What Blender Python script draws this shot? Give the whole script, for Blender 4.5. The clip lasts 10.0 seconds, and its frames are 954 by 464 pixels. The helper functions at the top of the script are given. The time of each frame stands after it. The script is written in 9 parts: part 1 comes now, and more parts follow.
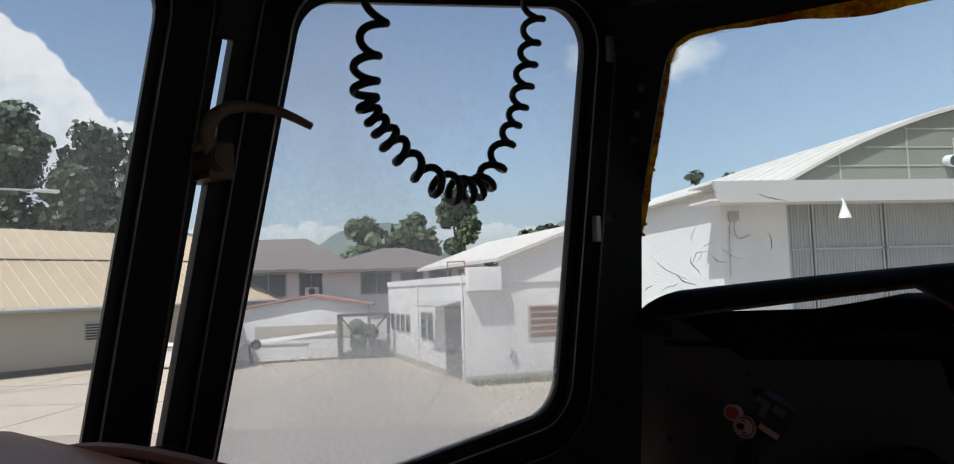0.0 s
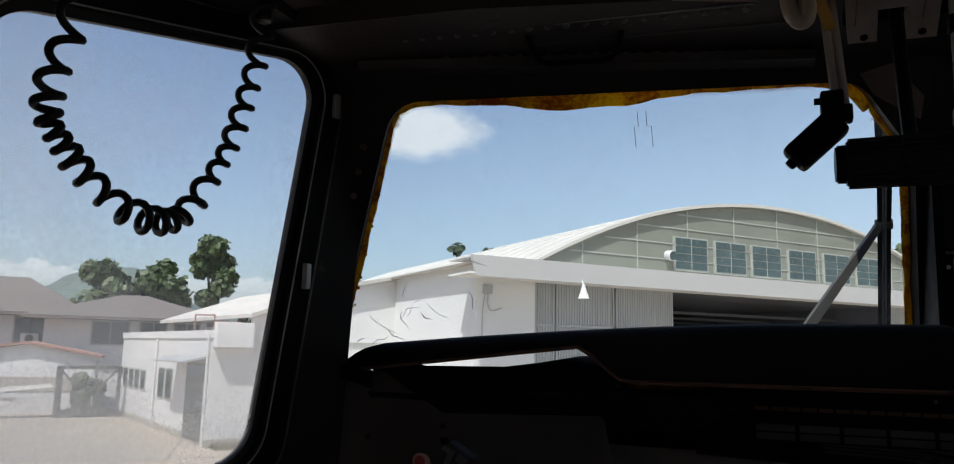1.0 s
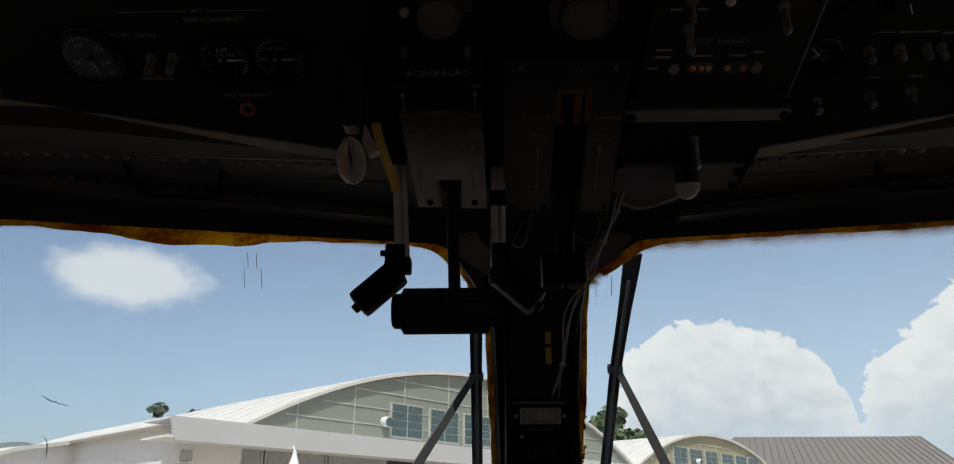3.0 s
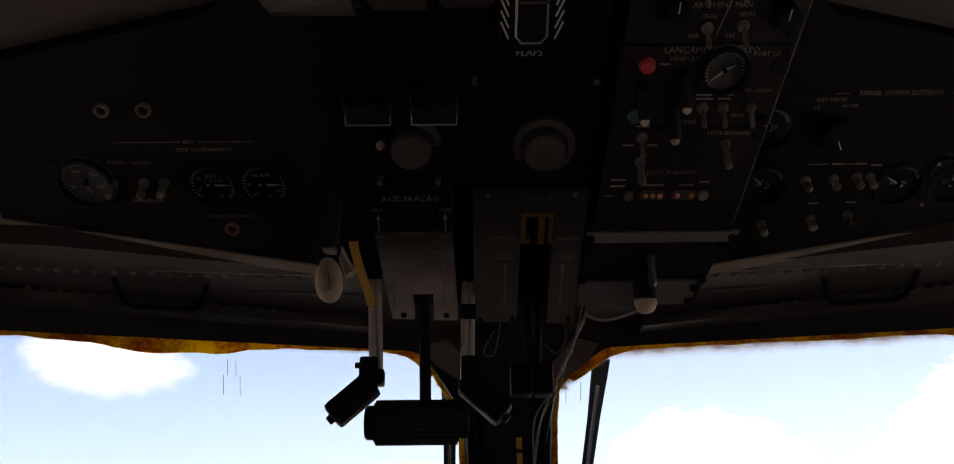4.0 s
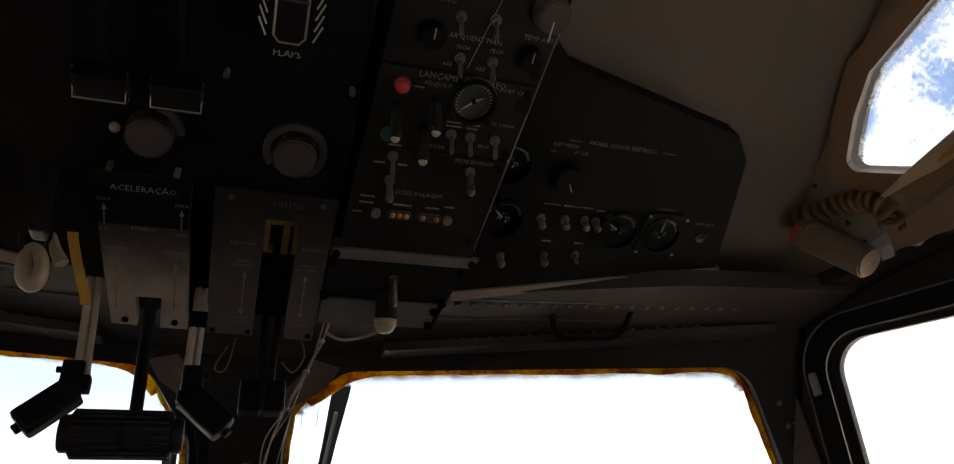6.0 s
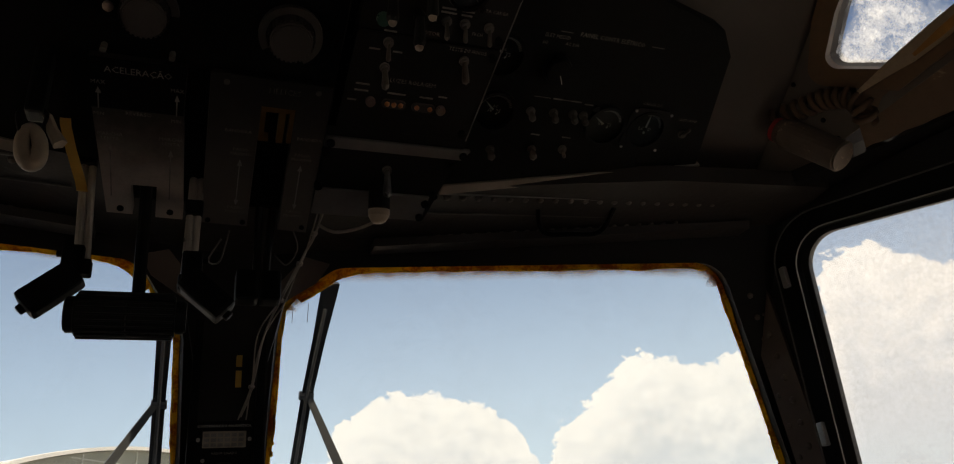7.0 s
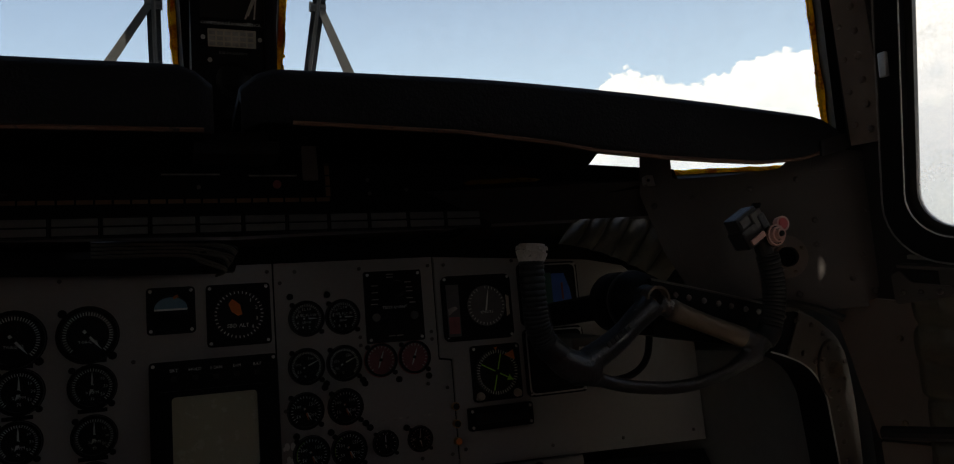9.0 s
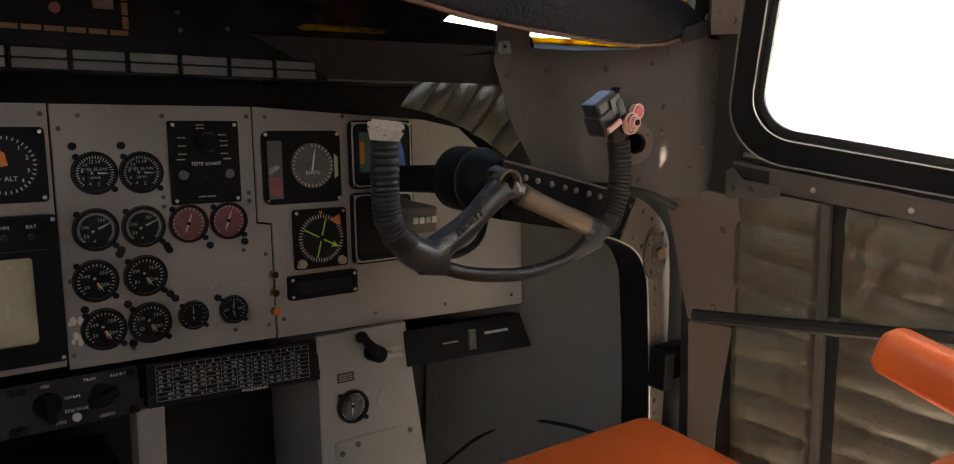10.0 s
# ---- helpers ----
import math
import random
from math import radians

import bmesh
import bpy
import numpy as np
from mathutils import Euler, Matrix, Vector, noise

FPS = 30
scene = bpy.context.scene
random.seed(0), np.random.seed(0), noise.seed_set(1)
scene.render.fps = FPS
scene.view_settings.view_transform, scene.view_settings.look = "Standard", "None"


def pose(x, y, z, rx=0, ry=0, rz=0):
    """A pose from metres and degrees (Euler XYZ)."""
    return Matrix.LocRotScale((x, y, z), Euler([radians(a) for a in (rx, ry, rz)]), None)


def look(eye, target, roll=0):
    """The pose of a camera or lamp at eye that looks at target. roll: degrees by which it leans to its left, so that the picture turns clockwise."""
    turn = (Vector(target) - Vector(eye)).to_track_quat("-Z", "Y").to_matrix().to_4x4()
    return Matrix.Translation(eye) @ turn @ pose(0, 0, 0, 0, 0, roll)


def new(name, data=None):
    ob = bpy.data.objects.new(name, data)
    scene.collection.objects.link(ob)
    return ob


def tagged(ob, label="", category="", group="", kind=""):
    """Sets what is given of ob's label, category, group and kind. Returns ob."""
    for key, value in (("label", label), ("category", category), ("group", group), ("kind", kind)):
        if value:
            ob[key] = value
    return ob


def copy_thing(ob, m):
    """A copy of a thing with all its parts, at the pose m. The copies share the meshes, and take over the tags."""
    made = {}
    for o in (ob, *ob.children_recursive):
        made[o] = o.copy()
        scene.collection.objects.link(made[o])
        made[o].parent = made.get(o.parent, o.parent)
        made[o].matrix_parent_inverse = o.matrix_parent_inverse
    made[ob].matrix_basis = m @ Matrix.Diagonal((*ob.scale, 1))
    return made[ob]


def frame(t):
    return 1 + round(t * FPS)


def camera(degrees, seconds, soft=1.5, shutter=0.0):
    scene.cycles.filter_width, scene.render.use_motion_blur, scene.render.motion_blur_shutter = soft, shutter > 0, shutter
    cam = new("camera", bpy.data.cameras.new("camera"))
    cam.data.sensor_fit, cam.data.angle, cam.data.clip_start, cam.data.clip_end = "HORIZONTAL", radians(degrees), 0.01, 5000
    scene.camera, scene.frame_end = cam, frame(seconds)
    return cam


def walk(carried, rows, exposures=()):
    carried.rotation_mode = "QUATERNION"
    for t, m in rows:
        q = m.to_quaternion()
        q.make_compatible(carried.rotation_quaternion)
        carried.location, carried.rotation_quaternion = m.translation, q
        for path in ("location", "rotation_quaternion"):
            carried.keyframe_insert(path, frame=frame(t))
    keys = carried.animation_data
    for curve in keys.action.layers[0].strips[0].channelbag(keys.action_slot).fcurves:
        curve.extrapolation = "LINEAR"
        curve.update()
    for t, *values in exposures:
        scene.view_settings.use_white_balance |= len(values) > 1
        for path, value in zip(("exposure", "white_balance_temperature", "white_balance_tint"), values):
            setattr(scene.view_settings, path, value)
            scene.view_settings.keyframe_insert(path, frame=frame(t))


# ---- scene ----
cam = camera(64.8, 10.0, soft=1.1)
PATH = [
    (0, look((-0.337, 0.277, 3.524), (-1.617, 1.807, 3.673), -1.9)),
    (0.5, look((-0.297, 0.295, 3.504), (-1.264, 2.031, 3.726), 1.1)),
    (1, look((-0.255, 0.287, 3.502), (-0.998, 2.117, 3.813), 1.2)),
    (1.5, look((-0.176, 0.308, 3.514), (-0.634, 2.207, 3.944), 0.7)),
    (2, look((-0.124, 0.353, 3.519), (-0.494, 2.251, 4.028), 0.2)),
    (2.5, look((-0.106, 0.349, 3.485), (-0.293, 2.23, 4.136), 1.2)),
    (3, look((-0.076, 0.31, 3.47), (-0.113, 2.171, 4.203), -0.2)),
    (3.2, look((-0.065, 0.291, 3.476), (-0.098, 2.111, 4.304), -0.5)),
    (4.3, look((-0.054, 0.238, 3.482), (0.012, 2.002, 4.421), -0.8)),
    (4.5, look((-0.049, 0.249, 3.475), (0.09, 2.01, 4.413), -1.4)),
    (5, look((-0.021, 0.254, 3.456), (0.232, 2.003, 4.393), -1.0)),
    (5.5, look((-0.007, 0.254, 3.449), (0.345, 1.923, 4.494), -1.3)),
    (5.7, look((-0.002, 0.252, 3.448), (0.442, 1.895, 4.499), -2.5)),
    (6.8, look((-0.063, 0.281, 3.398), (0.666, 1.905, 4.309), -7.1)),
    (7, look((-0.051, 0.275, 3.385), (0.626, 1.946, 4.251), -5.8)),
    (7.5, look((-0.056, 0.294, 3.362), (0.546, 2.041, 4.126), -4.6)),
    (8, look((-0.045, 0.311, 3.332), (0.576, 2.113, 3.938), -3.8)),
    (8.5, look((-0.056, 0.351, 3.312), (0.622, 2.189, 3.714), -2.8)),
    (9, look((-0.073, 0.437, 3.28), (0.655, 2.294, 3.417), -3.3)),
    (9.5, look((-0.077, 0.524, 3.311), (0.855, 2.294, 3.344), -3.4)),
    (10, look((-0.084, 0.568, 3.352), (1.1, 2.143, 3.007), 1.5)),
]
EXPOSURES = [(0.0, 0.15, 6250, 10), (2.0, 0.35, 6400, 10), (3.0, 0.15, 6500, 10), (3.2, 0.25, 6600, 10), (4.3, 1.25, 7400, 22), (5.0, 1.0, 7700, 20), (5.4, 1.4, 7500, 16), (5.7, 2.1, 7300, 12), (6.8, 0.5, 7600, 12), (7.5, 0.4, 7400, 11), (8.0, 0.4, 7150, 10), (8.5, 0.4, 7100, 10), (9.0, 0.65, 7200, 10), (9.3, 1.9, 7400, 10), (9.5, 2.7, 7600, 10), (10.0, 3.95, 8000, 10)]
walk(cam, PATH, EXPOSURES)

# ---------------------------------------------------------------- world and sun
SUN_EL, SUN_AZ = radians(61), radians(178)   # azimuth clockwise from straight ahead
sun_data = bpy.data.lights.new("sun", "SUN")
sun_data.energy, sun_data.angle, sun_data.color = 5.0, radians(0.5), (1.0, 0.95, 0.88)
sun = new("sun", sun_data)
SUN_DIR = Vector((math.sin(SUN_AZ) * math.cos(SUN_EL), math.cos(SUN_AZ) * math.cos(SUN_EL), math.sin(SUN_EL)))
sun.rotation_euler = SUN_DIR.to_track_quat("Z", "Y").to_euler()


class Nodes:
    """A small builder for node trees."""

    def __init__(self, tree):
        self.tree = tree

    def add(self, kind, **inputs):
        n = self.tree.nodes.new(kind)
        return n

    def plug(self, socket, value):
        if isinstance(value, bpy.types.NodeSocket):
            self.tree.links.new(value, socket)
        else:
            socket.default_value = value

    def math(self, op, a, b=0.0, c=0.0, clamp=False):
        n = self.tree.nodes.new("ShaderNodeMath")
        n.operation, n.use_clamp = op, clamp
        for i, v in enumerate((a, b, c)):
            self.plug(n.inputs[i], v)
        return n.outputs[0]

    def noise(self, vector, scale, detail=4.0, rough=0.55, dims="3D"):
        n = self.tree.nodes.new("ShaderNodeTexNoise")
        n.noise_dimensions = dims
        self.plug(n.inputs["Vector"], vector)
        n.inputs["Scale"].default_value = scale
        n.inputs["Detail"].default_value = detail
        n.inputs["Roughness"].default_value = rough
        return n.outputs[0]

    def ramp(self, value, lo, hi, smooth=True):
        n = self.tree.nodes.new("ShaderNodeMapRange")
        n.interpolation_type = "SMOOTHSTEP" if smooth else "LINEAR"
        self.plug(n.inputs[0], value)
        n.inputs[1].default_value, n.inputs[2].default_value = lo, hi
        return n.outputs[0]

    def mix(self, fac, a, b):
        n = self.tree.nodes.new("ShaderNodeMix")
        n.data_type = "RGBA"
        self.plug(n.inputs[0], fac)
        for i, v in ((6, a), (7, b)):
            self.plug(n.inputs[i], v if isinstance(v, bpy.types.NodeSocket) else (*v, 1))
        return n.outputs[2]

    def coords(self, which="Object"):
        return self.tree.nodes.new("ShaderNodeTexCoord").outputs[which]


def make_sky():
    world = bpy.data.worlds.new("sky")
    scene.world = world
    world.use_nodes = True
    g = Nodes(world.node_tree)
    bg = world.node_tree.nodes["Background"]
    sky = g.add("ShaderNodeTexSky")
    sky.sky_type, sky.sun_disc, sky.sun_elevation, sky.sun_rotation = "NISHITA", False, SUN_EL, SUN_AZ
    sky.dust_density, sky.air_density = 2.2, 1.0
    split = g.add("ShaderNodeSeparateXYZ")
    g.plug(split.inputs[0], g.coords("Generated"))
    x, y, z = split.outputs
    az = g.math("MULTIPLY", g.math("ARCTAN2", x, y), 57.2958)
    el = g.math("MULTIPLY", g.math("ARCSINE", z), 57.2958)
    flat = g.add("ShaderNodeCombineXYZ")
    g.plug(flat.inputs[0], az)
    g.plug(flat.inputs[1], g.math("MULTIPLY", el, 1.3))
    billow = g.noise(flat.outputs[0], 0.16, 9.0, 0.58)
    soft = g.noise(flat.outputs[0], 0.07, 3.0, 0.5)
    puffs = g.noise(flat.outputs[0], 0.62, 9.0, 0.62)
    # the tops of the cumulus banks: bearing and height in degrees
    tops = [(-180, 14), (-150, 20), (-120, 15), (-100, 20), (-75, 20.5), (-71, 17.6), (-68.2, 15), (-66.8, 12.9), (-64.2, 12.4), (-62, 5), (9.2, 4), (9.9, 12.0), (13.4, 13.9),
            (16.4, 14.2), (19.5, 13.1), (22.6, 12.0), (24.6, 9.8), (25.2, 6.0), (26.4, 10.8), (30.0, 12.2), (31.6, 14.4), (33.5, 15.5), (37.6, 13.5), (40.6, 14.0), (45.4, 15.2), (46.9, 14.8), (47.6, 19.2), (51, 19.4), (55, 16.5), (70, 14), (110, 19), (140, 13)]
    crest = g.add("ShaderNodeValToRGB")
    crest.color_ramp.interpolation = "LINEAR"
    marks = crest.color_ramp.elements
    while len(marks) < len(tops):
        marks.new(0.5)
    for mark, (a, e) in zip(marks, tops):
        mark.position = (a + 180) / 360
        mark.color = (e / 25, e / 25, e / 25, 1)
    wander = g.math("ADD", az, g.math("MULTIPLY", g.math("SUBTRACT", puffs, 0.5), 2.2))
    g.plug(crest.inputs[0], g.math("DIVIDE", g.math("ADD", wander, 180.0), 360.0))
    under = g.math("SUBTRACT", g.math("MULTIPLY", crest.outputs[0], 25.0), el)
    rough = g.math("ADD", g.math("MULTIPLY", g.math("SUBTRACT", billow, 0.5), 3.0), g.math("MULTIPLY", g.math("SUBTRACT", puffs, 0.46), 3.2))
    d = g.math("ADD", under, rough)
    cover = g.math("MULTIPLY", g.ramp(d, -0.05, 0.28), g.ramp(el, 1.0, 9.0))
    # one small soft cloud ahead to port
    u = g.math("DIVIDE", g.math("SUBTRACT", az, -27.2), 6.2)
    v = g.math("DIVIDE", g.math("SUBTRACT", el, 16.5), 2.3)
    lone = g.math("SUBTRACT", 1.0, g.math("SQRT", g.math("ADD", g.math("MULTIPLY", u, u), g.math("MULTIPLY", v, v))))
    lone = g.ramp(g.math("ADD", lone, g.math("MULTIPLY", rough, 0.22)), -0.05, 0.55)
    cover = g.math("MAXIMUM", cover, g.math("MULTIPLY", lone, 0.75))
    lit = g.math("ADD", g.math("MULTIPLY", puffs, 0.9), g.math("SUBTRACT", 0.5, g.math("MULTIPLY", under, 0.06)))
    shade = g.ramp(g.math("ADD", lit, g.math("MULTIPLY", soft, 0.3)), 0.45, 1.15)
    cloud = g.mix(shade, (4.7, 4.95, 5.3), (6.9, 6.8, 6.65))
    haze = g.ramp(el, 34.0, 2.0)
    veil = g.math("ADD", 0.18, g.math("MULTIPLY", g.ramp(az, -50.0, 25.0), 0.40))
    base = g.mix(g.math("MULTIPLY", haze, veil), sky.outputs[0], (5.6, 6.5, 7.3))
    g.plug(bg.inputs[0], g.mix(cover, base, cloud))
    bg.inputs[1].default_value = 0.122


make_sky()


# ---------------------------------------------------------------- materials
def surface(name, color, rough=0.6, metal=0.0, spread=0.25, scale=6.0, grain=60.0, bump=0.15, worn=None, wear=0.62, spec=0.5, each=0.0):
    """A painted or raw surface: colour drifts at two scales, a fine relief, and patches of another colour where it is worn."""
    m = bpy.data.materials.new(name)
    m.use_nodes = True
    g = Nodes(m.node_tree)
    b = m.node_tree.nodes["Principled BSDF"]
    at = g.coords()
    big, small = g.noise(at, scale, 5.0, 0.6), g.noise(at, grain, 4.0, 0.6)
    k = g.math("ADD", g.math("MULTIPLY", g.math("SUBTRACT", big, 0.5), 1.6 * spread), g.math("MULTIPLY", g.math("SUBTRACT", small, 0.5), spread))
    if each:
        info = g.add("ShaderNodeObjectInfo")
        k = g.math("ADD", k, g.math("MULTIPLY", g.math("SUBTRACT", info.outputs["Random"], 0.5), each))
    dark = tuple(c * 0.35 for c in color)
    light = tuple(min(1.0, c * 1.65) for c in color)
    col = g.mix(g.math("ADD", k, 0.5, clamp=True), dark, light)
    r = g.math("ADD", rough, g.math("MULTIPLY", g.math("SUBTRACT", small, 0.5), 0.25), clamp=True)
    if worn:
        w = g.ramp(g.math("ADD", g.math("MULTIPLY", big, 0.6), g.math("MULTIPLY", g.noise(at, scale * 7, 5.0, 0.65), 0.4)), wear, wear + 0.05)
        col = g.mix(w, col, worn)
    g.plug(b.inputs["Base Color"], col)
    g.plug(b.inputs["Roughness"], r)
    b.inputs["Metallic"].default_value = metal
    b.inputs["Specular IOR Level"].default_value = spec
    if bump:
        n = g.add("ShaderNodeBump")
        n.inputs["Strength"].default_value = bump
        n.inputs["Distance"].default_value = 0.004
        g.plug(n.inputs["Height"], g.math("ADD", small, g.math("MULTIPLY", big, 0.6)))
        g.plug(b.inputs["Normal"], n.outputs[0])
    return m


def clear_glass(name, dirt, tint=(0.93, 0.96, 0.97), scale=5.0, ior=1.3, sill_film=0.0):
    """A thin pane: see-through, a little gloss, and a film of dirt that catches the light."""
    m = bpy.data.materials.new(name)
    m.use_nodes = True
    g = Nodes(m.node_tree)
    out = m.node_tree.nodes["Material Output"]
    m.node_tree.nodes.remove(m.node_tree.nodes["Principled BSDF"])
    see, shine, film = g.add("ShaderNodeBsdfTransparent"), g.add("ShaderNodeBsdfGlossy"), g.add("ShaderNodeBsdfTranslucent")
    see.inputs[0].default_value = (*tint, 1)
    shine.inputs["Roughness"].default_value = 0.03
    film.inputs[0].default_value = (0.8, 0.8, 0.78, 1)
    fres = g.add("ShaderNodeFresnel")
    fres.inputs[0].default_value = ior
    at = g.coords()
    n = g.math("ADD", g.math("MULTIPLY", g.noise(at, scale, 5.0, 0.65), 0.7), g.math("MULTIPLY", g.noise(at, 160.0, 3.0, 0.7), 0.3))
    a, b = g.add("ShaderNodeMixShader"), g.add("ShaderNodeMixShader")
    g.plug(a.inputs[0], fres.outputs[0])
    g.plug(a.inputs[1], see.outputs[0])
    g.plug(a.inputs[2], shine.outputs[0])
    film_here = g.math("MULTIPLY", g.ramp(n, 0.40, 0.72), dirt)
    if sill_film:     # the film grows denser towards the sill
        split = g.add("ShaderNodeSeparateXYZ")
        g.plug(split.inputs[0], at)
        low = g.math("SUBTRACT", 1.0, g.ramp(g.math("ADD", split.outputs[2], g.math("MULTIPLY", g.noise(at, 5.0, 3.0, 0.5), 0.22)), 3.46, 3.72))
        film_here = g.math("ADD", film_here, g.math("MULTIPLY", g.math("MULTIPLY", low, g.noise(at, 3.0, 2.0, 0.5)), sill_film), clamp=True)
    g.plug(b.inputs[0], film_here)
    g.plug(b.inputs[1], a.outputs[0])
    g.plug(b.inputs[2], film.outputs[0])
    g.plug(out.inputs[0], b.outputs[0])
    return m


def sealant(name):
    """Old amber paste: rough, cracked, and letting some of the daylight through."""
    m = bpy.data.materials.new(name)
    m.use_nodes = True
    g = Nodes(m.node_tree)
    out = m.node_tree.nodes["Material Output"]
    b = m.node_tree.nodes["Principled BSDF"]
    at = g.coords()
    big, small = g.noise(at, 26.0, 5.0, 0.65), g.noise(at, 170.0, 4.0, 0.65)
    k = g.ramp(g.math("ADD", g.math("MULTIPLY", big, 0.65), g.math("MULTIPLY", small, 0.35)), 0.40, 0.56)
    col = g.mix(k, (0.10, 0.030, 0.006), (0.50, 0.20, 0.018))
    g.plug(b.inputs["Base Color"], col)
    b.inputs["Roughness"].default_value = 0.5
    n = g.add("ShaderNodeBump")
    n.inputs["Strength"].default_value, n.inputs["Distance"].default_value = 0.6, 0.003
    g.plug(n.inputs["Height"], small)
    g.plug(b.inputs["Normal"], n.outputs[0])
    thin = g.add("ShaderNodeBsdfTranslucent")
    g.plug(thin.inputs[0], g.mix(k, (0.50, 0.17, 0.015), (1.0, 0.74, 0.07)))
    mixer = g.add("ShaderNodeMixShader")
    mixer.inputs[0].default_value = 0.84
    g.plug(mixer.inputs[1], b.outputs[0])
    g.plug(mixer.inputs[2], thin.outputs[0])
    g.plug(out.inputs[0], mixer.outputs[0])
    return m


def worn_plate(name, paint, bare, v0, v1):
    """A worn metal faceplate; its colour brightens towards the lower end for window light."""
    m = bpy.data.materials.new(name)
    m.use_nodes = True
    g = Nodes(m.node_tree)
    b = m.node_tree.nodes["Principled BSDF"]
    at = g.coords()
    split = g.add("ShaderNodeSeparateXYZ")
    g.plug(split.inputs[0], at)
    big, small = g.noise(at, 22.0, 4.0, 0.6), g.noise(at, 260.0, 3.0, 0.6)
    v = g.math("ADD", split.outputs[1], g.math("MULTIPLY", g.math("SUBTRACT", big, 0.5), 0.075))
    window_lift = g.math("SUBTRACT", 1.0, g.ramp(v, v0, v1))
    window_lift = g.math("MULTIPLY", window_lift, g.math("ADD", 0.82, g.math("MULTIPLY", small, 0.36)), clamp=True)
    g.plug(b.inputs["Base Color"], g.mix(window_lift, paint, bare))
    g.plug(b.inputs["Roughness"], g.math("ADD", 0.34, g.math("MULTIPLY", small, 0.2)))
    b.inputs["Metallic"].default_value = 0.35
    n = g.add("ShaderNodeBump")
    n.inputs["Strength"].default_value, n.inputs["Distance"].default_value = 0.12, 0.002
    g.plug(n.inputs["Height"], small)
    g.plug(b.inputs["Normal"], n.outputs[0])
    return m


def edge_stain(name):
    """A translucent amber band, brownest at the rim and fading away from the edge."""
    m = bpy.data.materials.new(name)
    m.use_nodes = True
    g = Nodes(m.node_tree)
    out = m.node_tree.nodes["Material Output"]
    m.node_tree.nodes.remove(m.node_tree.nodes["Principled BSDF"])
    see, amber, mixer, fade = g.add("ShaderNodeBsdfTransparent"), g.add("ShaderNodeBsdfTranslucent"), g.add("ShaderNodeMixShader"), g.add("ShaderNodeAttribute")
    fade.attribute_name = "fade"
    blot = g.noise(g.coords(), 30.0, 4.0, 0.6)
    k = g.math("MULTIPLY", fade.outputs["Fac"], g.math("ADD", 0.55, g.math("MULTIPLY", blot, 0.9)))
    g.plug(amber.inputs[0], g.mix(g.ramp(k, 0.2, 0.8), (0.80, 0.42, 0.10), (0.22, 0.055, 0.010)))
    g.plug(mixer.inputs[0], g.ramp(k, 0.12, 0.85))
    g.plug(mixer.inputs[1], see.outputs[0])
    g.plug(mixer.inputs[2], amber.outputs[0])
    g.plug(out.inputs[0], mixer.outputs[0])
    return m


EDGE_TINT = edge_stain("amber_edge_tint")
BLACK = surface("black_paint", (0.0052, 0.0053, 0.0062), 0.55, spec=0.12, bump=0.1, worn=(0.05, 0.046, 0.042), wear=0.71)
FRAME = surface("dark_frame_paint", (0.015, 0.0135, 0.013), 0.6, spec=0.25, scale=4, bump=0.2, worn=(0.06, 0.05, 0.042), wear=0.66)
SHROUD = surface("black_crackle", (0.010, 0.010, 0.012), 0.75, grain=240, bump=0.4, spec=0.15)
PANEL = surface("grey_panel_paint", (0.235, 0.220, 0.205), 0.5, spread=0.12, scale=7, grain=130, bump=0.06, worn=(0.42, 0.40, 0.37), wear=0.735)
BULKHEAD = surface("brown_grey_paint", (0.055, 0.047, 0.042), 0.55, scale=9, bump=0.2, worn=(0.14, 0.13, 0.12), wear=0.66)
GREEN_GREY = surface("green_grey_paint", (0.17, 0.165, 0.148), 0.5, spread=0.2, scale=3, bump=0.1, worn=(0.05, 0.045, 0.04), wear=0.68)
LINER = surface("ceiling_liner", (0.145, 0.122, 0.103), 0.7, spec=0.2, spread=0.14, scale=3, bump=0.12, worn=(0.05, 0.045, 0.04), wear=0.74)
ALU = surface("worn_aluminium", (0.34, 0.33, 0.31), 0.42, 0.75, spread=0.25, scale=14, bump=0.1, worn=(0.08, 0.075, 0.07), wear=0.68)
STEEL = surface("dull_steel", (0.42, 0.40, 0.38), 0.3, 0.9, spread=0.2, scale=20, bump=0.05)
PLATE = surface("brushed_plate", (0.42, 0.36, 0.295), 0.40, 0.40, spread=0.2, scale=10, grain=90, bump=0.08, worn=(0.07, 0.06, 0.055), wear=0.70)
DARKPLATE = surface("black_switch_panel", (0.011, 0.0105, 0.010), 0.5, spec=0.24, scale=12, bump=0.1, worn=(0.06, 0.052, 0.045), wear=0.71)
SOFFIT = surface("glossy_black_beam", (0.042, 0.035, 0.031), 0.5, spec=0.3, scale=7, grain=90, bump=0.25, worn=(0.08, 0.065, 0.055), wear=0.66)
WINGPLATE = surface("matt_black_panel", (0.010, 0.0095, 0.009), 0.75, spec=0.12, scale=12, bump=0.1, worn=(0.04, 0.035, 0.03), wear=0.71)
# floor out of view, made pale to bounce light onto the overhead
FLOOR_GREY = surface("bounce_floor_paint", (0.40, 0.39, 0.365), 0.6, spread=0.2, scale=4, bump=0.1, worn=(0.20, 0.19, 0.18), wear=0.62)
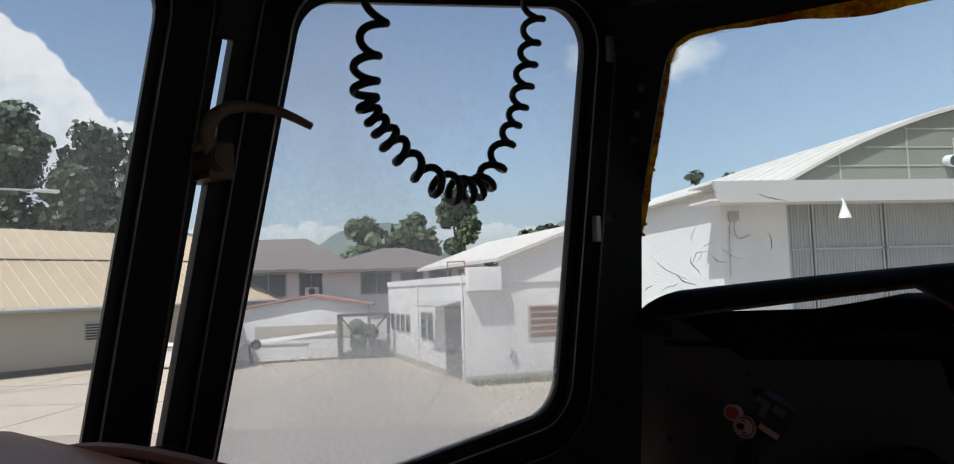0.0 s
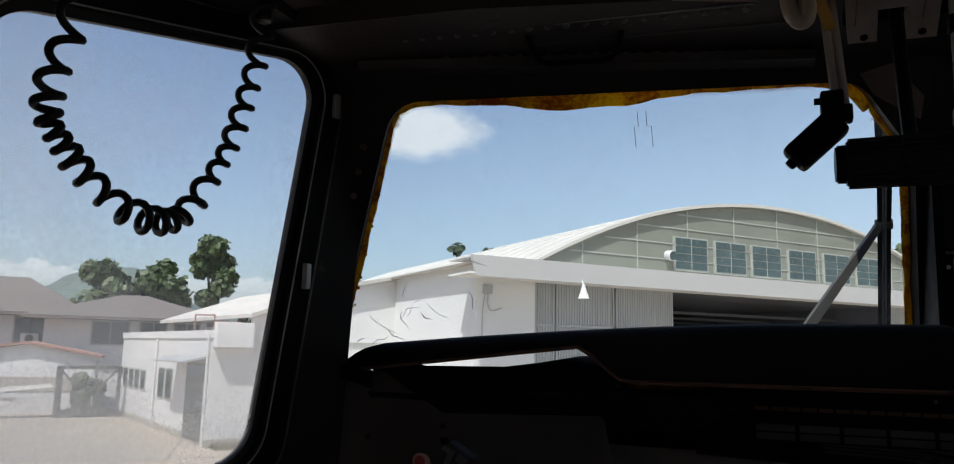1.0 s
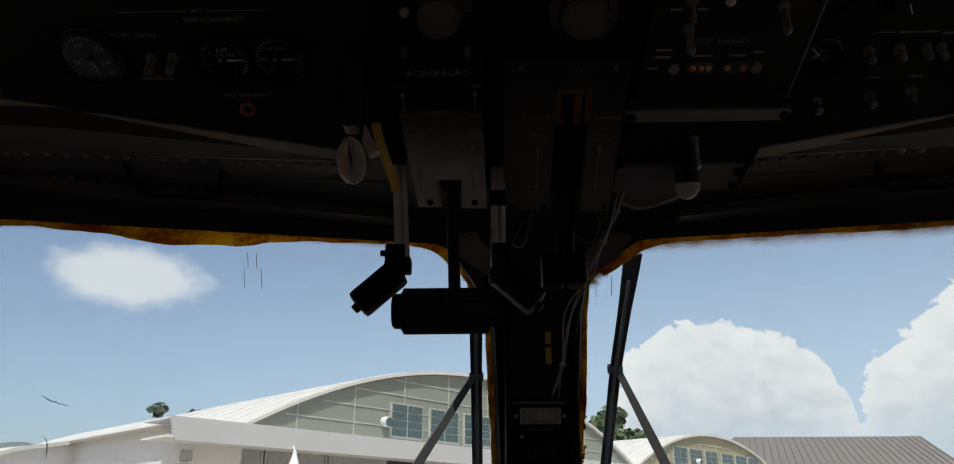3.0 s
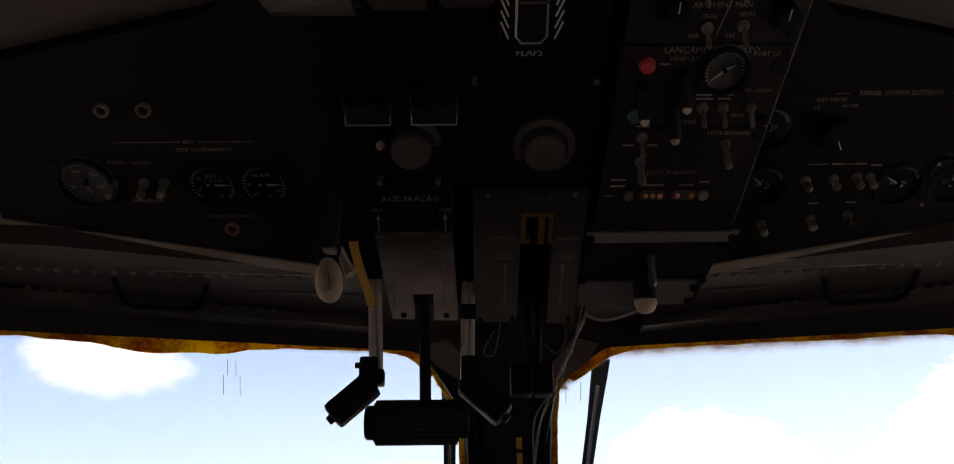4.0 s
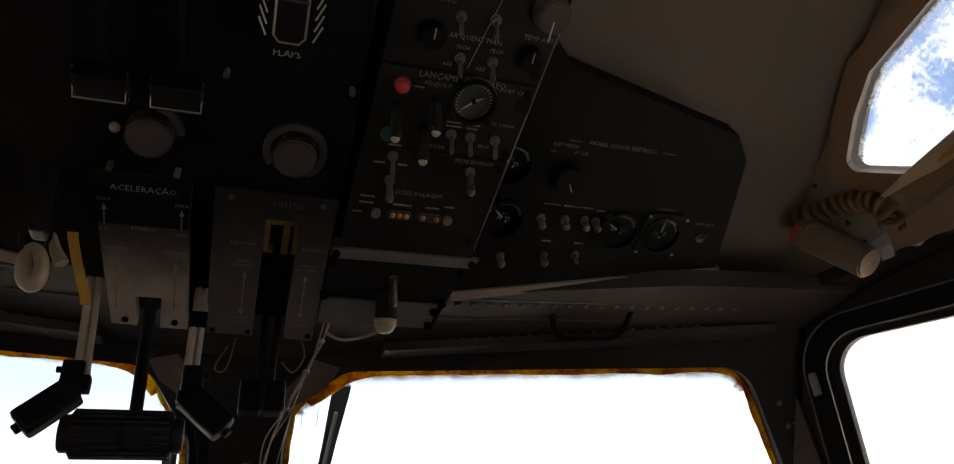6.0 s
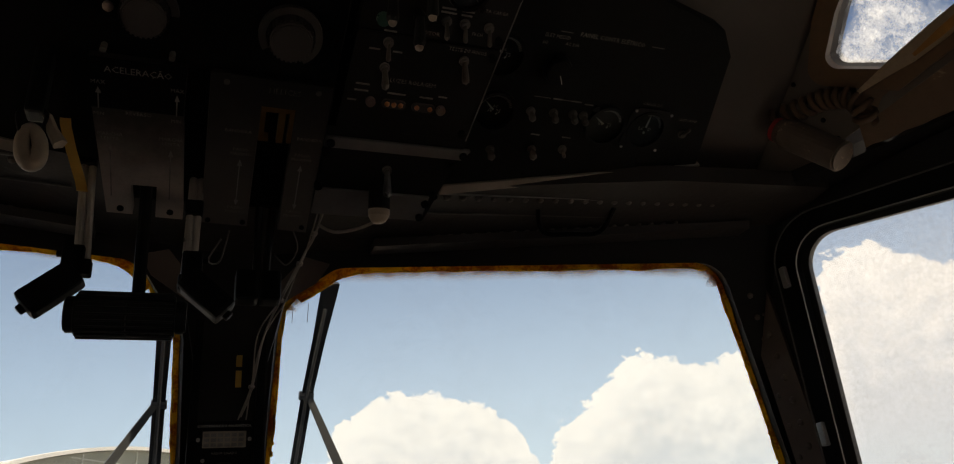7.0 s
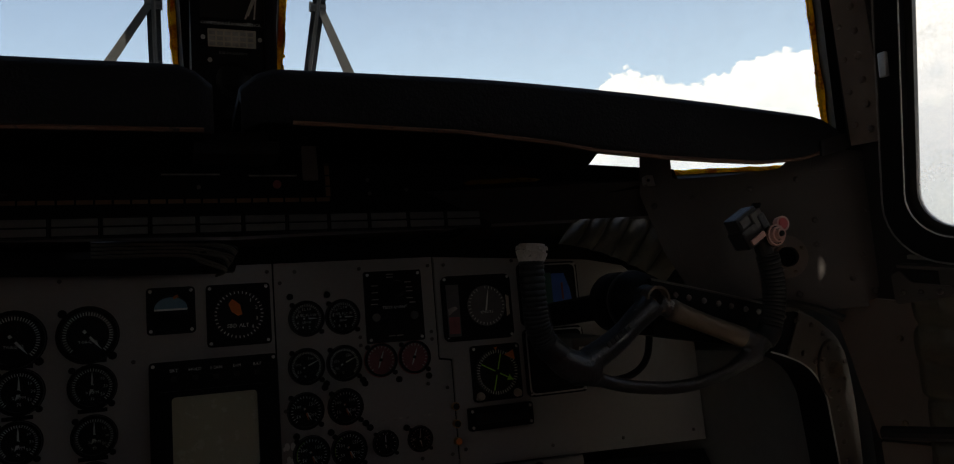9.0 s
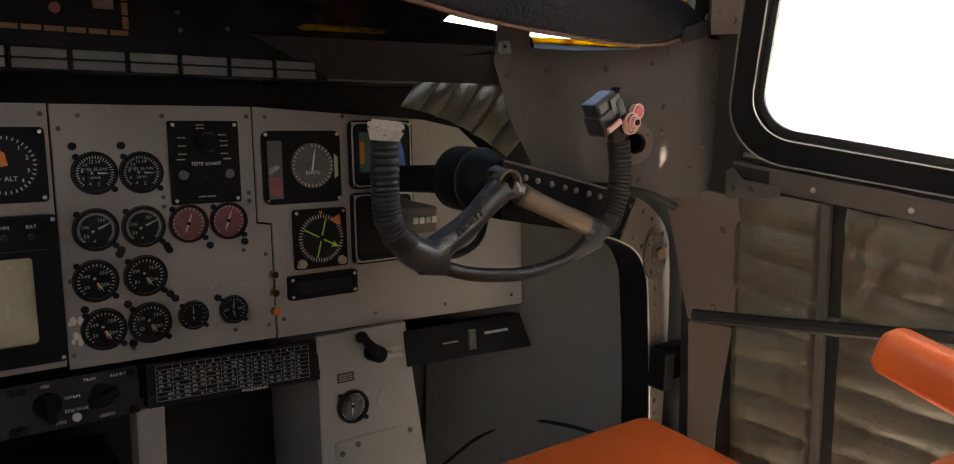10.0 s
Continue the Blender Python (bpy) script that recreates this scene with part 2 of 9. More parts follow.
# rear bulkhead behind the camera, kept pale as a fill reflector
AFT = surface("bounce_bulkhead_paint", (0.55, 0.53, 0.50), 0.7, spread=0.1, scale=3, bump=0.1)
STEEL_DARK = surface("dull_dark_steel", (0.12, 0.115, 0.11), 0.4, 0.6, spread=0.5, scale=60, bump=0.1)
MARK_GREY = surface("grey_marking", (0.28, 0.27, 0.26), 0.6, spread=0.3, scale=60, bump=0)
BROWN_RED = surface("brown_plaque", (0.06, 0.028, 0.022), 0.6, spread=0.4, scale=60, bump=0)
STRIPE = surface("dull_amber_stripe", (0.15, 0.075, 0.03), 0.6, spread=0.4, scale=40, bump=0)
FIGURE = surface("engraved_figures", (0.17, 0.165, 0.15), 0.6, spread=0.4, scale=80, bump=0)
RIVET = surface("dull_rivet_heads", (0.16, 0.14, 0.125), 0.45, 0.3, spread=0.3, scale=40, bump=0)
ROD = surface("polished_lever_rod", (0.50, 0.45, 0.40), 0.32, 0.5, spread=0.2, scale=30, bump=0.05)
BROWN_PLATE = surface("brown_painted_plate", (0.120, 0.090, 0.072), 0.5, spread=0.15, scale=8, grain=90, bump=0.12, worn=(0.17, 0.15, 0.13), wear=0.69)
CAP = surface("chipped_cap", (0.30, 0.27, 0.24), 0.7, spread=0.4, scale=60, grain=200, bump=0.4, worn=(0.10, 0.09, 0.08), wear=0.58)
TOGGLE = surface("worn_toggle_metal", (0.13, 0.11, 0.09), 0.4, 0.4, spread=0.3, scale=60, bump=0)
RUBBER = surface("black_rubber", (0.010, 0.010, 0.010), 0.5, spec=0.3, spread=0.2, bump=0.1)
COLUMN_BROWN = surface("worn_brown_column", (0.075, 0.060, 0.048), 0.42, spread=0.25, scale=10, grain=90, bump=0.15, worn=(0.16, 0.13, 0.10), wear=0.64)
WHEEL = surface("worn_black_wheel", (0.022, 0.021, 0.021), 0.36, scale=20, grain=150, bump=0.3, worn=(0.24, 0.22, 0.20), wear=0.585)
BARE = surface("bare_worn_metal", (0.13, 0.094, 0.062), 0.52, 0.3, scale=15, grain=100, bump=0.2, worn=(0.05, 0.045, 0.04), wear=0.6)
LEATHER = surface("orange_leather", (0.66, 0.115, 0.022), 0.42, spread=0.10, scale=5, grain=220, bump=0.12)
SEAM = surface("leather_seam", (0.30, 0.05, 0.012), 0.6)
QUILT = surface("olive_quilt", (0.074, 0.063, 0.042), 0.5, spread=0.25, scale=9, grain=70, bump=0.5, worn=(0.075, 0.06, 0.04), wear=0.62)
SEAL = sealant("amber_sealant")
DIAL = surface("dial_black", (0.006, 0.006, 0.0065), 0.5, spec=0.2, spread=0.1, bump=0)
DIAL_RED = surface("faded_red_dial", (0.26, 0.07, 0.07), 0.5, spread=0.3, scale=60, bump=0)
DIAL_GREY = surface("dusty_dial", (0.075, 0.072, 0.068), 0.5, spread=0.3, scale=40, bump=0)
MARK = surface("white_marking", (0.62, 0.60, 0.55), 0.6, spread=0.2, bump=0)
DIM_MARK = surface("faded_marking", (0.24, 0.22, 0.195), 0.7, spread=0.6, scale=60, bump=0)
YELLOW = surface("yellow_paint", (0.52, 0.30, 0.05), 0.5, scale=20, worn=(0.12, 0.08, 0.04), wear=0.62)
ORANGE = surface("orange_marking", (0.85, 0.16, 0.02), 0.5, bump=0)
RED = surface("red_button", (0.42, 0.03, 0.035), 0.35, bump=0)
GREEN = surface("green_lamp", (0.04, 0.12, 0.09), 0.3, bump=0)
GREEN_MARK = surface("green_marking", (0.30, 0.62, 0.05), 0.5, bump=0)
BLUE = surface("blue_film", (0.05, 0.14, 0.48), 0.4, spread=0.2, scale=40, bump=0)
PINK = surface("pink_wire_end", (0.55, 0.30, 0.25), 0.4, spread=0.2)
IVORY = surface("yellowed_plastic", (0.36, 0.29, 0.22), 0.45, spread=0.25, scale=30, bump=0.1)
SCREEN = surface("dead_screen", (0.34, 0.31, 0.20), 0.25, spread=0.10, scale=5, bump=0)
SEG = surface("annunciator_lens", (0.085, 0.083, 0.082), 0.4, spread=0.25, scale=50, bump=0, each=0.35)
BRASS = surface("tarnished_brass", (0.30, 0.17, 0.06), 0.4, 0.8, scale=30)
WIRE = surface("white_wire", (0.34, 0.30, 0.26), 0.6, spread=0.3, scale=40)
CLOTH = surface("brown_curtain", (0.16, 0.10, 0.06), 0.8, scale=14, grain=300, bump=0.3, worn=(0.30, 0.22, 0.14), wear=0.6)
WOOD = surface("varnished_strip", (0.17, 0.10, 0.05), 0.5, scale=18, grain=90, worn=(0.16, 0.09, 0.045), wear=0.55)
WS_GLASS = clear_glass("windscreen_glass", 0.05)
REAR_GLASS = clear_glass("cleaner_plexiglass", 0.07, (0.93, 0.95, 0.96), 2.4)
SIDE_GLASS = clear_glass("scratched_plexiglass", 0.24, (0.95, 0.96, 0.97), 2.4, sill_film=0.75)
CRAZED = clear_glass("crazed_plexiglass", 0.94, (0.78, 0.82, 0.86), 9.0)
FILM = clear_glass("peeling_film", 1.3, (1, 1, 1), 30)
GAUGE_GLASS = clear_glass("gauge_glass", 0.012, scale=30, ior=1.08)

# outside
WHITEWASH = surface("white_wall_paint", (0.84, 0.83, 0.80), 0.8, spread=0.07, scale=0.7, grain=9, bump=0.1)
FASCIA = surface("white_fascia", (0.82, 0.82, 0.82), 0.5, spread=0.04, scale=0.6, grain=8, bump=0)
CORRUGATED = surface("grey_corrugated", (0.36, 0.37, 0.37), 0.5, spread=0.12, scale=0.8, grain=10, bump=0)
GABLE = surface("dusty_gable", (0.20, 0.21, 0.17), 0.6, spread=0.22, scale=0.9, grain=7, bump=0)
ROOF_PALE = surface("pale_metal_roof", (0.52, 0.50, 0.46), 0.6, spread=0.12, scale=0.6, grain=6, bump=0)
ROOF_TAN = surface("tan_metal_roof", (0.44, 0.355, 0.25), 0.7, spread=0.14, scale=0.5, grain=5, bump=0)
ROOF_BROWN = surface("brown_tiles", (0.13, 0.115, 0.105), 0.8, spread=0.2, scale=0.8, grain=8, bump=0)
WALL_BEIGE = surface("beige_wall", (0.40, 0.37, 0.31), 0.8, spread=0.1, scale=0.5, grain=8, bump=0)
PANE_DARK = surface("dark_window_pane", (0.045, 0.06, 0.065), 0.12, spread=0.3, scale=1.2, grain=6, bump=0)
# dark parts; also colours in the shade inside the hangars
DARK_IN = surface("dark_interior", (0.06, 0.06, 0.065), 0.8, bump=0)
CONCRETE = surface("apron_concrete", (0.39, 0.335, 0.265), 0.85, spread=0.16, scale=0.22, grain=3.5, bump=0.2, worn=(0.27, 0.235, 0.19), wear=0.60)
GRASS = surface("dry_grass", (0.16, 0.15, 0.06), 0.9, spread=0.4, scale=1.5, grain=12)
LEAF = surface("foliage", (0.055, 0.085, 0.030), 0.6, spread=0.5, scale=0.8, grain=5, bump=0)
LEAF_DARK = surface("dark_foliage", (0.035, 0.055, 0.028), 0.6, spread=0.5, scale=0.8, grain=5, bump=0)
BARK = surface("bark", (0.10, 0.08, 0.06), 0.9, bump=0.3)
# woods greyed and blued: the distance haze is in this colour
HILL = surface("hazy_wooded_hill", (0.10, 0.13, 0.12), 0.9, spread=0.4, scale=0.02, grain=0.3, bump=0)
OLIVE = surface("olive_machine", (0.09, 0.10, 0.06), 0.6, spread=0.4, scale=4, grain=20)
IRON = surface("dark_iron", (0.10, 0.095, 0.085), 0.6, spread=0.3, scale=5)
RUST = surface("rust_red_roof", (0.30, 0.17, 0.13), 0.8, spread=0.3, scale=2)


# ---------------------------------------------------------------- mesh helpers
def part(name, bm, mat, parent=None, label="", smooth=False):
    me = bpy.data.meshes.new(name)
    bm.normal_update()
    bm.to_mesh(me)
    bm.free()
    me.materials.append(mat)
    if smooth:
        me.polygons.foreach_set("use_smooth", [True] * len(me.polygons))
    ob = new(name, me)
    ob.parent = parent
    if label:
        ob["label"] = label
    return ob


def pieces(name, bms, mat, parent):
    """Several alike parts of one thing."""
    for b in bms:
        part(name, b, mat, parent)


def thing(name, m, label, category, group="", kind=""):
    ob = new(name)
    ob.empty_display_size = 0.02
    ob.matrix_basis = m
    return tagged(ob, label, category, group, kind)


def fixed(name, bm, mat, label, category, smooth=False):
    return tagged(part(name, bm, mat, smooth=smooth), label, category, kind="structure")


def box_bm(lo, hi, bevel=0.0, seg=2):
    bm = bmesh.new()
    bmesh.ops.create_cube(bm, size=1)
    for v in bm.verts:
        v.co = Vector([lo[i] + (v.co[i] + 0.5) * (hi[i] - lo[i]) for i in range(3)])
    if bevel:
        bmesh.ops.bevel(bm, geom=bm.edges[:], offset=bevel, segments=seg, affect="EDGES", profile=0.6)
    return bm


def join(*bms):
    """One mesh out of several."""
    out = bmesh.new()
    for b in bms:
        me = bpy.data.meshes.new("tmp")
        b.to_mesh(me)
        b.free()
        out.from_mesh(me)
        bpy.data.meshes.remove(me)
    return out


def moved(bm, m):
    bm.transform(m)
    return bm


def cyl_bm(p, q, r, r2=None, seg=16, bevel=0.0):
    """A cylinder or cone from p to q."""
    p, q = Vector(p), Vector(q)
    bm = bmesh.new()
    bmesh.ops.create_cone(bm, cap_ends=True, segments=seg, radius1=r, radius2=r if r2 is None else r2, depth=(q - p).length)
    if bevel:
        rim = [e for e in bm.edges if abs(e.verts[0].co.z - e.verts[1].co.z) < 1e-6]
        bmesh.ops.bevel(bm, geom=rim, offset=bevel, segments=2, affect="EDGES")
    bm.transform(Matrix.Translation((p + q) / 2) @ (q - p).to_track_quat("Z", "Y").to_matrix().to_4x4())
    return bm


def ball_bm(c, r, squash=(1, 1, 1), sub=2):
    bm = bmesh.new()
    bmesh.ops.create_icosphere(bm, subdivisions=sub, radius=r)
    for v in bm.verts:
        v.co = Vector((v.co.x * squash[0] + c[0], v.co.y * squash[1] + c[1], v.co.z * squash[2] + c[2]))
    return bm


def tube_bm(points, radius, seg=8, closed=False):
    """A tube along points; radius: a number or a function of 0..1."""
    pts = [Vector(p) for p in points]
    n = len(pts)
    bm = bmesh.new()
    rings, up = [], Vector((0.13, 0.21, 0.97))
    for i, p in enumerate(pts):
        a, b = (pts[i - 1] if i or closed else p), (pts[(i + 1) % n] if i < n - 1 or closed else p)
        t = (b - a).normalized()
        side = t.cross(up)
        if side.length < 0.05:
            side = t.cross(Vector((1, 0, 0)))
        side.normalize()
        up = side.cross(t).normalized()
        r = radius(i / max(1, n - 1)) if callable(radius) else radius
        rings.append([bm.verts.new(p + (side * math.cos(k) + up * math.sin(k)) * r) for k in (2 * math.pi * j / seg for j in range(seg))])
    for i in range(n if closed else n - 1):
        for j in range(seg):
            bm.faces.new((rings[i][j], rings[i][(j + 1) % seg], rings[(i + 1) % n][(j + 1) % seg], rings[(i + 1) % n][j]))
    if not closed:
        bm.faces.new(rings[0][::-1])
        bm.faces.new(rings[-1])
    bmesh.ops.recalc_face_normals(bm, faces=bm.faces[:])
    return bm


def smooth_path(points, steps=6, closed=False):
    """A Catmull-Rom line through points."""
    pts = [Vector(p) for p in points]
    n = len(pts)
    out = []
    for i in range(n if closed else n - 1):
        a, b, c, d = (pts[(i + k) % n] if closed else pts[min(max(i + k, 0), n - 1)] for k in (-1, 0, 1, 2))
        for s in range(steps):
            t = s / steps
            out.append(0.5 * (2 * b + (c - a) * t + (2 * a - 5 * b + 4 * c - d) * t * t + (3 * b - a - 3 * c + d) * t ** 3))
    if not closed:
        out.append(pts[-1])
    return out


def rounded_loop(corners, radii, seg=6):
    """A closed 2D loop through corners, each rounded by its radius."""
    out = []
    n = len(corners)
    for i in range(n):
        p, a, b = Vector(corners[i]), Vector(corners[i - 1]), Vector(corners[(i + 1) % n])
        u, w = (a - p).normalized(), (b - p).normalized()
        half = u.angle(w) / 2
        r = radii[i] if isinstance(radii, (list, tuple)) else radii
        d = r / math.tan(half)
        c = p + (u + w).normalized() * (r / math.sin(half))
        s, e = p + u * d - c, p + w * d - c
        turn = s.angle_signed(e)
        for k in range(seg + 1):
            q = s.copy()
            q.rotate(Matrix.Rotation(-turn * k / seg, 2))
            out.append(c + q)
    return out


def rect(x0, y0, x1, y1, r=0.003, seg=3):
    return rounded_loop([(x0, y0), (x1, y0), (x1, y1), (x0, y1)], r, seg)


def flat(u, v, w):
    return Vector((u, v, w))


def prism_bm(loop, w0, w1, place=flat, bevel=0.0):
    """A solid plate: a 2D loop from w0 to w1 (w1 is the seen face)."""
    bm = bmesh.new()
    a = [bm.verts.new((p[0], p[1], w0)) for p in loop]
    b = [bm.verts.new((p[0], p[1], w1)) for p in loop]
    n = len(loop)
    bm.faces.new(a[::-1])
    top = bm.faces.new(b)
    for i in range(n):
        bm.faces.new((a[i], a[(i + 1) % n], b[(i + 1) % n], b[i]))
    bmesh.ops.recalc_face_normals(bm, faces=bm.faces[:])
    if bevel:
        bmesh.ops.bevel(bm, geom=list(top.edges), offset=bevel, segments=2, affect="EDGES")
    for v in bm.verts:
        v.co = place(*v.co)
    bmesh.ops.recalc_face_normals(bm, faces=bm.faces[:])
    return bm


def ring_bm(outer, inner, place=flat, depth=0.01, w0=0.0):
    """A plate with a hole, from w0 to w0 + depth; the outer loop is met by rays from the hole's middle."""
    cx = sum(p[0] for p in inner) / len(inner)
    cy = sum(p[1] for p in inner) / len(inner)

    def cast(p, loop=outer):
        d = Vector((p[0] - cx, p[1] - cy))
        best = None
        for i in range(len(loop)):
            a, b = Vector(loop[i - 1]) - Vector((cx, cy)), Vector(loop[i]) - Vector((cx, cy))
            e = b - a
            det = d.x * -e.y + e.x * d.y
            if abs(det) < 1e-9:
                continue
            s = (a.x * -e.y + e.x * a.y) / det
            t = (d.x * a.y - d.y * a.x) / det
            if s > 0 and -1e-6 <= t <= 1 + 1e-6 and (best is None or s < best):
                best = s
        return (cx + d.x * best, cy + d.y * best)

    # add rays to the outer corners
    area = sum(inner[i - 1][0] * inner[i][1] - inner[i][0] * inner[i - 1][1] for i in range(len(inner)))
    pairs = [(p, cast(p)) for p in inner]
    if len(outer) < 9:
        pairs += [(cast(q, inner), q) for q in outer]
        pairs.sort(key=lambda pq: math.atan2(pq[0][1] - cy, pq[0][0] - cx), reverse=area < 0)
    rim, far = [tuple(p) for p, _ in pairs], [tuple(q) for _, q in pairs]
    bm = bmesh.new()
    rings = []
    for loop, w in ((far, w0), (rim, w0), (rim, w0 + depth), (far, w0 + depth)):
        rings.append([bm.verts.new(place(p[0], p[1], w)) for p in loop])
    n = len(rim)
    for a in range(4):
        for i in range(n):
            j = (i + 1) % n
            bm.faces.new((rings[a][i], rings[a][j], rings[(a + 1) % 4][j], rings[(a + 1) % 4][i]))
    bmesh.ops.recalc_face_normals(bm, faces=bm.faces[:])
    return bm


def dense(loop, step):
    """The loop with points no farther apart than step."""
    out = []
    for i in range(len(loop)):
        a, b = Vector(loop[i]), Vector(loop[(i + 1) % len(loop)])
        k = max(1, int((b - a).length / step))
        out += [a.lerp(b, j / k) for j in range(k)]
    return out


def loft_bm(sections, close_ends=True, loop=True):
    """A skin over sections, lists of 3D points of one length."""
    bm = bmesh.new()
    rows = [[bm.verts.new(p) for p in s] for s in sections]
    m = len(rows[0])
    for a, b in zip(rows, rows[1:]):
        for j in range(m if loop else m - 1):
            bm.faces.new((a[j], a[(j + 1) % m], b[(j + 1) % m], b[j]))
    if close_ends and loop:
        bm.faces.new(rows[0][::-1])
        bm.faces.new(rows[-1])
    bmesh.ops.recalc_face_normals(bm, faces=bm.faces[:])
    return bm


def rivets_bm(points, r, normal):
    """A row of domed rivet heads."""
    n = Vector(normal).normalized()
    turn = n.to_track_quat("Z", "Y").to_matrix().to_4x4()
    verts, faces = [], []
    for p in points:
        k = len(verts)
        for ring, (rr, h) in enumerate(((1.0, -0.1), (0.72, 0.5))):
            for j in range(8):
                a = j * math.pi / 4
                verts.append(turn @ Vector((math.cos(a) * r * rr, math.sin(a) * r * rr, h * r)) + Vector(p))
        verts.append(turn @ Vector((0, 0, 0.68 * r)) + Vector(p))
        for j in range(8):
            faces.append((k + j, k + (j + 1) % 8, k + 8 + (j + 1) % 8, k + 8 + j))
            faces.append((k + 8 + j, k + 8 + (j + 1) % 8, k + 16))
    me = bpy.data.meshes.new("tmp")
    me.from_pydata([tuple(v) for v in verts], [], faces)
    bm = bmesh.new()
    bm.from_mesh(me)
    bpy.data.meshes.remove(me)
    return bm


def row(a, b, n):
    a, b = Vector(a), Vector(b)
    return [a.lerp(b, i / (n - 1)) for i in range(n)]


def letters(text, size, u, v, w, mat, parent, turn=0.0, name="lettering"):
    """Raised lettering in Blender's own font, centred at u, v on a thing's face."""
    c = bpy.data.curves.new("tmp", "FONT")
    c.body, c.size, c.align_x, c.align_y, c.resolution_u = text, size, "CENTER", "CENTER", 1
    tmp = bpy.data.objects.new("tmp", c)
    me = bpy.data.meshes.new_from_object(tmp)
    bpy.data.objects.remove(tmp)
    bpy.data.curves.remove(c)
    me.transform(Matrix.Translation((u, v, w)) @ Matrix.Rotation(turn, 4, "Z"))
    me.materials.clear()
    me.materials.append(mat)
    me.name = name
    ob = new(name, me)
    ob.parent = parent
    return ob


def axes(origin, u, v, n):
    m = Matrix.Identity(4)
    for i, a in enumerate((u, v, n)):
        a = Vector(a).normalized()
        for k in range(3):
            m[k][i] = a[k]
    for k in range(3):
        m[k][3] = origin[k]
    return m


def on_pane(side):
    """Places x, z on the sloping plane of a windscreen pane; w is inward."""
    def place(x, z, w):
        return Vector((side * x, 1.50 - 0.295 * x - 0.50 * (z - 3.84), z)) + Vector((-side * 0.255, -0.865, -0.4325)) * w
    return place


def on_side(side):
    """Places y, z on a side wall; w is inward."""
    def place(y, z, w):
        return Vector((side * (0.93 + 0.25 * (1.2 - y) - 0.10 * (z - 3.5)), y, z)) + Vector((-side * 0.965, -0.24, -0.1)) * w
    return place


def on_brow(side):
    """Places y, z on the sloping skin over a side window; w is inward."""
    def place(y, z, w):
        return Vector((side * (0.80 - 0.6 * (z - 4.0)), y, z)) + Vector((-side * 0.857, 0, -0.514)) * w
    return place


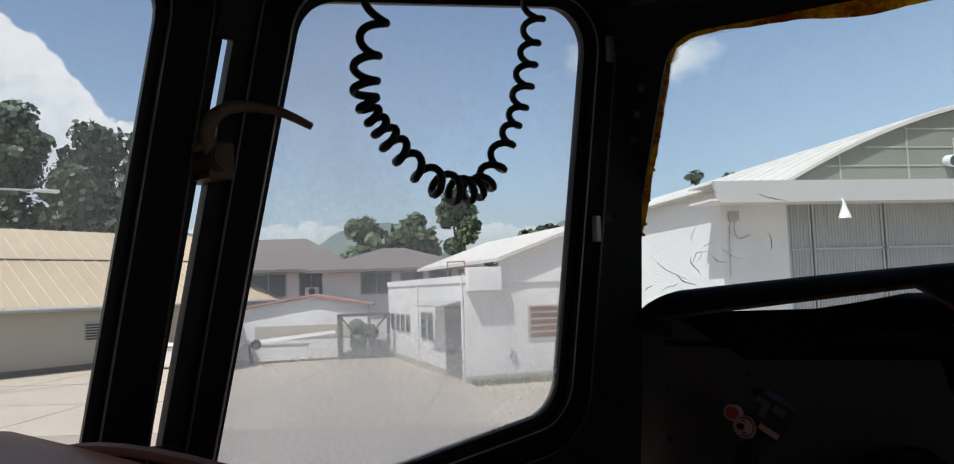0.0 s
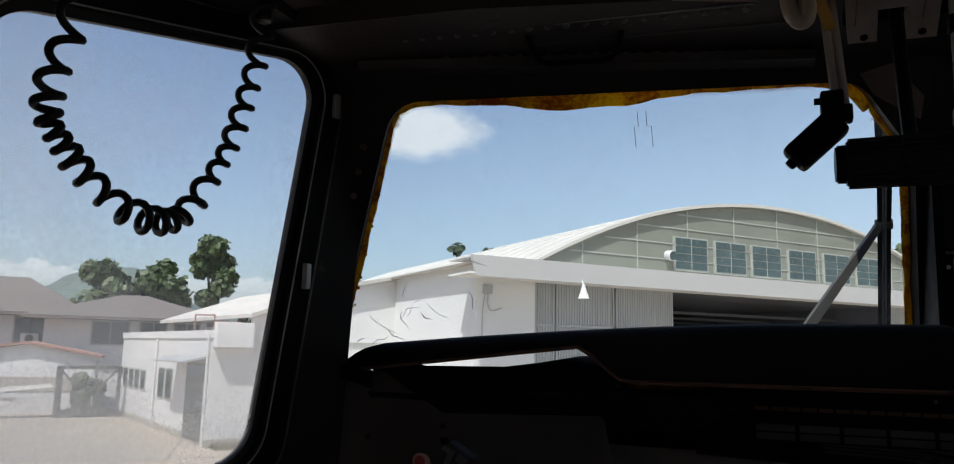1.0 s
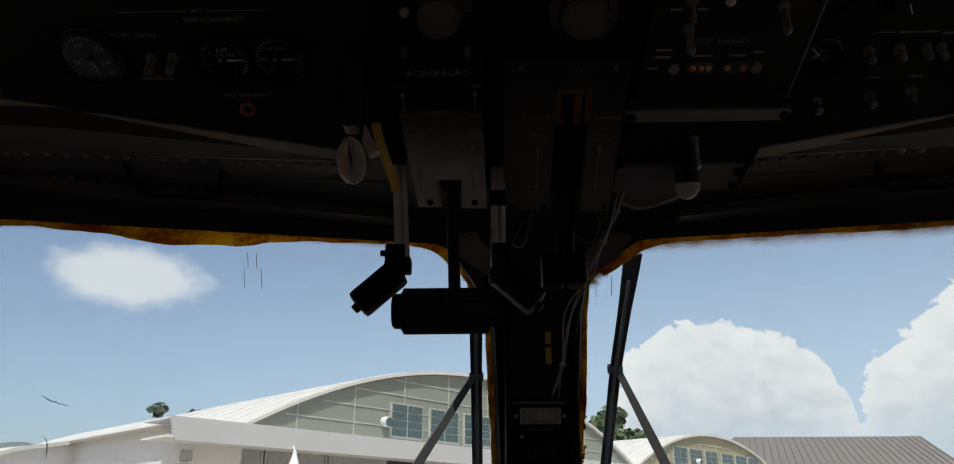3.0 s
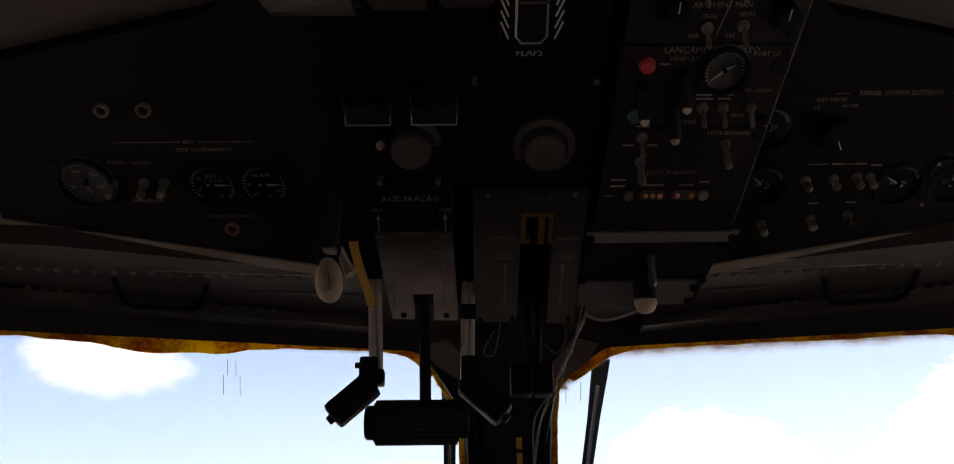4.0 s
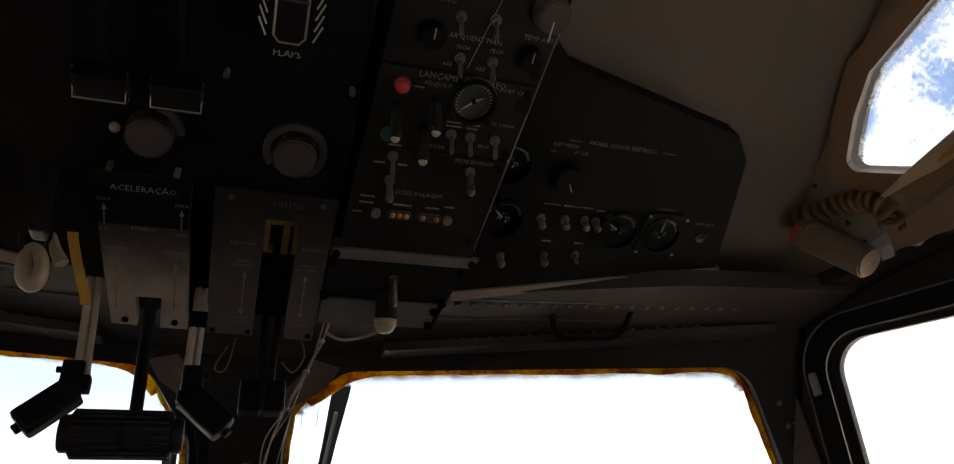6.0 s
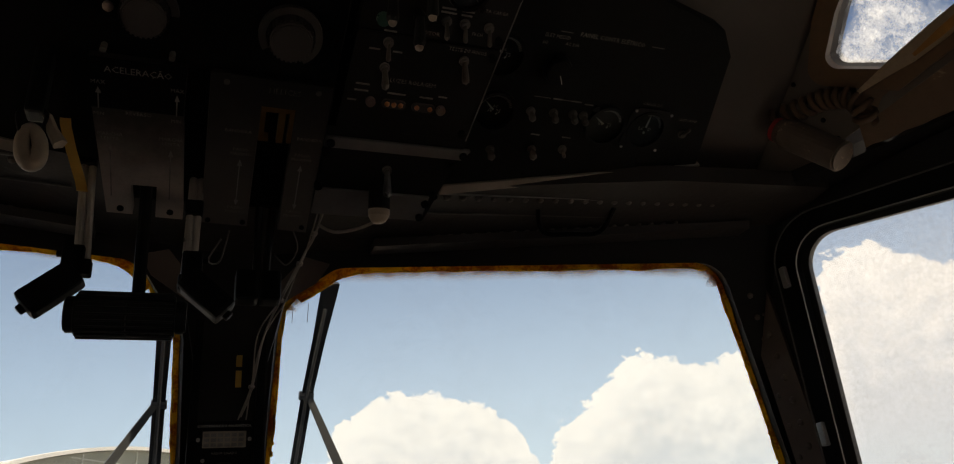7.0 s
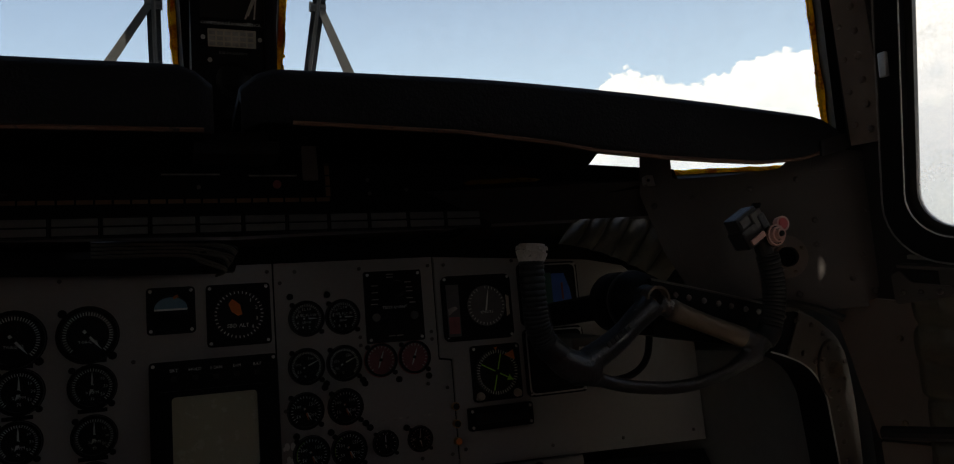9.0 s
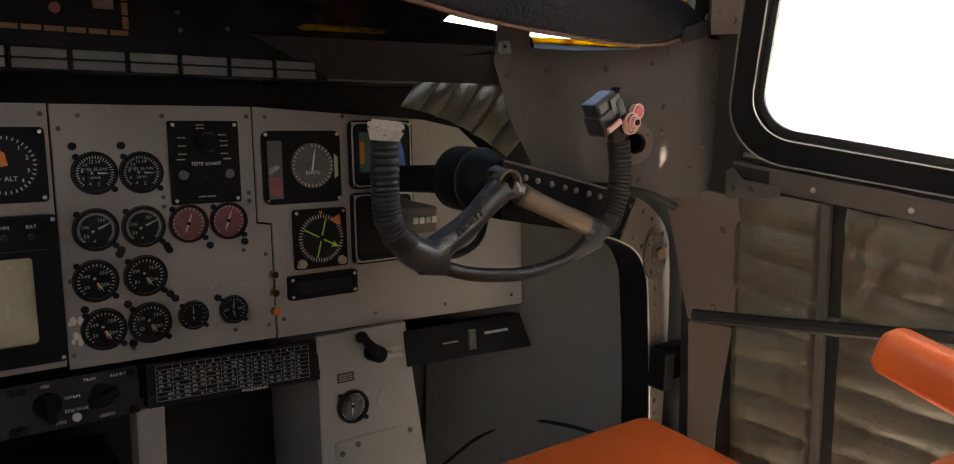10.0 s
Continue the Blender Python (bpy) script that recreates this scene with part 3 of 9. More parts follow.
# ---------------------------------------------------------------- the cockpit's structure
def windscreen(side, name):
    place = on_pane(side)
    zb = 3.446 if side < 0 else 3.444
    corners = [(0.066, zb), (0.974, zb + 0.002), (0.783, 3.873), (0.150, 3.893), (0.080, 3.80)] if side < 0 else [(0.062, zb), (0.972, zb + 0.002), (0.783, 3.868), (0.160, 3.896), (0.074, 3.845)]
    radii = [0.02, 0.03, 0.065, 0.05, 0.03]
    hole = dense(rounded_loop(corners, radii), 0.06)
    outer = [(0.0, 3.39), (1.045, 3.39), (0.83, 4.06), (0.0, 4.06)]
    wall = fixed(name, ring_bm(outer, hole, place, 0.03), FRAME, "black-painted windscreen frame with cracked amber sealant", "windscreen frame")
    pane = part("pane", prism_bm(rounded_loop(corners, radii), -0.012, -0.008, place), WS_GLASS, wall, "clear windscreen glass, dirty at the edges")
    pane.visible_shadow = False
    # sealant: an uneven bead of old amber paste along the edge of the glass
    rim = dense(hole, 0.008)
    rnd = random.Random(3 + side)
    cx, cz = 0.45, 3.65
    pts = []
    for p in rim:
        k = noise.noise(Vector((p[0] * 22, p[1] * 22, side * 3.1)))
        sag = 0.0
        if p[1] > 3.86:
            sag = 0.002 + 0.006 * max(0.0, 1 - abs(p[0] - 0.13) / 0.07) + (0.011 * math.exp(-((p[0] - 0.52) / 0.14) ** 2) if side < 0 else 0.002)
        pts.append((place(p[0] + (cx - p[0]) * 0.004, p[1] - sag - 0.002 * k, -0.001 + 0.003 * k), (0.0055 + 0.0030 * k + 0.0018 * rnd.random() + sag) * (0.62 if p[1] > 3.855 else 1.0)))
    radii_here = [r for _, r in pts]
    m = len(pts)
    part("sealant", tube_bm([p for p, _ in pts], lambda t: radii_here[min(m - 1, int(t * (m - 1) + 0.5))], 6, closed=True), SEAL, wall, "cracked amber sealant bead")
    # brown to amber band along the rim, fading into the glass
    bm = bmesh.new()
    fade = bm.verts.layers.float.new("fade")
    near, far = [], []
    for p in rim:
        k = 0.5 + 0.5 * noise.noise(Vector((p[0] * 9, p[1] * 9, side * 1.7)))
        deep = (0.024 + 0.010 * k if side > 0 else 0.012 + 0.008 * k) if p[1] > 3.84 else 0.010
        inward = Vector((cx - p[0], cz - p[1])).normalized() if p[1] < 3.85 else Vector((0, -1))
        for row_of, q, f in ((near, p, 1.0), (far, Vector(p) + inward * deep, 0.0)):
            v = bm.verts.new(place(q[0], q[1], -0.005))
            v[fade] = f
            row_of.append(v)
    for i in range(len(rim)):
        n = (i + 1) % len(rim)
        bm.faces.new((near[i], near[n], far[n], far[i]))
    rim_band = part("amber_stain", bm, EDGE_TINT, wall, "brown to amber band along the edge of the glass")
    rim_band.visible_shadow = False
    web = [(0.074, 3.846), (0.132, 3.876), (0.150, 3.902), (0.110, 3.915), (0.070, 3.875)]
    part("corner_web", prism_bm(web, 0.031, 0.034, place), BROWN_PLATE, wall, "bare brown corner web")
    # loose crumbs of sealant on the glass
    crumbs = []
    for i in range(110):
        z = rnd.uniform(3.47, 3.83)
        x = 0.073 + rnd.uniform(0.0, 0.004) if rnd.random() < 0.6 else 0.985 - 0.43 * (z - 3.42) - rnd.uniform(0.004, 0.012)
        crumbs.append(ball_bm(place(x, z, 0.0), rnd.uniform(0.0016, 0.0036), sub=1))
    part("sealant_crumbs", join(*crumbs), SEAL, wall)
    # terminal wires printed on the glass
    x0, z0 = (0.435, 3.835) if side < 0 else (0.105, 3.845)
    loop = [(x0 - 0.012, z0 - 0.028), (x0 - 0.012, z0), (x0 - 0.006, z0), (x0 - 0.006, z0 + 0.02)]
    part("heater_wire", join(*[tube_bm([place(x0 + s * (x - x0), z, 0.0) for x, z in loop], 0.00045, 4) for s in (1, -1)]), IRON, wall)
    # curled scraps of old film on the lower outer glass
    if side < 0:
        for i in range(16):
            x0, z0 = rnd.uniform(0.70, 0.93), rnd.uniform(3.50, 3.66)
            z0 -= 0.55 * max(0.0, x0 - 0.80)
            turn, size = rnd.uniform(0, 6.28), rnd.uniform(0.012, 0.034)
            pts = []
            for j in range(12):
                a = turn + j * rnd.uniform(0.05, 0.22)
                x0, z0 = x0 + size / 7 * math.cos(a), z0 - abs(size / 7 * math.sin(a))
                pts.append(place(x0, z0, -0.006))
            part("film_scrap", tube_bm(pts, lambda t: 0.0011 * math.sin(0.2 + 2.7 * t), 4), FILM, wall)
    # rivets along the outer edge of the frame
    part("rivet_row", rivets_bm([place(1.015 - 0.43 * (z - 3.40), z, 0.03) for z in [3.44 + 0.034 * i for i in range(12)]], 0.0058, (-side * 0.255, -0.865, -0.4325)), BROWN_PLATE, wall)
    return wall


def side_wall(side, name, window, z0, z1):
    place = on_side(side)
    front = [(0.684, 3.274), (1.163, 3.344), (1.190, 3.925), (0.762, 3.852)] if side < 0 else [(0.684, 3.246), (1.234, 3.318), (1.163, 3.882), (0.765, 3.816)]
    # rear openings lengthened aft, out of view, to let in more fill light
    rear = [(-0.85, z0 - 0.03), (0.584, z0 - 0.03), (0.646, z1 - 0.04), (-0.85, z1 - 0.06)]
    edge = [(1.345, 2.40), (1.32, 3.35), (1.28, 4.0)] if side < 0 else [(1.345, 2.40), (1.335, 3.20), (1.290, 3.235), (1.282, 3.455), (1.30, 3.475), (1.28, 4.0)]
    holes = [(front, [(0.5315, 2.40), *edge, (0.728, 4.0)]), (rear, [(-1.0, 2.40), (0.520, 2.40), (0.7175, 4.0), (-1.0, 4.0)])]
    wall = new(name)
    tagged(wall, "dark grey cockpit side wall with two windows", "wall", kind="structure")
    for n, (hole, outer) in enumerate(holes):
        loop = dense(rounded_loop(hole, 0.062, 8), 0.08)
        part("wall_section", ring_bm(outer, loop, place, 0.022, 0.003), FRAME, wall)
        win = thing(f"{window}_{n + 1}", Matrix.Identity(4), "cockpit side window of scratched plexiglass in a black frame", "window", kind="structure")
        lap = (0.034, 0.030) if n == 0 else (0.040, 0.034)
        wide = rounded_loop([(a + (lap[0] if i in (1, 2) else -lap[1]), b + (0.034 if i > 1 else -0.034)) for i, (a, b) in enumerate(hole)], 0.085, 8)
        rim = rounded_loop(hole, 0.062, 8)
        part("window_frame", join(*[ring_bm(wide, rim, place, 0.014, 0.0255)]), BLACK, win)
        thin = rounded_loop([(a + (-0.011 if i in (1, 2) else 0.011), b + (-0.011 if i > 1 else 0.011)) for i, (a, b) in enumerate(hole)], 0.052, 8)
        part("rubber_seal", ring_bm(rim, thin, place, 0.012, 0.012), RUBBER, win)
        part("bright_edge", tube_bm([place(p[0], p[1], 0.0405) for p in wide], 0.0014, 5, closed=True), STEEL_DARK, win, "worn bright metal edge")
        part("inner_edge", tube_bm([place(p[0], p[1], 0.0405) for p in rim], 0.0012, 5, closed=True), ALU, win, "worn bright metal edge")
        pane = part("pane", prism_bm(rim, 0.014, 0.018, place), SIDE_GLASS if n == 0 else REAR_GLASS, win, "scratched and hazy plexiglass pane")
        pane.visible_shadow = False
    for za, zb in ((2.40, 3.385), (3.785, 4.0)):
        part("post_cover", prism_bm([(0.5106 + 0.1237 * (za - 2.40), za), (0.5456 + 0.1237 * (za - 2.40), za), (0.5456 + 0.1237 * (zb - 2.40), zb), (0.5106 + 0.1237 * (zb - 2.40), zb)], 0.026, 0.032, place), FRAME, wall)
    # clips on the forward edge of the window frame
    for z in (z1 - 0.05, z1 - 0.30):
        part("clip", moved(box_bm((-0.006, -0.018, -0.002), (0.006, 0.018, 0.006), 0.002), axes(place((1.178 + 0.045 * (z - 3.344)) if side < 0 else (1.252 - 0.125 * (z - 3.318)), z, 0.046), (0, 1, 0), (0, 0, 1), (-side, 0, 0))), ALU, wall)
    return wall


def make_brow(place, hole, loop, name, side):
    brow = fixed(f"wall_brow_{name}", ring_bm([(-1.0, 3.945), (1.30, 3.945), (1.30, 4.29), (-1.0, 4.29)], loop, place, 0.03, -0.03), LINER, "tan-grey skin over the side window with an eyebrow window", "wall")
    win = thing(f"window_brow_{name}", Matrix.Identity(4), "eyebrow window of scratched plexiglass in a worn brown frame", "window", kind="structure")
    rim = rounded_loop(hole, 0.014)
    wide = rounded_loop([(0.575, 3.950), (0.848, 3.950), (0.950, 4.028), (0.862, 4.096), (0.80, 4.122), (0.575, 4.140)], 0.02)
    part("window_frame", ring_bm(wide, rim, place, 0.014, 0.0005), WOOD, win, "worn brown window frame")
    part("pane", prism_bm(rim, -0.02, -0.016, place), CRAZED, win, "crazed plexiglass pane")
    part("rivet_row", rivets_bm([place(0.975, z, 0.0005) for z in [3.95 + 0.03 * i for i in range(10)]], 0.004, (-side * 0.857, 0, -0.514)), FRAME, brow)


def make_shell():
    windscreen(-1, "wall_front_port")
    windscreen(1, "wall_front_starboard")
    side_wall(-1, "wall_port", "window_port", 3.315, 3.905)
    side_wall(1, "wall_starboard", "window_starboard", 3.285, 3.865)
    for side, name in ((-1, "port"), (1, "starboard")):
        place = on_brow(side)
        hole = [(0.60, 3.974), (0.835, 3.974), (0.914, 4.030), (0.848, 4.070), (0.79, 4.095), (0.60, 4.112)]
        loop = dense(rounded_loop(hole, 0.014), 0.08)
        if side < 0:
            fixed("wall_brow_port", prism_bm([(-1.0, 3.93), (1.30, 3.93), (1.30, 4.29), (-1.0, 4.29)], -0.03, 0.0, place), LINER, "tan-grey skin over the side window", "wall")
        else:
            make_brow(place, hole, loop, name, side)
        # ledge between side wall and eyebrow skin
        secs = []
        for y in (-1.0, 0.2, 0.6, 0.7, 0.83, 0.96, 1.10, 1.28):
            xb = 0.93 + 0.25 * (1.2 - y) - 0.02
            xa = 0.835 if side < 0 else min(xb - 0.03, max(0.79, 0.8685 + 0.48 * (0.96 - y)))
            secs.append([(side * xa, y, 3.925), (side * xb, y, 3.925), (side * xb, y, 3.945), (side * xa, y, 3.945)])
        fixed(f"ledge_{name}", loft_bm(secs), FRAME, "dark ledge above the side window", "ledge")
        # soffit over the windscreen, with its rivets and grab bar
        secs = []
        for x in (0.0, 0.3, 0.6, 0.88):
            yb = 1.50 - 0.295 * x - 0.005
            ya = 1.17 - 0.10 * max(0, x - 0.28) / 0.4 if x < 0.7 else 1.06
            secs.append([(side * x, ya, 3.918), (side * x, yb - 0.06, 3.908), (side * x, yb - 0.06, 3.935), (side * x, ya, 3.945)])
        soffit = fixed(f"soffit_{name}", loft_bm(secs), SOFFIT, "black riveted beam over the windscreen", "beam")
        part("rivet_row", rivets_bm([(side * (0.28 + 0.024 * i), 1.196 - 0.0030 * i, 3.9155) for i in range(19)], 0.0058, (0, -0.3, -1)), RIVET, soffit)
        part("rivet_row", rivets_bm([(side * (0.22 + 0.02 * i), 1.335 - 0.0058 * i, 3.909) for i in range(24)], 0.0048, (0, -0.3, -1)), RIVET, soffit)
        part("bright_edge", tube_bm([(side * 0.27, 1.187, 3.917), (side * 0.48, 1.165, 3.917), (side * 0.66, 1.15, 3.917)], 0.0022, 6), ALU, soffit)
        part("grab_bar", tube_bm(smooth_path([(side * 0.432, 1.205, 3.915), (side * 0.452, 1.238, 3.893), (side * 0.50, 1.234, 3.891), (side * 0.545, 1.222, 3.893), (side * 0.552, 1.178, 3.915)], 5), 0.0042, 6), BLACK, soffit, "bent metal grab bar")
        part("stiffener", loft_bm([[(side * x, 1.40 - 0.27 * x + d, 3.905 - e) for d, e in ((-0.02, 0), (0.02, 0), (0.016, 0.012), (-0.016, 0.012))] for x in (0.20, 0.5, 0.80)]), SOFFIT, soffit)
        for d0, z in ((0.105, 3.9135), (0.19, 3.9105)):
            part("flange_edge", tube_bm([(side * x, 1.170 + d0 - 0.12 * x, z) for x in (0.22, 0.4, 0.6, 0.72)], 0.0022, 6), IRON, soffit)
    # ceiling liner, following the slope of the overhead panels and then level
    prof = [(1.30, 3.952), (1.19, 3.957), (0.80, 4.118), (0.45, 4.225), (0.25, 4.245), (-1.0, 4.245)]
    fixed("ceiling", loft_bm([[(-q, y, z), (q, y, z), (q, y, z + 0.02), (-q, y, z + 0.02)] for y, z, q in [(y, z, 0.82 - 0.6 * (z - 4.0)) for y, z in prof]]), LINER, "tan-grey painted cockpit ceiling skin", "ceiling")
    fixed("wall_aft", box_bm((-1.6, -1.06, 2.40), (1.6, -1.0, 4.30)), AFT, "unseen rear bulkhead, pale grey to bounce light forward", "wall")
    fixed("floor", box_bm((-1.6, -1.0, 2.35), (1.6, 1.97, 2.40)), FLOOR_GREY, "unseen cockpit floor, pale grey to bounce light upwards", "floor")
    fixed("wall_front", box_bm((-1.02, 1.93, 2.40), (1.02, 1.97, 3.40)), FRAME, "dark front bulkhead under the windscreen", "wall")
    fixed("nose_deck", loft_bm([[(x, 1.735 - 0.295 * abs(x), 3.375), (x, 1.97, 3.375), (x, 1.97, 3.39), (x, 1.735 - 0.295 * abs(x), 3.39)] for x in (-1.02, -0.5, 0.0, 0.5, 1.02)]), BULKHEAD, "dark nose deck behind the instruments", "deck")
    for side, name in ((-1, "port"), (1, "starboard")):
        fixed(f"wall_nose_{name}", box_bm((side * 1.0 - 0.02, 1.30, 2.40), (side * 1.0 + 0.02, 1.93, 3.40)), GREEN_GREY, "grey-green nose side skin", "wall")
    for side, name in ((-1, "port"), (1, "starboard")):
        secs = []
        for z, pts in ((3.28, ((0.943, 1.25) if side < 0 else (0.925, 1.283), (1.00, 1.36), (1.045, 1.45), (1.03, 1.53))), (3.60, ((0.911, 1.25) if side < 0 else (0.889, 1.285), (0.975, 1.33), (1.00, 1.37), (0.99, 1.42))), (3.95, ((0.877, 1.25) if side < 0 else (0.858, 1.25), (0.93, 1.29), (0.935, 1.30), (0.93, 1.33)))):
            secs.append([(side * x, y, z) for x, y in pts] + [(side * (x + 0.02), y, z) for x, y in pts[::-1]])
        fixed(f"wall_corner_{name}", loft_bm(secs), FRAME, "dark outer corner skin beside the windscreen", "wall")
    # centre post
    secs = []
    for z in (3.475, 3.55, 3.75, 3.85, 3.96):
        y = 1.50 - 0.50 * (z - 3.84)
        w = 0.060 + (0.05 * max(0, z - 3.80) / 0.1)
        yi = min(1.486 - 0.08 * (z - 3.6), y - 0.05)
        secs.append([(-w, y, z), (-w * 0.92, yi, z), (w * 0.92, yi, z), (w, y, z)])
    post = fixed("centre_post", loft_bm(secs), FRAME, "black centre post between the windscreen panes", "post")
    pieces("channel", [loft_bm([[(x - 0.006, y, z), (x + 0.006, y, z), (x + 0.006, y - 0.012, z), (x - 0.006, y - 0.012, z)] for z, y in ((3.49, 1.494), (3.82, 1.468))]) for x in (-0.05, 0.045)], BLACK, post)
    pieces("striped_label", [moved(box_bm((-0.0045, -0.013, 0), (0.0045, 0.013, 0.001)), axes((0.012, 1.4855 - 0.08 * (z - 3.6), z), (1, 0, 0), (0, -0.08, 1), (0, -1, -0.08))) for z in (3.72, 3.752, 3.784)], YELLOW, post)


make_shell()


# ---------------------------------------------------------------- glareshield and upper panel
def visor_top(x):
    a = abs(x)
    return 3.544 - 0.075 * max(0.0, a - 0.25) ** 1.5 - 0.022 * max(0.0, (a - 0.83) / 0.06) ** 2


def visor_low(x):
    a = abs(x)
    if x < 0:
        return 3.464 + 0.044 * min(1.0, max(0.0, (a - 0.455) / 0.055)) - 0.115 * max(0.0, a - 0.52)
    line = ((0.0, 3.476), (0.25, 3.468), (0.375, 3.457), (0.45, 3.446), (0.55, 3.4385), (0.65, 3.434), (0.72, 3.432), (0.80, 3.438), (0.86, 3.456), (0.95, 3.490))
    for (x0, z0), (x1, z1) in zip(line, line[1:]):
        if a < x1:
            break
    return z0 + (z1 - z0) * (a - x0) / (x1 - x0)


def make_visor(side):
    v = thing("glareshield", Matrix.Identity(4), "black crackle-painted glareshield with a rolled padded edge", "glareshield", "glareshields")
    secs = []
    xs = [-0.008 + 0.896 * i / 48 for i in range(49)]
    for i, x in enumerate(xs):
        if side < 0:
            x = x + 0.046 - 0.046 * max(0.0, x) / 0.888
        zt, zb = visor_top(x), visor_low(side * x)
        edge = max(0.0, 1 - i / 2.2) ** 2 * 0.022
        zt -= edge
        wob = 0.0012 * noise.noise(Vector((x * 14, side, 0)))
        yl = 1.302 + wob
        yg = min(1.49 - 0.295 * x - 0.50 * (zt - 3.84) - 0.02, 1.60)
        secs.append([(side * x, yg, zt - 0.012), (side * x, yl + 0.035, zt), (side * x, yl + 0.008, zt - 0.004), (side * x, yl - 0.003, zt - 0.014),
                     (side * x, yl - 0.004, zb + 0.010), (side * x, yl + 0.002, zb + 0.002), (side * x, yl + 0.012, zb), (side * x, yl + 0.016, zb + 0.006),
                     (side * x, yl + 0.012, zt - 0.022), (side * x, yl + 0.04, zt - 0.012), (side * x, yg, zt - 0.022)])
    part("shroud", loft_bm(secs), SHROUD, v, smooth=True)
    low = [(side * x, 1.301, visor_low(side * x) + 0.001) for x in xs if x > 0.045]
    part("leather_piping", tube_bm(low, 0.0028, 6), surface_brown, v, "worn brown leather piping")
    zt = visor_top(0.86)
    part("end_bracket", moved(box_bm((-0.035, -0.012, 0), (0.035, 0.012, 0.004), 0.002), axes((side * 0.862, 1.297, 3.462), (side, 0, 0.25), (0, 0, 1), (0, -1, 0))), FRAME, v)
    return v


surface_brown = surface("brown_piping", (0.12, 0.055, 0.03), 0.6, scale=30, worn=(0.03, 0.02, 0.015), wear=0.55)
make_visor(-1)
make_visor(1)


def make_upper_panel():
    m = axes((0, 1.58, 3.40), (1, 0, 0), (0, 0.12, 1), (0, -1, 0.12))
    p = thing("upper_instrument_panel", m, "black upper instrument panel with a row of grey warning lights", "instrument panel")
    loop = [(-0.40, -0.028), (0.40, -0.028), (0.40, 0.088), (0.0, 0.105), (-0.40, 0.088)]
    part("plate", prism_bm(loop, -0.006, 0.0, bevel=0.001), BLACK, p)
    for s in (-1, 1):
        wing = [(0.40, 0.0), (0.69, 0.012), (0.685, 0.036), (0.40, 0.088)] if s > 0 else [(0.40, 0.0), (0.88, 0.0), (0.88, 0.068), (0.80, 0.056), (0.68, 0.063), (0.63, 0.073), (0.565, 0.089), (0.40, 0.096)]
        w = prism_bm(wing if s > 0 else wing, -0.006, 0.0, lambda u, v, q, s=s: Vector((s * u, v, q + 0.42 * (u - 0.40))))
        part("end_plate", w, BLACK, p)
    for s in (-1, 1):
        secs = []
        for a in (0.0, 0.2, 0.40, 0.45, 0.50, 0.55) if s > 0 else (0.0, 0.2, 0.40, 0.44, 0.48):
            y = 0.0 if a < 0.40 else 0.42 * (a - 0.40)
            zb = 0.088 - 0.182 * max(0.0, a - 0.40)
            secs.append([(s * a, zb - 0.004, y), (s * a, 0.102 - 0.02 * a, y + 0.125), (s * a, 0.098 - 0.02 * a, y + 0.125), (s * a, zb - 0.010, y + 0.002)])
        part("hood", loft_bm(secs), BLACK, p, "black hood up to the glareshield")
    pieces("support_rail", [box_bm((-0.62, -0.020, -0.145), (-0.60, -0.010, -0.003)), box_bm((0.36, -0.020, -0.145), (0.38, -0.010, -0.003))], BLACK, p)
    for i in range(11):
        x0 = -0.302 + 0.0622 * i
        tray = part("warning_light", box_bm((x0 + 0.001, -0.027, 0.0), (x0 + 0.0612, 0.0, 0.004), 0.0008, 1), BLACK, p)
        for z in (-0.0255, -0.0125):
            part("lens", box_bm((x0 + 0.003, z, 0.0035), (x0 + 0.0592, z + 0.0105, 0.0052), 0.0008, 1), SEG, tray)
    # striped warning border
    dashes = [box_bm((-0.30 + 0.0232 * i, 0.0185, 0.0), (-0.30 + 0.0232 * i + 0.020, 0.0245, 0.0012)) for i in range(19)]
    dashes += [box_bm((0.132, 0.0265 + 0.017 * i, 0.0), (0.139, 0.0265 + 0.017 * i + 0.0145, 0.0012)) for i in range(4)]
    part("striped_border", join(*dashes), STRIPE, p, "orange and black striped border")
    part("indicator", join(cyl_bm((0.06, 0.045, 0), (0.06, 0.045, 0.006), 0.006)), DIAL_RED, p)
    for x, z in ((-0.05, 0.042), (0.2, 0.03), (0.198, 0.052), (0.26, 0.036), (0.33, 0.035), (0.345, 0.026)):
        part("screw", cyl_bm((x, z, -0.001), (x, z, 0.002), 0.003, seg=8), IRON, p)
    part("lettering_bar", join(box_bm((0.02, 0.058, 0), (0.09, 0.0605, 0.0006)), box_bm((-0.10, 0.06, 0), (-0.02, 0.0625, 0.0006))), DIM_MARK, p)
    part("strap", box_bm((0.090, 0.036, 0.055), (0.112, 0.108, 0.059), 0.002), BROWN_PLATE, p, "hanging dull brown strap")
    # small name plate at the end
    tag = part("name_plate", join(prism_bm(rect(0.632, 0.010, 0.676, 0.028, 0.005), 0.103, 0.112)), ALU, p, "small blank aluminium plate")
    pieces("rivet", [rivets_bm([(x, 0.019, 0.112)], 0.003, (0, 0, 1)) for x in (0.638, 0.670)], BLACK, tag)


make_upper_panel()


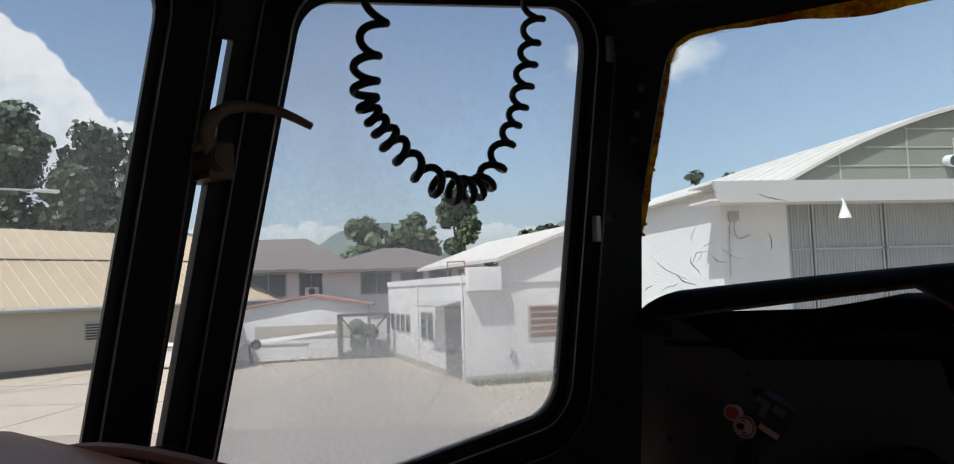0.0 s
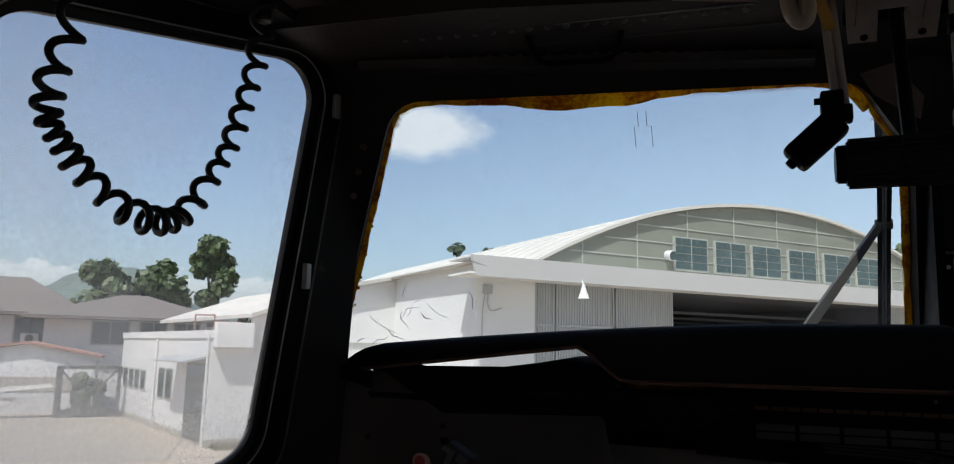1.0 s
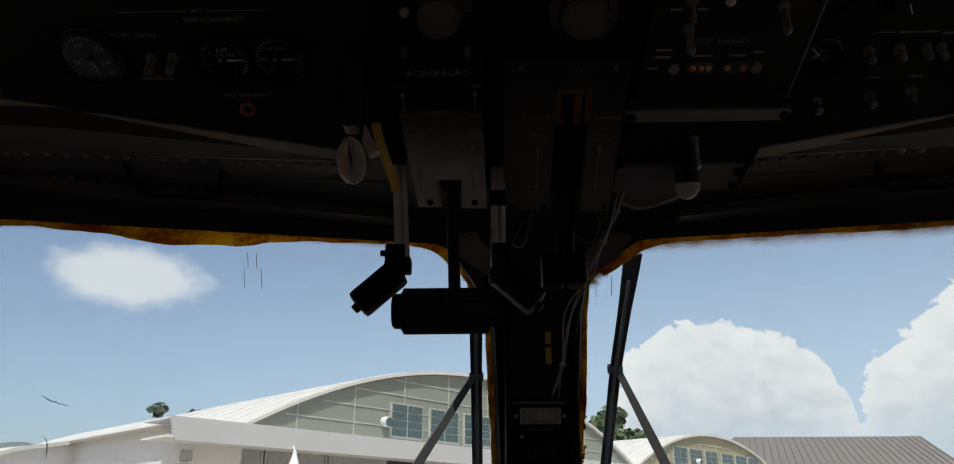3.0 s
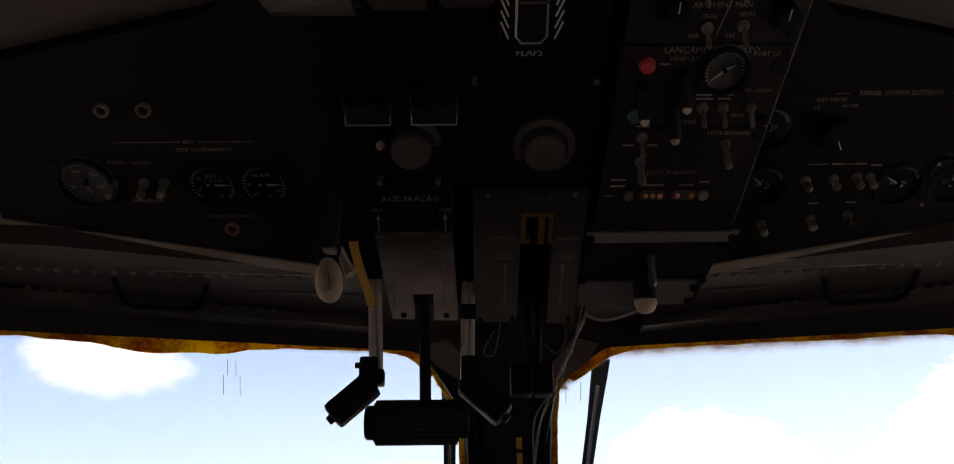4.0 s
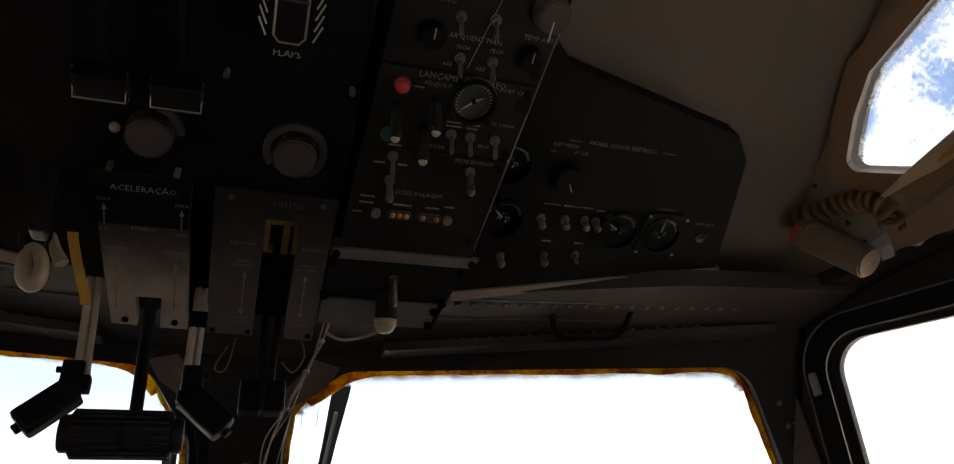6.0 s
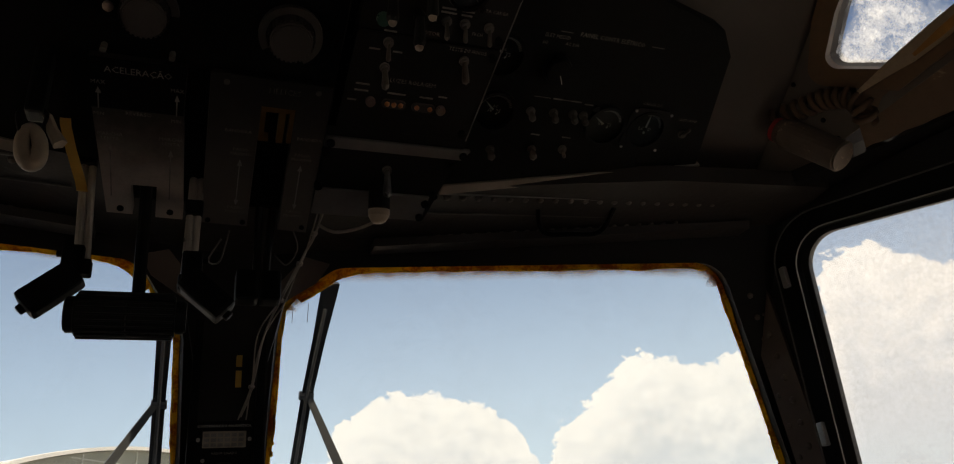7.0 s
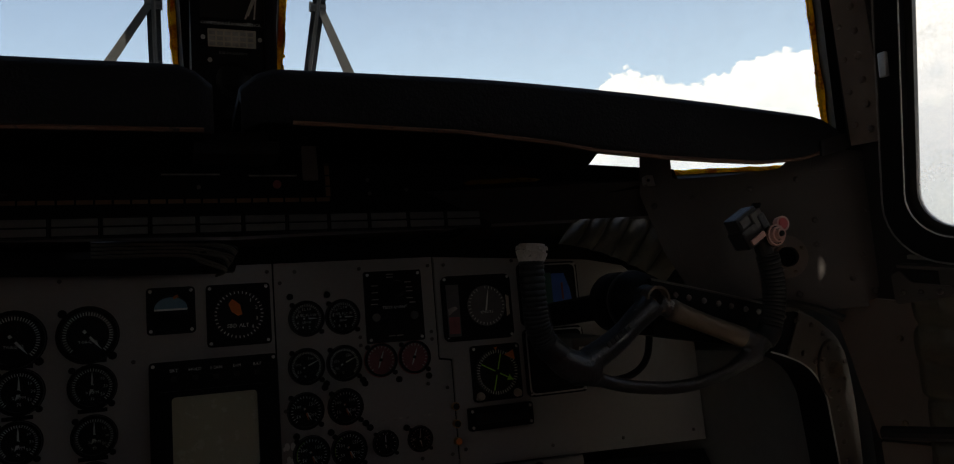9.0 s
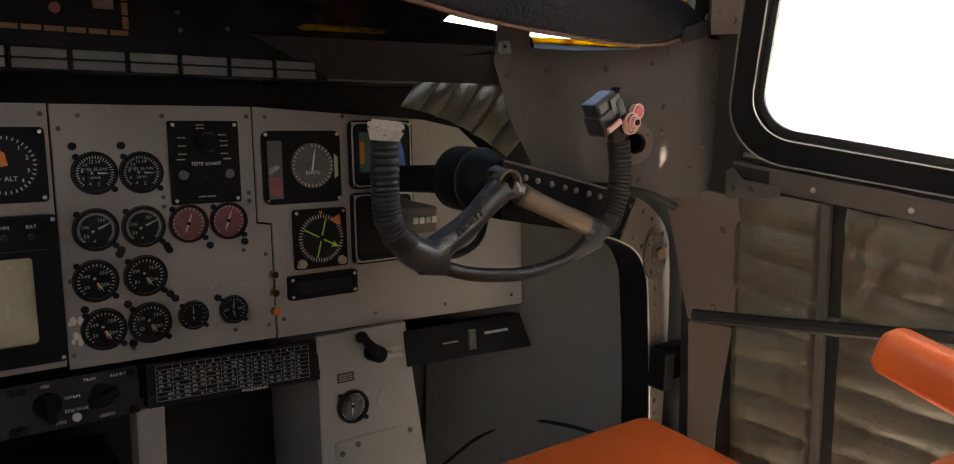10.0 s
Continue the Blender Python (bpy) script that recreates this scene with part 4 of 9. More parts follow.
# ---------------------------------------------------------------- dials
def ticks_bm(r0, r1, a0, a1, n, w, h):
    bms = []
    for i in range(n):
        a = radians(a0 + (a1 - a0) * i / (n - 1))
        b = box_bm((r0, -w / 2, 0), (r1, w / 2, h))
        bms.append(moved(b, Matrix.Rotation(a, 4, "Z")))
    return join(*bms)


def pointer_bm(length, width, a, tail=0.3):
    loop = [(-length * tail, -width), (length * 0.6, -width * 0.7), (length, 0), (length * 0.6, width * 0.7), (-length * tail, width)]
    return moved(prism_bm(loop, 0.0, 0.0008), Matrix.Rotation(radians(a), 4, "Z"))


def dial(frame_at, r, label, face=None, hand=(60,), numbers=(), words=(), ticks=28, arc=(225, -45), arcs=(), group="round gauges", square=False, ring=None, corner=None):
    """A round gauge let into a panel: rim, face, scale, numbers, hands and glass."""
    g = thing("gauge", frame_at @ Matrix.Translation((0, 0, 0.0042)), label, "gauge", group)
    rim = [(r * math.cos(a), r * math.sin(a)) for a in (2 * math.pi * i / 32 for i in range(32))]
    inn = [(0.86 * x, 0.86 * y) for x, y in rim]
    bez = prism_bm([(1.05 * x, 1.05 * y) for x, y in rim], -0.012, -0.003)
    bez2 = ring_bm([(1.0 * x, 1.0 * y) for x, y in rim], inn, flat, 0.0075, -0.0035)
    part("bezel", bez2, BLACK, g)
    if square:
        part("flange", ring_bm(rect(-1.12 * r, -1.12 * r, 1.12 * r, 1.12 * r, r * 0.3), rim, flat, 0.003, -0.0006), BLACK, g)
        pieces("screw", [cyl_bm((sx * r * 0.95, sy * r * 0.95, 0), (sx * r * 0.95, sy * r * 0.95, 0.004), r * 0.07, seg=8) for sx in (-1, 1) for sy in (-1, 1)], STEEL, g)
    else:
        pieces("screw", [cyl_bm((sx * r * 0.80, sy * r * 0.80, -0.001), (sx * r * 0.80, sy * r * 0.80, 0.003), r * 0.15, seg=10) for sx, sy in ((-1, 1), (1, -1))], BLACK, g)
    part("face", bez, face or DIAL, g)
    part("scale", moved(ticks_bm(0.70 * r, 0.83 * r, arc[0], arc[1], ticks, r * 0.035, 0.0005), Matrix.Translation((0, 0, -0.0028))), MARK, g)
    for a0, a1, mat in arcs:
        part("range_arc", moved(ticks_bm(0.80 * r, 0.85 * r, a0, a1, 16, r * 0.09, 0.0004), Matrix.Translation((0, 0, -0.0026))), mat, g)
    for txt, a, rr, size in numbers:
        letters(txt, r * size, rr * r * math.cos(radians(a)), rr * r * math.sin(radians(a)), -0.0026, MARK, g)
    for txt, v, size in words:
        letters(txt, r * size, 0, v * r, -0.0026, MARK, g)
    for h in hand:
        a, mat, ln = h if isinstance(h, tuple) else (h, MARK, 0.72)
        part("pointer", moved(pointer_bm(ln * r, r * 0.05, a), Matrix.Translation((0, 0, -0.0018))), mat, g)
    part("pointer_hub", cyl_bm((0, 0, -0.003), (0, 0, 0.0), r * 0.10, seg=12), BLACK, g)
    glass = part("glass", cyl_bm((0, 0, 0.0012), (0, 0, 0.0018), 0.87 * r, seg=32), GAUGE_GLASS, g)
    glass.visible_shadow = False
    return g


PANEL_AT = axes((0, 1.719, 3.15), (1, 0, 0), (0, 0.076, 1), (0, -1, 0.076))


def on_panel(x, z, w=0.0):
    return PANEL_AT @ Matrix.Translation((x, (z - 3.15) * 1.003, w))


def make_main_panel():
    p = thing("instrument_panel", PANEL_AT, "grey-painted main instrument panel of several screwed plates", "instrument panel")
    d = -3.15
    plates = [("left_plate", [(-0.87, 2.972), (0.063, 2.972), (0.063, 3.190), (0.063, 3.333), (-0.87, 3.333)]),
              ("centre_plate", [(0.066, 2.966), (0.366, 2.962), (0.366, 3.146), (0.343, 3.150), (0.343, 3.333), (0.066, 3.333)]),
              ("right_plate", [(0.369, 2.961), (0.890, 2.945), (0.890, 3.18), (0.74, 3.30), (0.66, 3.315), (0.346, 3.333), (0.346, 3.153), (0.369, 3.149)])]
    for n, loop in plates:
        part(n, prism_bm([(x, (z + d) * 1.003) for x, z in loop], -0.004, 0.0, bevel=0.0008), PANEL, p)
    part("backing", prism_bm([(-0.86, -0.176), (0.86, -0.176), (0.86, 0.05), (0.65, 0.16), (-0.86, 0.18)], -0.02, -0.005), BLACK, p)
    pieces("mounting", [box_bm((x - 0.02, -0.165, -0.23), (x + 0.02, -0.145, -0.02)) for x in (-0.8, -0.3, 0.3, 0.8)], BLACK, p)
    rnd = random.Random(5)
    spots = [(0.075, 3.30), (0.21, 3.318), (0.335, 3.318), (0.365, 3.318), (0.075, 3.09), (0.072, 2.985), (0.15, 2.982), (0.30, 2.985), (0.355, 2.985), (0.38, 2.99), (0.55, 2.975), (0.70, 2.97), (0.862, 2.966),
             (0.205, 3.20), (0.205, 3.186), (0.333, 3.20), (0.333, 3.187), (0.36, 3.245), (0.355, 3.10), (0.10, 3.318), (0.32, 3.11), (0.055, 3.32), (0.055, 3.24), (-0.15, 3.19), (0.50, 3.32), (-0.25, 3.32)]
    for x, z in spots:
        part("screw", cyl_bm((x, z + d, -0.001), (x, z + d, 0.0016), 0.0034, seg=10, bevel=0.0006), BULKHEAD if rnd.random() < 0.8 else IRON, p)
    # blanking knobs beside the gauges
    for x, z in ((0.090, 3.276), (0.152, 3.276), (0.143, 3.128), (0.205, 3.128), (0.140, 3.122), (0.09, 3.048), (0.146, 3.048), (0.208, 3.122), (0.268, 3.123), (0.322, 3.124), (0.205, 3.056), (0.212, 3.048), (0.275, 3.04), (0.15, 2.99)):
        part("adjuster", cyl_bm((x, z + d, -0.001), (x, z + d, 0.005), 0.0055, seg=12, bevel=0.001), BLACK, p)
    for z, mat in ((3.066, IRON), (3.036, IRON), (3.006, ORANGE)):
        lamp = part("push_light", cyl_bm((0.366, z + d, -0.001), (0.366, z + d, 0.008), 0.0072, seg=14, bevel=0.001), BRASS, p)
        part("lens", cyl_bm((0.366, z + d, 0.008), (0.366, z + d, 0.010), 0.0055, seg=12), mat if mat is ORANGE else DARKPLATE, lamp)
    # a worn row of small lettering
    part("lettering_bar", join(*[box_bm((0.20 + i * 0.0105, 3.0555 + d - 0.0005 * (i % 3), 0), (0.2075 + i * 0.0105, 3.0585 + d, 0.0005)) for i in range(12) if i not in (4, 9)]), DIM_MARK, p)
    part("paint_chips", join(*[ball_bm((0.078 + rnd.uniform(-0.008, 0.012), 3.022 + d + rnd.uniform(-0.02, 0.012), 0), rnd.uniform(0.002, 0.005), (1, 1.6, 0.08), 1) for _ in range(9)]), MARK, p)

    # round gauges
    fuel = dict(words=(("FUEL FLOW", 0.18, 0.22), ("LBS/HR", -0.22, 0.16)), numbers=tuple((str(n), a, 0.56, 0.24) for n, a in ((2, 285), (4, 245), (6, 205), (8, 170), (10, 135), (12, 105), (14, 75))), ticks=30)
    dial(on_panel(0.116, 3.238), 0.029, "small round black fuel flow gauge with white figures", hand=((-2, MARK, 0.65),), **fuel)
    dial(on_panel(0.177, 3.237), 0.029, "small round black fuel flow gauge with white figures", hand=((-4, MARK, 0.65),), **fuel)
    press = dict(numbers=(("50", 215, 0.5, 0.26), ("100", 150, 0.5, 0.26), ("150", 45, 0.5, 0.26), ("200", -30, 0.45, 0.26)), ticks=22)
    temp = dict(numbers=(("0", 260, 0.55, 0.24), ("50", 215, 0.52, 0.24), ("100", 165, 0.48, 0.24), ("150", 60, 0.5, 0.24)), ticks=40)
    for x in (0.112, 0.175):
        dial(on_panel(x, 3.159), 0.0293, "small round black gauge with white scale", hand=((25, MARK, 0.75),), **temp)
    for x in (0.238, 0.298):
        dial(on_panel(x, 3.1585), 0.0285, "small round gauge with a faded red face", face=DIAL_RED, hand=((70, MARK, 0.6), (250, MARK, 0.55)), ticks=18)
    for x, z in ((0.107, 3.087), (0.173, 3.087), (0.113, 3.017), (0.175, 3.017)):
        dial(on_panel(x, z), 0.0293, "small round black pressure gauge with an orange range mark", hand=((-75, ORANGE, 0.55), (-60, MARK, 0.62)), arcs=((200, 120, GREEN_MARK),) if z < 3.05 else (), **press)
    dial(on_panel(0.237, 3.019), 0.0215, "very small black gauge with one white hand", hand=((90, MARK, 0.7), (270, MARK, 0.4)), ticks=12)
    dial(on_panel(0.298, 3.019), 0.0215, "very small black double gauge with white hands", hand=((85, MARK, 0.75), (280, MARK, 0.6)), ticks=16, numbers=(("50", 180, 0.5, 0.3), ("50", 0, 0.5, 0.3)))
    rpm = dict(numbers=(("10", 40, 0.55, 0.2), ("30", 0, 0.55, 0.2), ("50", -40, 0.55, 0.2), ("70", -90, 0.55, 0.2)), words=(("% RPM", -0.25, 0.2),), ticks=34)
    for x, z, r in ((-0.303, 3.160, 0.033), (-0.207, 3.158, 0.033), (-0.304, 3.088, 0.031), (-0.205, 3.085, 0.031), (-0.305, 3.02, 0.030), (-0.207, 3.018, 0.030)):
        dial(on_panel(x, z), r, "round black engine gauge with white figures", hand=((90, MARK, 0.72), (250, MARK, 0.4)), **rpm)
    for x in (-0.310, -0.212):
        dial(on_panel(x, 3.236), 0.042, "large round black torque gauge with white figures", hand=((-50, MARK, 0.72),), words=(("TORQUE", -0.25, 0.16),), ticks=40)
    label_bars = [box_bm((x - 0.02, z + d, 0), (x + 0.02, z + d + 0.006, 0.001)) for x in (-0.305, -0.207) for z in (3.194, 3.12, 3.05)]
    pieces("label_strip", label_bars, BLACK, p)

    # square instruments
    def square(name, x0, z0, x1, z1, label, depth=0.006, r=0.006, mat=BLACK):
        t = thing(name, on_panel((x0 + x1) / 2, (z0 + z1) / 2), label, "instrument", "square instruments")
        a, b = (x1 - x0) / 2, (z1 - z0) / 2
        part("case", prism_bm(rect(-a, -b, a, b, r), -0.006, depth, bevel=0.0015), mat, t)
        pieces("screw", [cyl_bm((sx * (a - 0.006), sy * (b - 0.006), depth - 0.001), (sx * (a - 0.006), sy * (b - 0.006), depth + 0.0012), 0.0028, seg=8) for sx in (-1, 1) for sy in (-1, 1)], STEEL, t)
        return t, a, b

    t, a, b = square("standby_altimeter", -0.042, 3.202, 0.058, 3.302, "square black standby altimeter with an orange flag")
    part("face", prism_bm([(0.040 * math.cos(q), 0.040 * math.sin(q)) for q in (2 * math.pi * i / 32 for i in range(32))], 0.005, 0.0066), DIAL, t)
    part("scale", moved(ticks_bm(0.034, 0.038, 90, -260, 36, 0.0012, 0.0004), Matrix.Translation((0, 0, 0.0067))), MARK, t)
    part("warning_flag", moved(prism_bm([(-0.010, 0.006), (-0.006, -0.006), (0.004, -0.014), (0.011, -0.012), (0.008, 0.004), (-0.004, 0.014)], 0.0066, 0.0078), Matrix.Translation((-0.006, 0.012, 0))), ORANGE, t, "bright orange warning flag")
    letters("SBD ALT", 0.009, -0.002, -0.018, 0.0068, MARK, t)
    for n, q in (("1", 50), ("2", 20), ("3", -15), ("4", -45)):
        letters(n, 0.008, 0.029 * math.cos(radians(q)), 0.029 * math.sin(radians(q)), 0.0068, MARK, t)
    t, a, b = square("attitude_indicator", -0.130, 3.228, -0.058, 3.302, "small square attitude indicator with a blue and brown ball")
    part("ball", ball_bm((0, 0, -0.010), 0.030, sub=3), DIAL, t)
    part("sky_half", prism_bm([(0.024 * math.cos(q), 0.002 + 0.018 * math.sin(q)) for q in (math.pi * i / 16 for i in range(17))], 0.006, 0.0215), BLUE_GREY, t)
    part("horizon_bar", box_bm((-0.024, -0.0008, 0.02), (0.024, 0.0018, 0.0225)), MARK, t)
    part("bank_mark", moved(box_bm((0.012, 0.012, 0.02), (0.020, 0.016, 0.0222)), Matrix.Rotation(0.5, 4, "Z")), ORANGE, t)
    t, a, b = square("test_panel", 0.216, 3.187, 0.319, 3.311, "black warning test panel with small switches", 0.008, 0.003)
    for x, z, r in ((-0.034, -0.018, 0.007), (0.034, -0.018, 0.007), (0.0, -0.024, 0.004)):
        part("button", cyl_bm((x, z, 0.007), (x, z, 0.013), r, seg=12, bevel=0.001), IRON if r > 0.005 else BLACK, t)
    part("knob", cyl_bm((0.004, 0.03, 0.007), (0.004, 0.03, 0.02), 0.016, 0.013, 18, 0.002), BLACK, t)
    letters("TESTE QUANT", 0.0068, 0, -0.002, 0.0083, MARK, t)
    pieces("lettering_bar", [box_bm((x, z, 0.008), (x + 0.012, z + 0.0017, 0.0085)) for x, z in ((-0.04, 0.012), (-0.042, 0.004), (0.022, 0.012), (0.026, 0.004), (-0.04, 0.036), (0.02, 0.04), (-0.012, 0.05), (-0.014, -0.052), (0.0, -0.052), (-0.012, 0.055), (-0.040, 0.024), (0.022, 0.024), (0.022, 0.031))], DIM_MARK, t)
    t, a, b = square("airspeed_indicator", 0.356, 3.178, 0.491, 3.296, "black rectangular airspeed indicator with a striped pointer window", 0.007, 0.012)
    part("face", prism_bm([(0.016 + 0.037 * math.cos(q), 0.002 + 0.037 * math.sin(q)) for q in (2 * math.pi * i / 32 for i in range(32))], 0.006, 0.0075), DIAL_GREY, t)
    part("scale", moved(ticks_bm(0.031, 0.035, 90, -240, 30, 0.0011, 0.0004), Matrix.Translation((0.016, 0.002, 0.0076))), MARK, t)
    part("pointer", moved(pointer_bm(0.030, 0.0016, 80), Matrix.Translation((0.016, 0.002, 0.008))), MARK, t)
    letters("KNOTS", 0.0075, 0.016, -0.010, 0.0077, MARK, t)
    part("side_window", join(box_bm((-0.060, -0.05, 0.006), (-0.036, 0.043, 0.0074))), DIAL_GREY, t)
    part("bug", join(prism_bm([(0.055, -0.02), (0.061, -0.016), (0.061, 0.016), (0.055, 0.02)], 0.006, 0.0078)), IVORY, t)
    part("red_tape", box_bm((-0.058, -0.045, 0.007), (-0.038, -0.015, 0.0078)), DIAL_RED, t)
    part("card", prism_bm([(-0.058, 0.0), (-0.045, 0.004), (-0.040, 0.0), (-0.058, -0.012)], 0.007, 0.008), DIM_MARK, t)
    t, a, b = square("horizontal_situation_indicator", 0.402, 3.068, 0.498, 3.168, "square black compass instrument with yellow-green needles")
    part("face", prism_bm([(0.042 * math.cos(q), 0.042 * math.sin(q)) for q in (2 * math.pi * i / 32 for i in range(32))], 0.005, 0.0066), DIAL, t)
    part("scale", moved(ticks_bm(0.034, 0.040, 0, 350, 48, 0.001, 0.0004), Matrix.Translation((0, 0, 0.0067))), MARK, t)
    for q, ln in ((75, 0.033), (-28, 0.034), (152, 0.034), (255, 0.033)):
        part("needle", moved(box_bm((0.005, -0.0011, 0), (ln, 0.0011, 0.0008)), Matrix.Translation((0, 0, 0.0072)) @ Matrix.Rotation(radians(q), 4, "Z")), GREEN_MARK, t)
    part("needle_head", moved(prism_bm([(0.022, -0.006), (0.034, 0), (0.022, 0.006), (0.024, 0)], 0, 0.0008), Matrix.Translation((0, 0, 0.0073)) @ Matrix.Rotation(radians(-28), 4, "Z")), GREEN_MARK, t)
    part("heading_flag", prism_bm([(0.016, 0.030), (0.034, 0.038), (0.036, 0.020)], 0.0066, 0.008), ORANGE, t)
    part("index", prism_bm([(-0.003, 0.045), (0.003, 0.045), (0, 0.039)], 0.0066, 0.008), ORANGE, t)
    for sx in (-1, 1):
        part("knob", cyl_bm((sx * 0.036, -0.040, 0.005), (sx * 0.036, -0.040, 0.014), 0.008, 0.0065, 12, 0.001), IVORY, t)
    for n, z0, z1 in (("upper", 3.196, 3.313), ("lower", 3.066, 3.190)):
        t, a, b = square("flight_display", 0.508, z0, 0.632, z1, "square flight display with a " + ("blue and red printed film" if n == "upper" else "dark empty screen"), 0.009, 0.010)
        part("bright_edge", ring_bm(rect(-a + 0.003, -b + 0.003, a - 0.003, b - 0.003, 0.011), rect(-a + 0.006, -b + 0.006, a - 0.006, b - 0.006, 0.010), flat, 0.0006, 0.009), ALU, t)
        part("screen", prism_bm(rect(-a + 0.011, -b + 0.016, a - 0.011, b - 0.010, 0.004), 0.008, 0.0095), DIAL, t)
        if n == "upper":
            part("blue_film", prism_bm([(0.005, -0.022), (0.045, -0.036), (0.047, -0.03), (0.042, 0.006), (0.032, 0.036), (0.005, 0.036)], 0.0095, 0.0102), BLUE, t, "peeling blue film")
            part("film", prism_bm(rect(-0.045, -0.03, 0.005, 0.038, 0.002), 0.0095, 0.0099), GREEN, t)
            part("red_bar", box_bm((-0.044, -0.016, 0.0098), (-0.036, 0.022, 0.0108)), ORANGE, t)
            part("magenta_bar", box_bm((0.024, -0.014, 0.0101), (0.028, 0.018, 0.0108)), DIAL_RED, t)
    t, a, b = square("radio_readout", 0.388, 3.020, 0.512, 3.060, "long black readout with a dark window", 0.012, 0.004)
    part("window", box_bm((-0.050, -0.009, 0.011), (0.050, 0.009, 0.0126), 0.001), DIAL, t)
    t, a, b = square("weather_radar", -0.128, 2.985, 0.063, 3.186, "black weather radar unit with a dead yellowish screen", 0.022, 0.006)
    part("screen_frame", ring_bm(rect(-0.088, -0.093, 0.088, 0.055, 0.004), rect(-0.064, -0.07, 0.062, 0.046, 0.006), flat, 0.010, 0.020), BLACK, t)
    part("screen", prism_bm(rect(-0.066, -0.072, 0.064, 0.048, 0.006), 0.021, 0.0235), SCREEN, t, "dead yellowish screen")
    for i, w in enumerate(("BRT", "HOLD", "SCAN", "DIM", "BAT")):
        x = -0.060 + 0.031 * i
        letters(w, 0.007, x, 0.086, 0.0225, MARK, t)
        part("key", cyl_bm((x, 0.073, 0.021), (x, 0.073, 0.027), 0.0045, seg=10, bevel=0.0008), DARKPLATE, t)


BLUE_GREY = surface("sky_blue_half", (0.10, 0.20, 0.26), 0.4, bump=0)
make_main_panel()


# ---------------------------------------------------------------- below the main panel
def make_lower_panels():
    m = axes((0, 1.695, 2.925), (1, 0, 0), (0, 0.18, 1), (0, -1, 0.18))
    t = thing("radio_control_panel", m @ Matrix.Translation((0.012, 0.0, 0)), "black radio control panel with two large rotary knobs", "control panel")
    part("case", prism_bm(rect(-0.42, -0.034, 0.138, 0.034, 0.003), -0.03, 0.008, bevel=0.001), DARKPLATE, t)
    for x, q in ((0.022, 95), (0.088, 20)):
        k = part("rotary_knob", cyl_bm((x, 0, 0.007), (x, 0, 0.016), 0.019, 0.016, 20, 0.001), BLACK, t)
        part("grip", moved(box_bm((-0.021, -0.006, 0), (0.021, 0.006, 0.020), 0.003), Matrix.Translation((x, 0, 0.015)) @ Matrix.Rotation(radians(q), 4, "Z")), BLACK, k)
    for w, x, z in (("NORM", 0.052, 0.006), ("DESL", 0.036, -0.026), ("LENTO", 0.094, -0.028), ("TRAV", 0.075, 0.026), ("RAPIDO", 0.113, 0.026), ("OBS", 0.02, 0.027), ("ESQUADR", 0.056, -0.012)):
        letters(w, 0.0065, x, z, 0.0083, MARK, t)
    for x, z in ((0.128, 0.026), (0.128, -0.026), (-0.008, 0.026), (-0.008, -0.026), (-0.02, 0.026), (-0.02, -0.026)):
        part("fastener", join(cyl_bm((x, z, 0.007), (x, z, 0.0105), 0.006, seg=12), box_bm((x - 0.001, z - 0.005, 0.0104), (x + 0.001, z + 0.005, 0.0112))), BLACK, t)
    part("selector", cyl_bm((0.055, -0.022, 0.007), (0.055, -0.022, 0.014), 0.006, seg=12, bevel=0.001), ALU, t)
    part("support", box_bm((-0.40, -0.02, -0.235), (0.13, 0.02, -0.028)), BLACK, t)

    t = thing("correction_table", m @ Matrix.Translation((0.292, -0.004, 0.0)) @ Matrix.Rotation(radians(-2.2), 4, "Z"), "black engraved correction table with rows of small figures", "placard")
    part("board", prism_bm(rect(-0.130, -0.034, 0.142, 0.031, 0.002), -0.02, 0.006, bevel=0.001), BLACK, t)
    lines = [box_bm((-0.118, -0.026 + 0.0066 * i, 0.006), (0.122, -0.0254 + 0.0066 * i, 0.0064)) for i in range(9)]
    lines += [box_bm((-0.118 + 0.024 * i, -0.026, 0.006), (-0.1174 + 0.024 * i, 0.027, 0.0064)) for i in range(11)]
    part("engraved_grid", join(*lines), FIGURE, t)
    rnd = random.Random(2)
    part("figure_bars", join(*[box_bm((-0.114 + 0.012 * i, -0.0242 + 0.0066 * j, 0.006), (-0.114 + 0.012 * i + rnd.uniform(0.003, 0.008), -0.0216 + 0.0066 * j, 0.0064)) for i in range(19) for j in range(7) if rnd.random() < 0.9]), FIGURE, t)
    letters("POLEGADAS", 0.0075, 0.03, -0.0305, 0.0063, MARK, t)
    for i in range(9):
        letters(str(i + 1), 0.006, -0.082 + 0.024 * i, 0.0235, 0.0063, MARK, t)
    part("support", box_bm((-0.10, -0.02, -0.235), (0.10, 0.02, -0.018)), BLACK, t)
    for x in (0.136, -0.124):
        part("fastener", cyl_bm((x, -0.022, 0.005), (x, -0.022, 0.009), 0.005, seg=10), BLACK, t)

    # grey console under the panel
    m2 = axes((0.535, 1.690, 2.955), (1, 0, 0), (0, 0.10, 1), (0, -1, 0.10))
    c = thing("lower_console", m2, "worn grey console under the panel with a small gauge", "console")
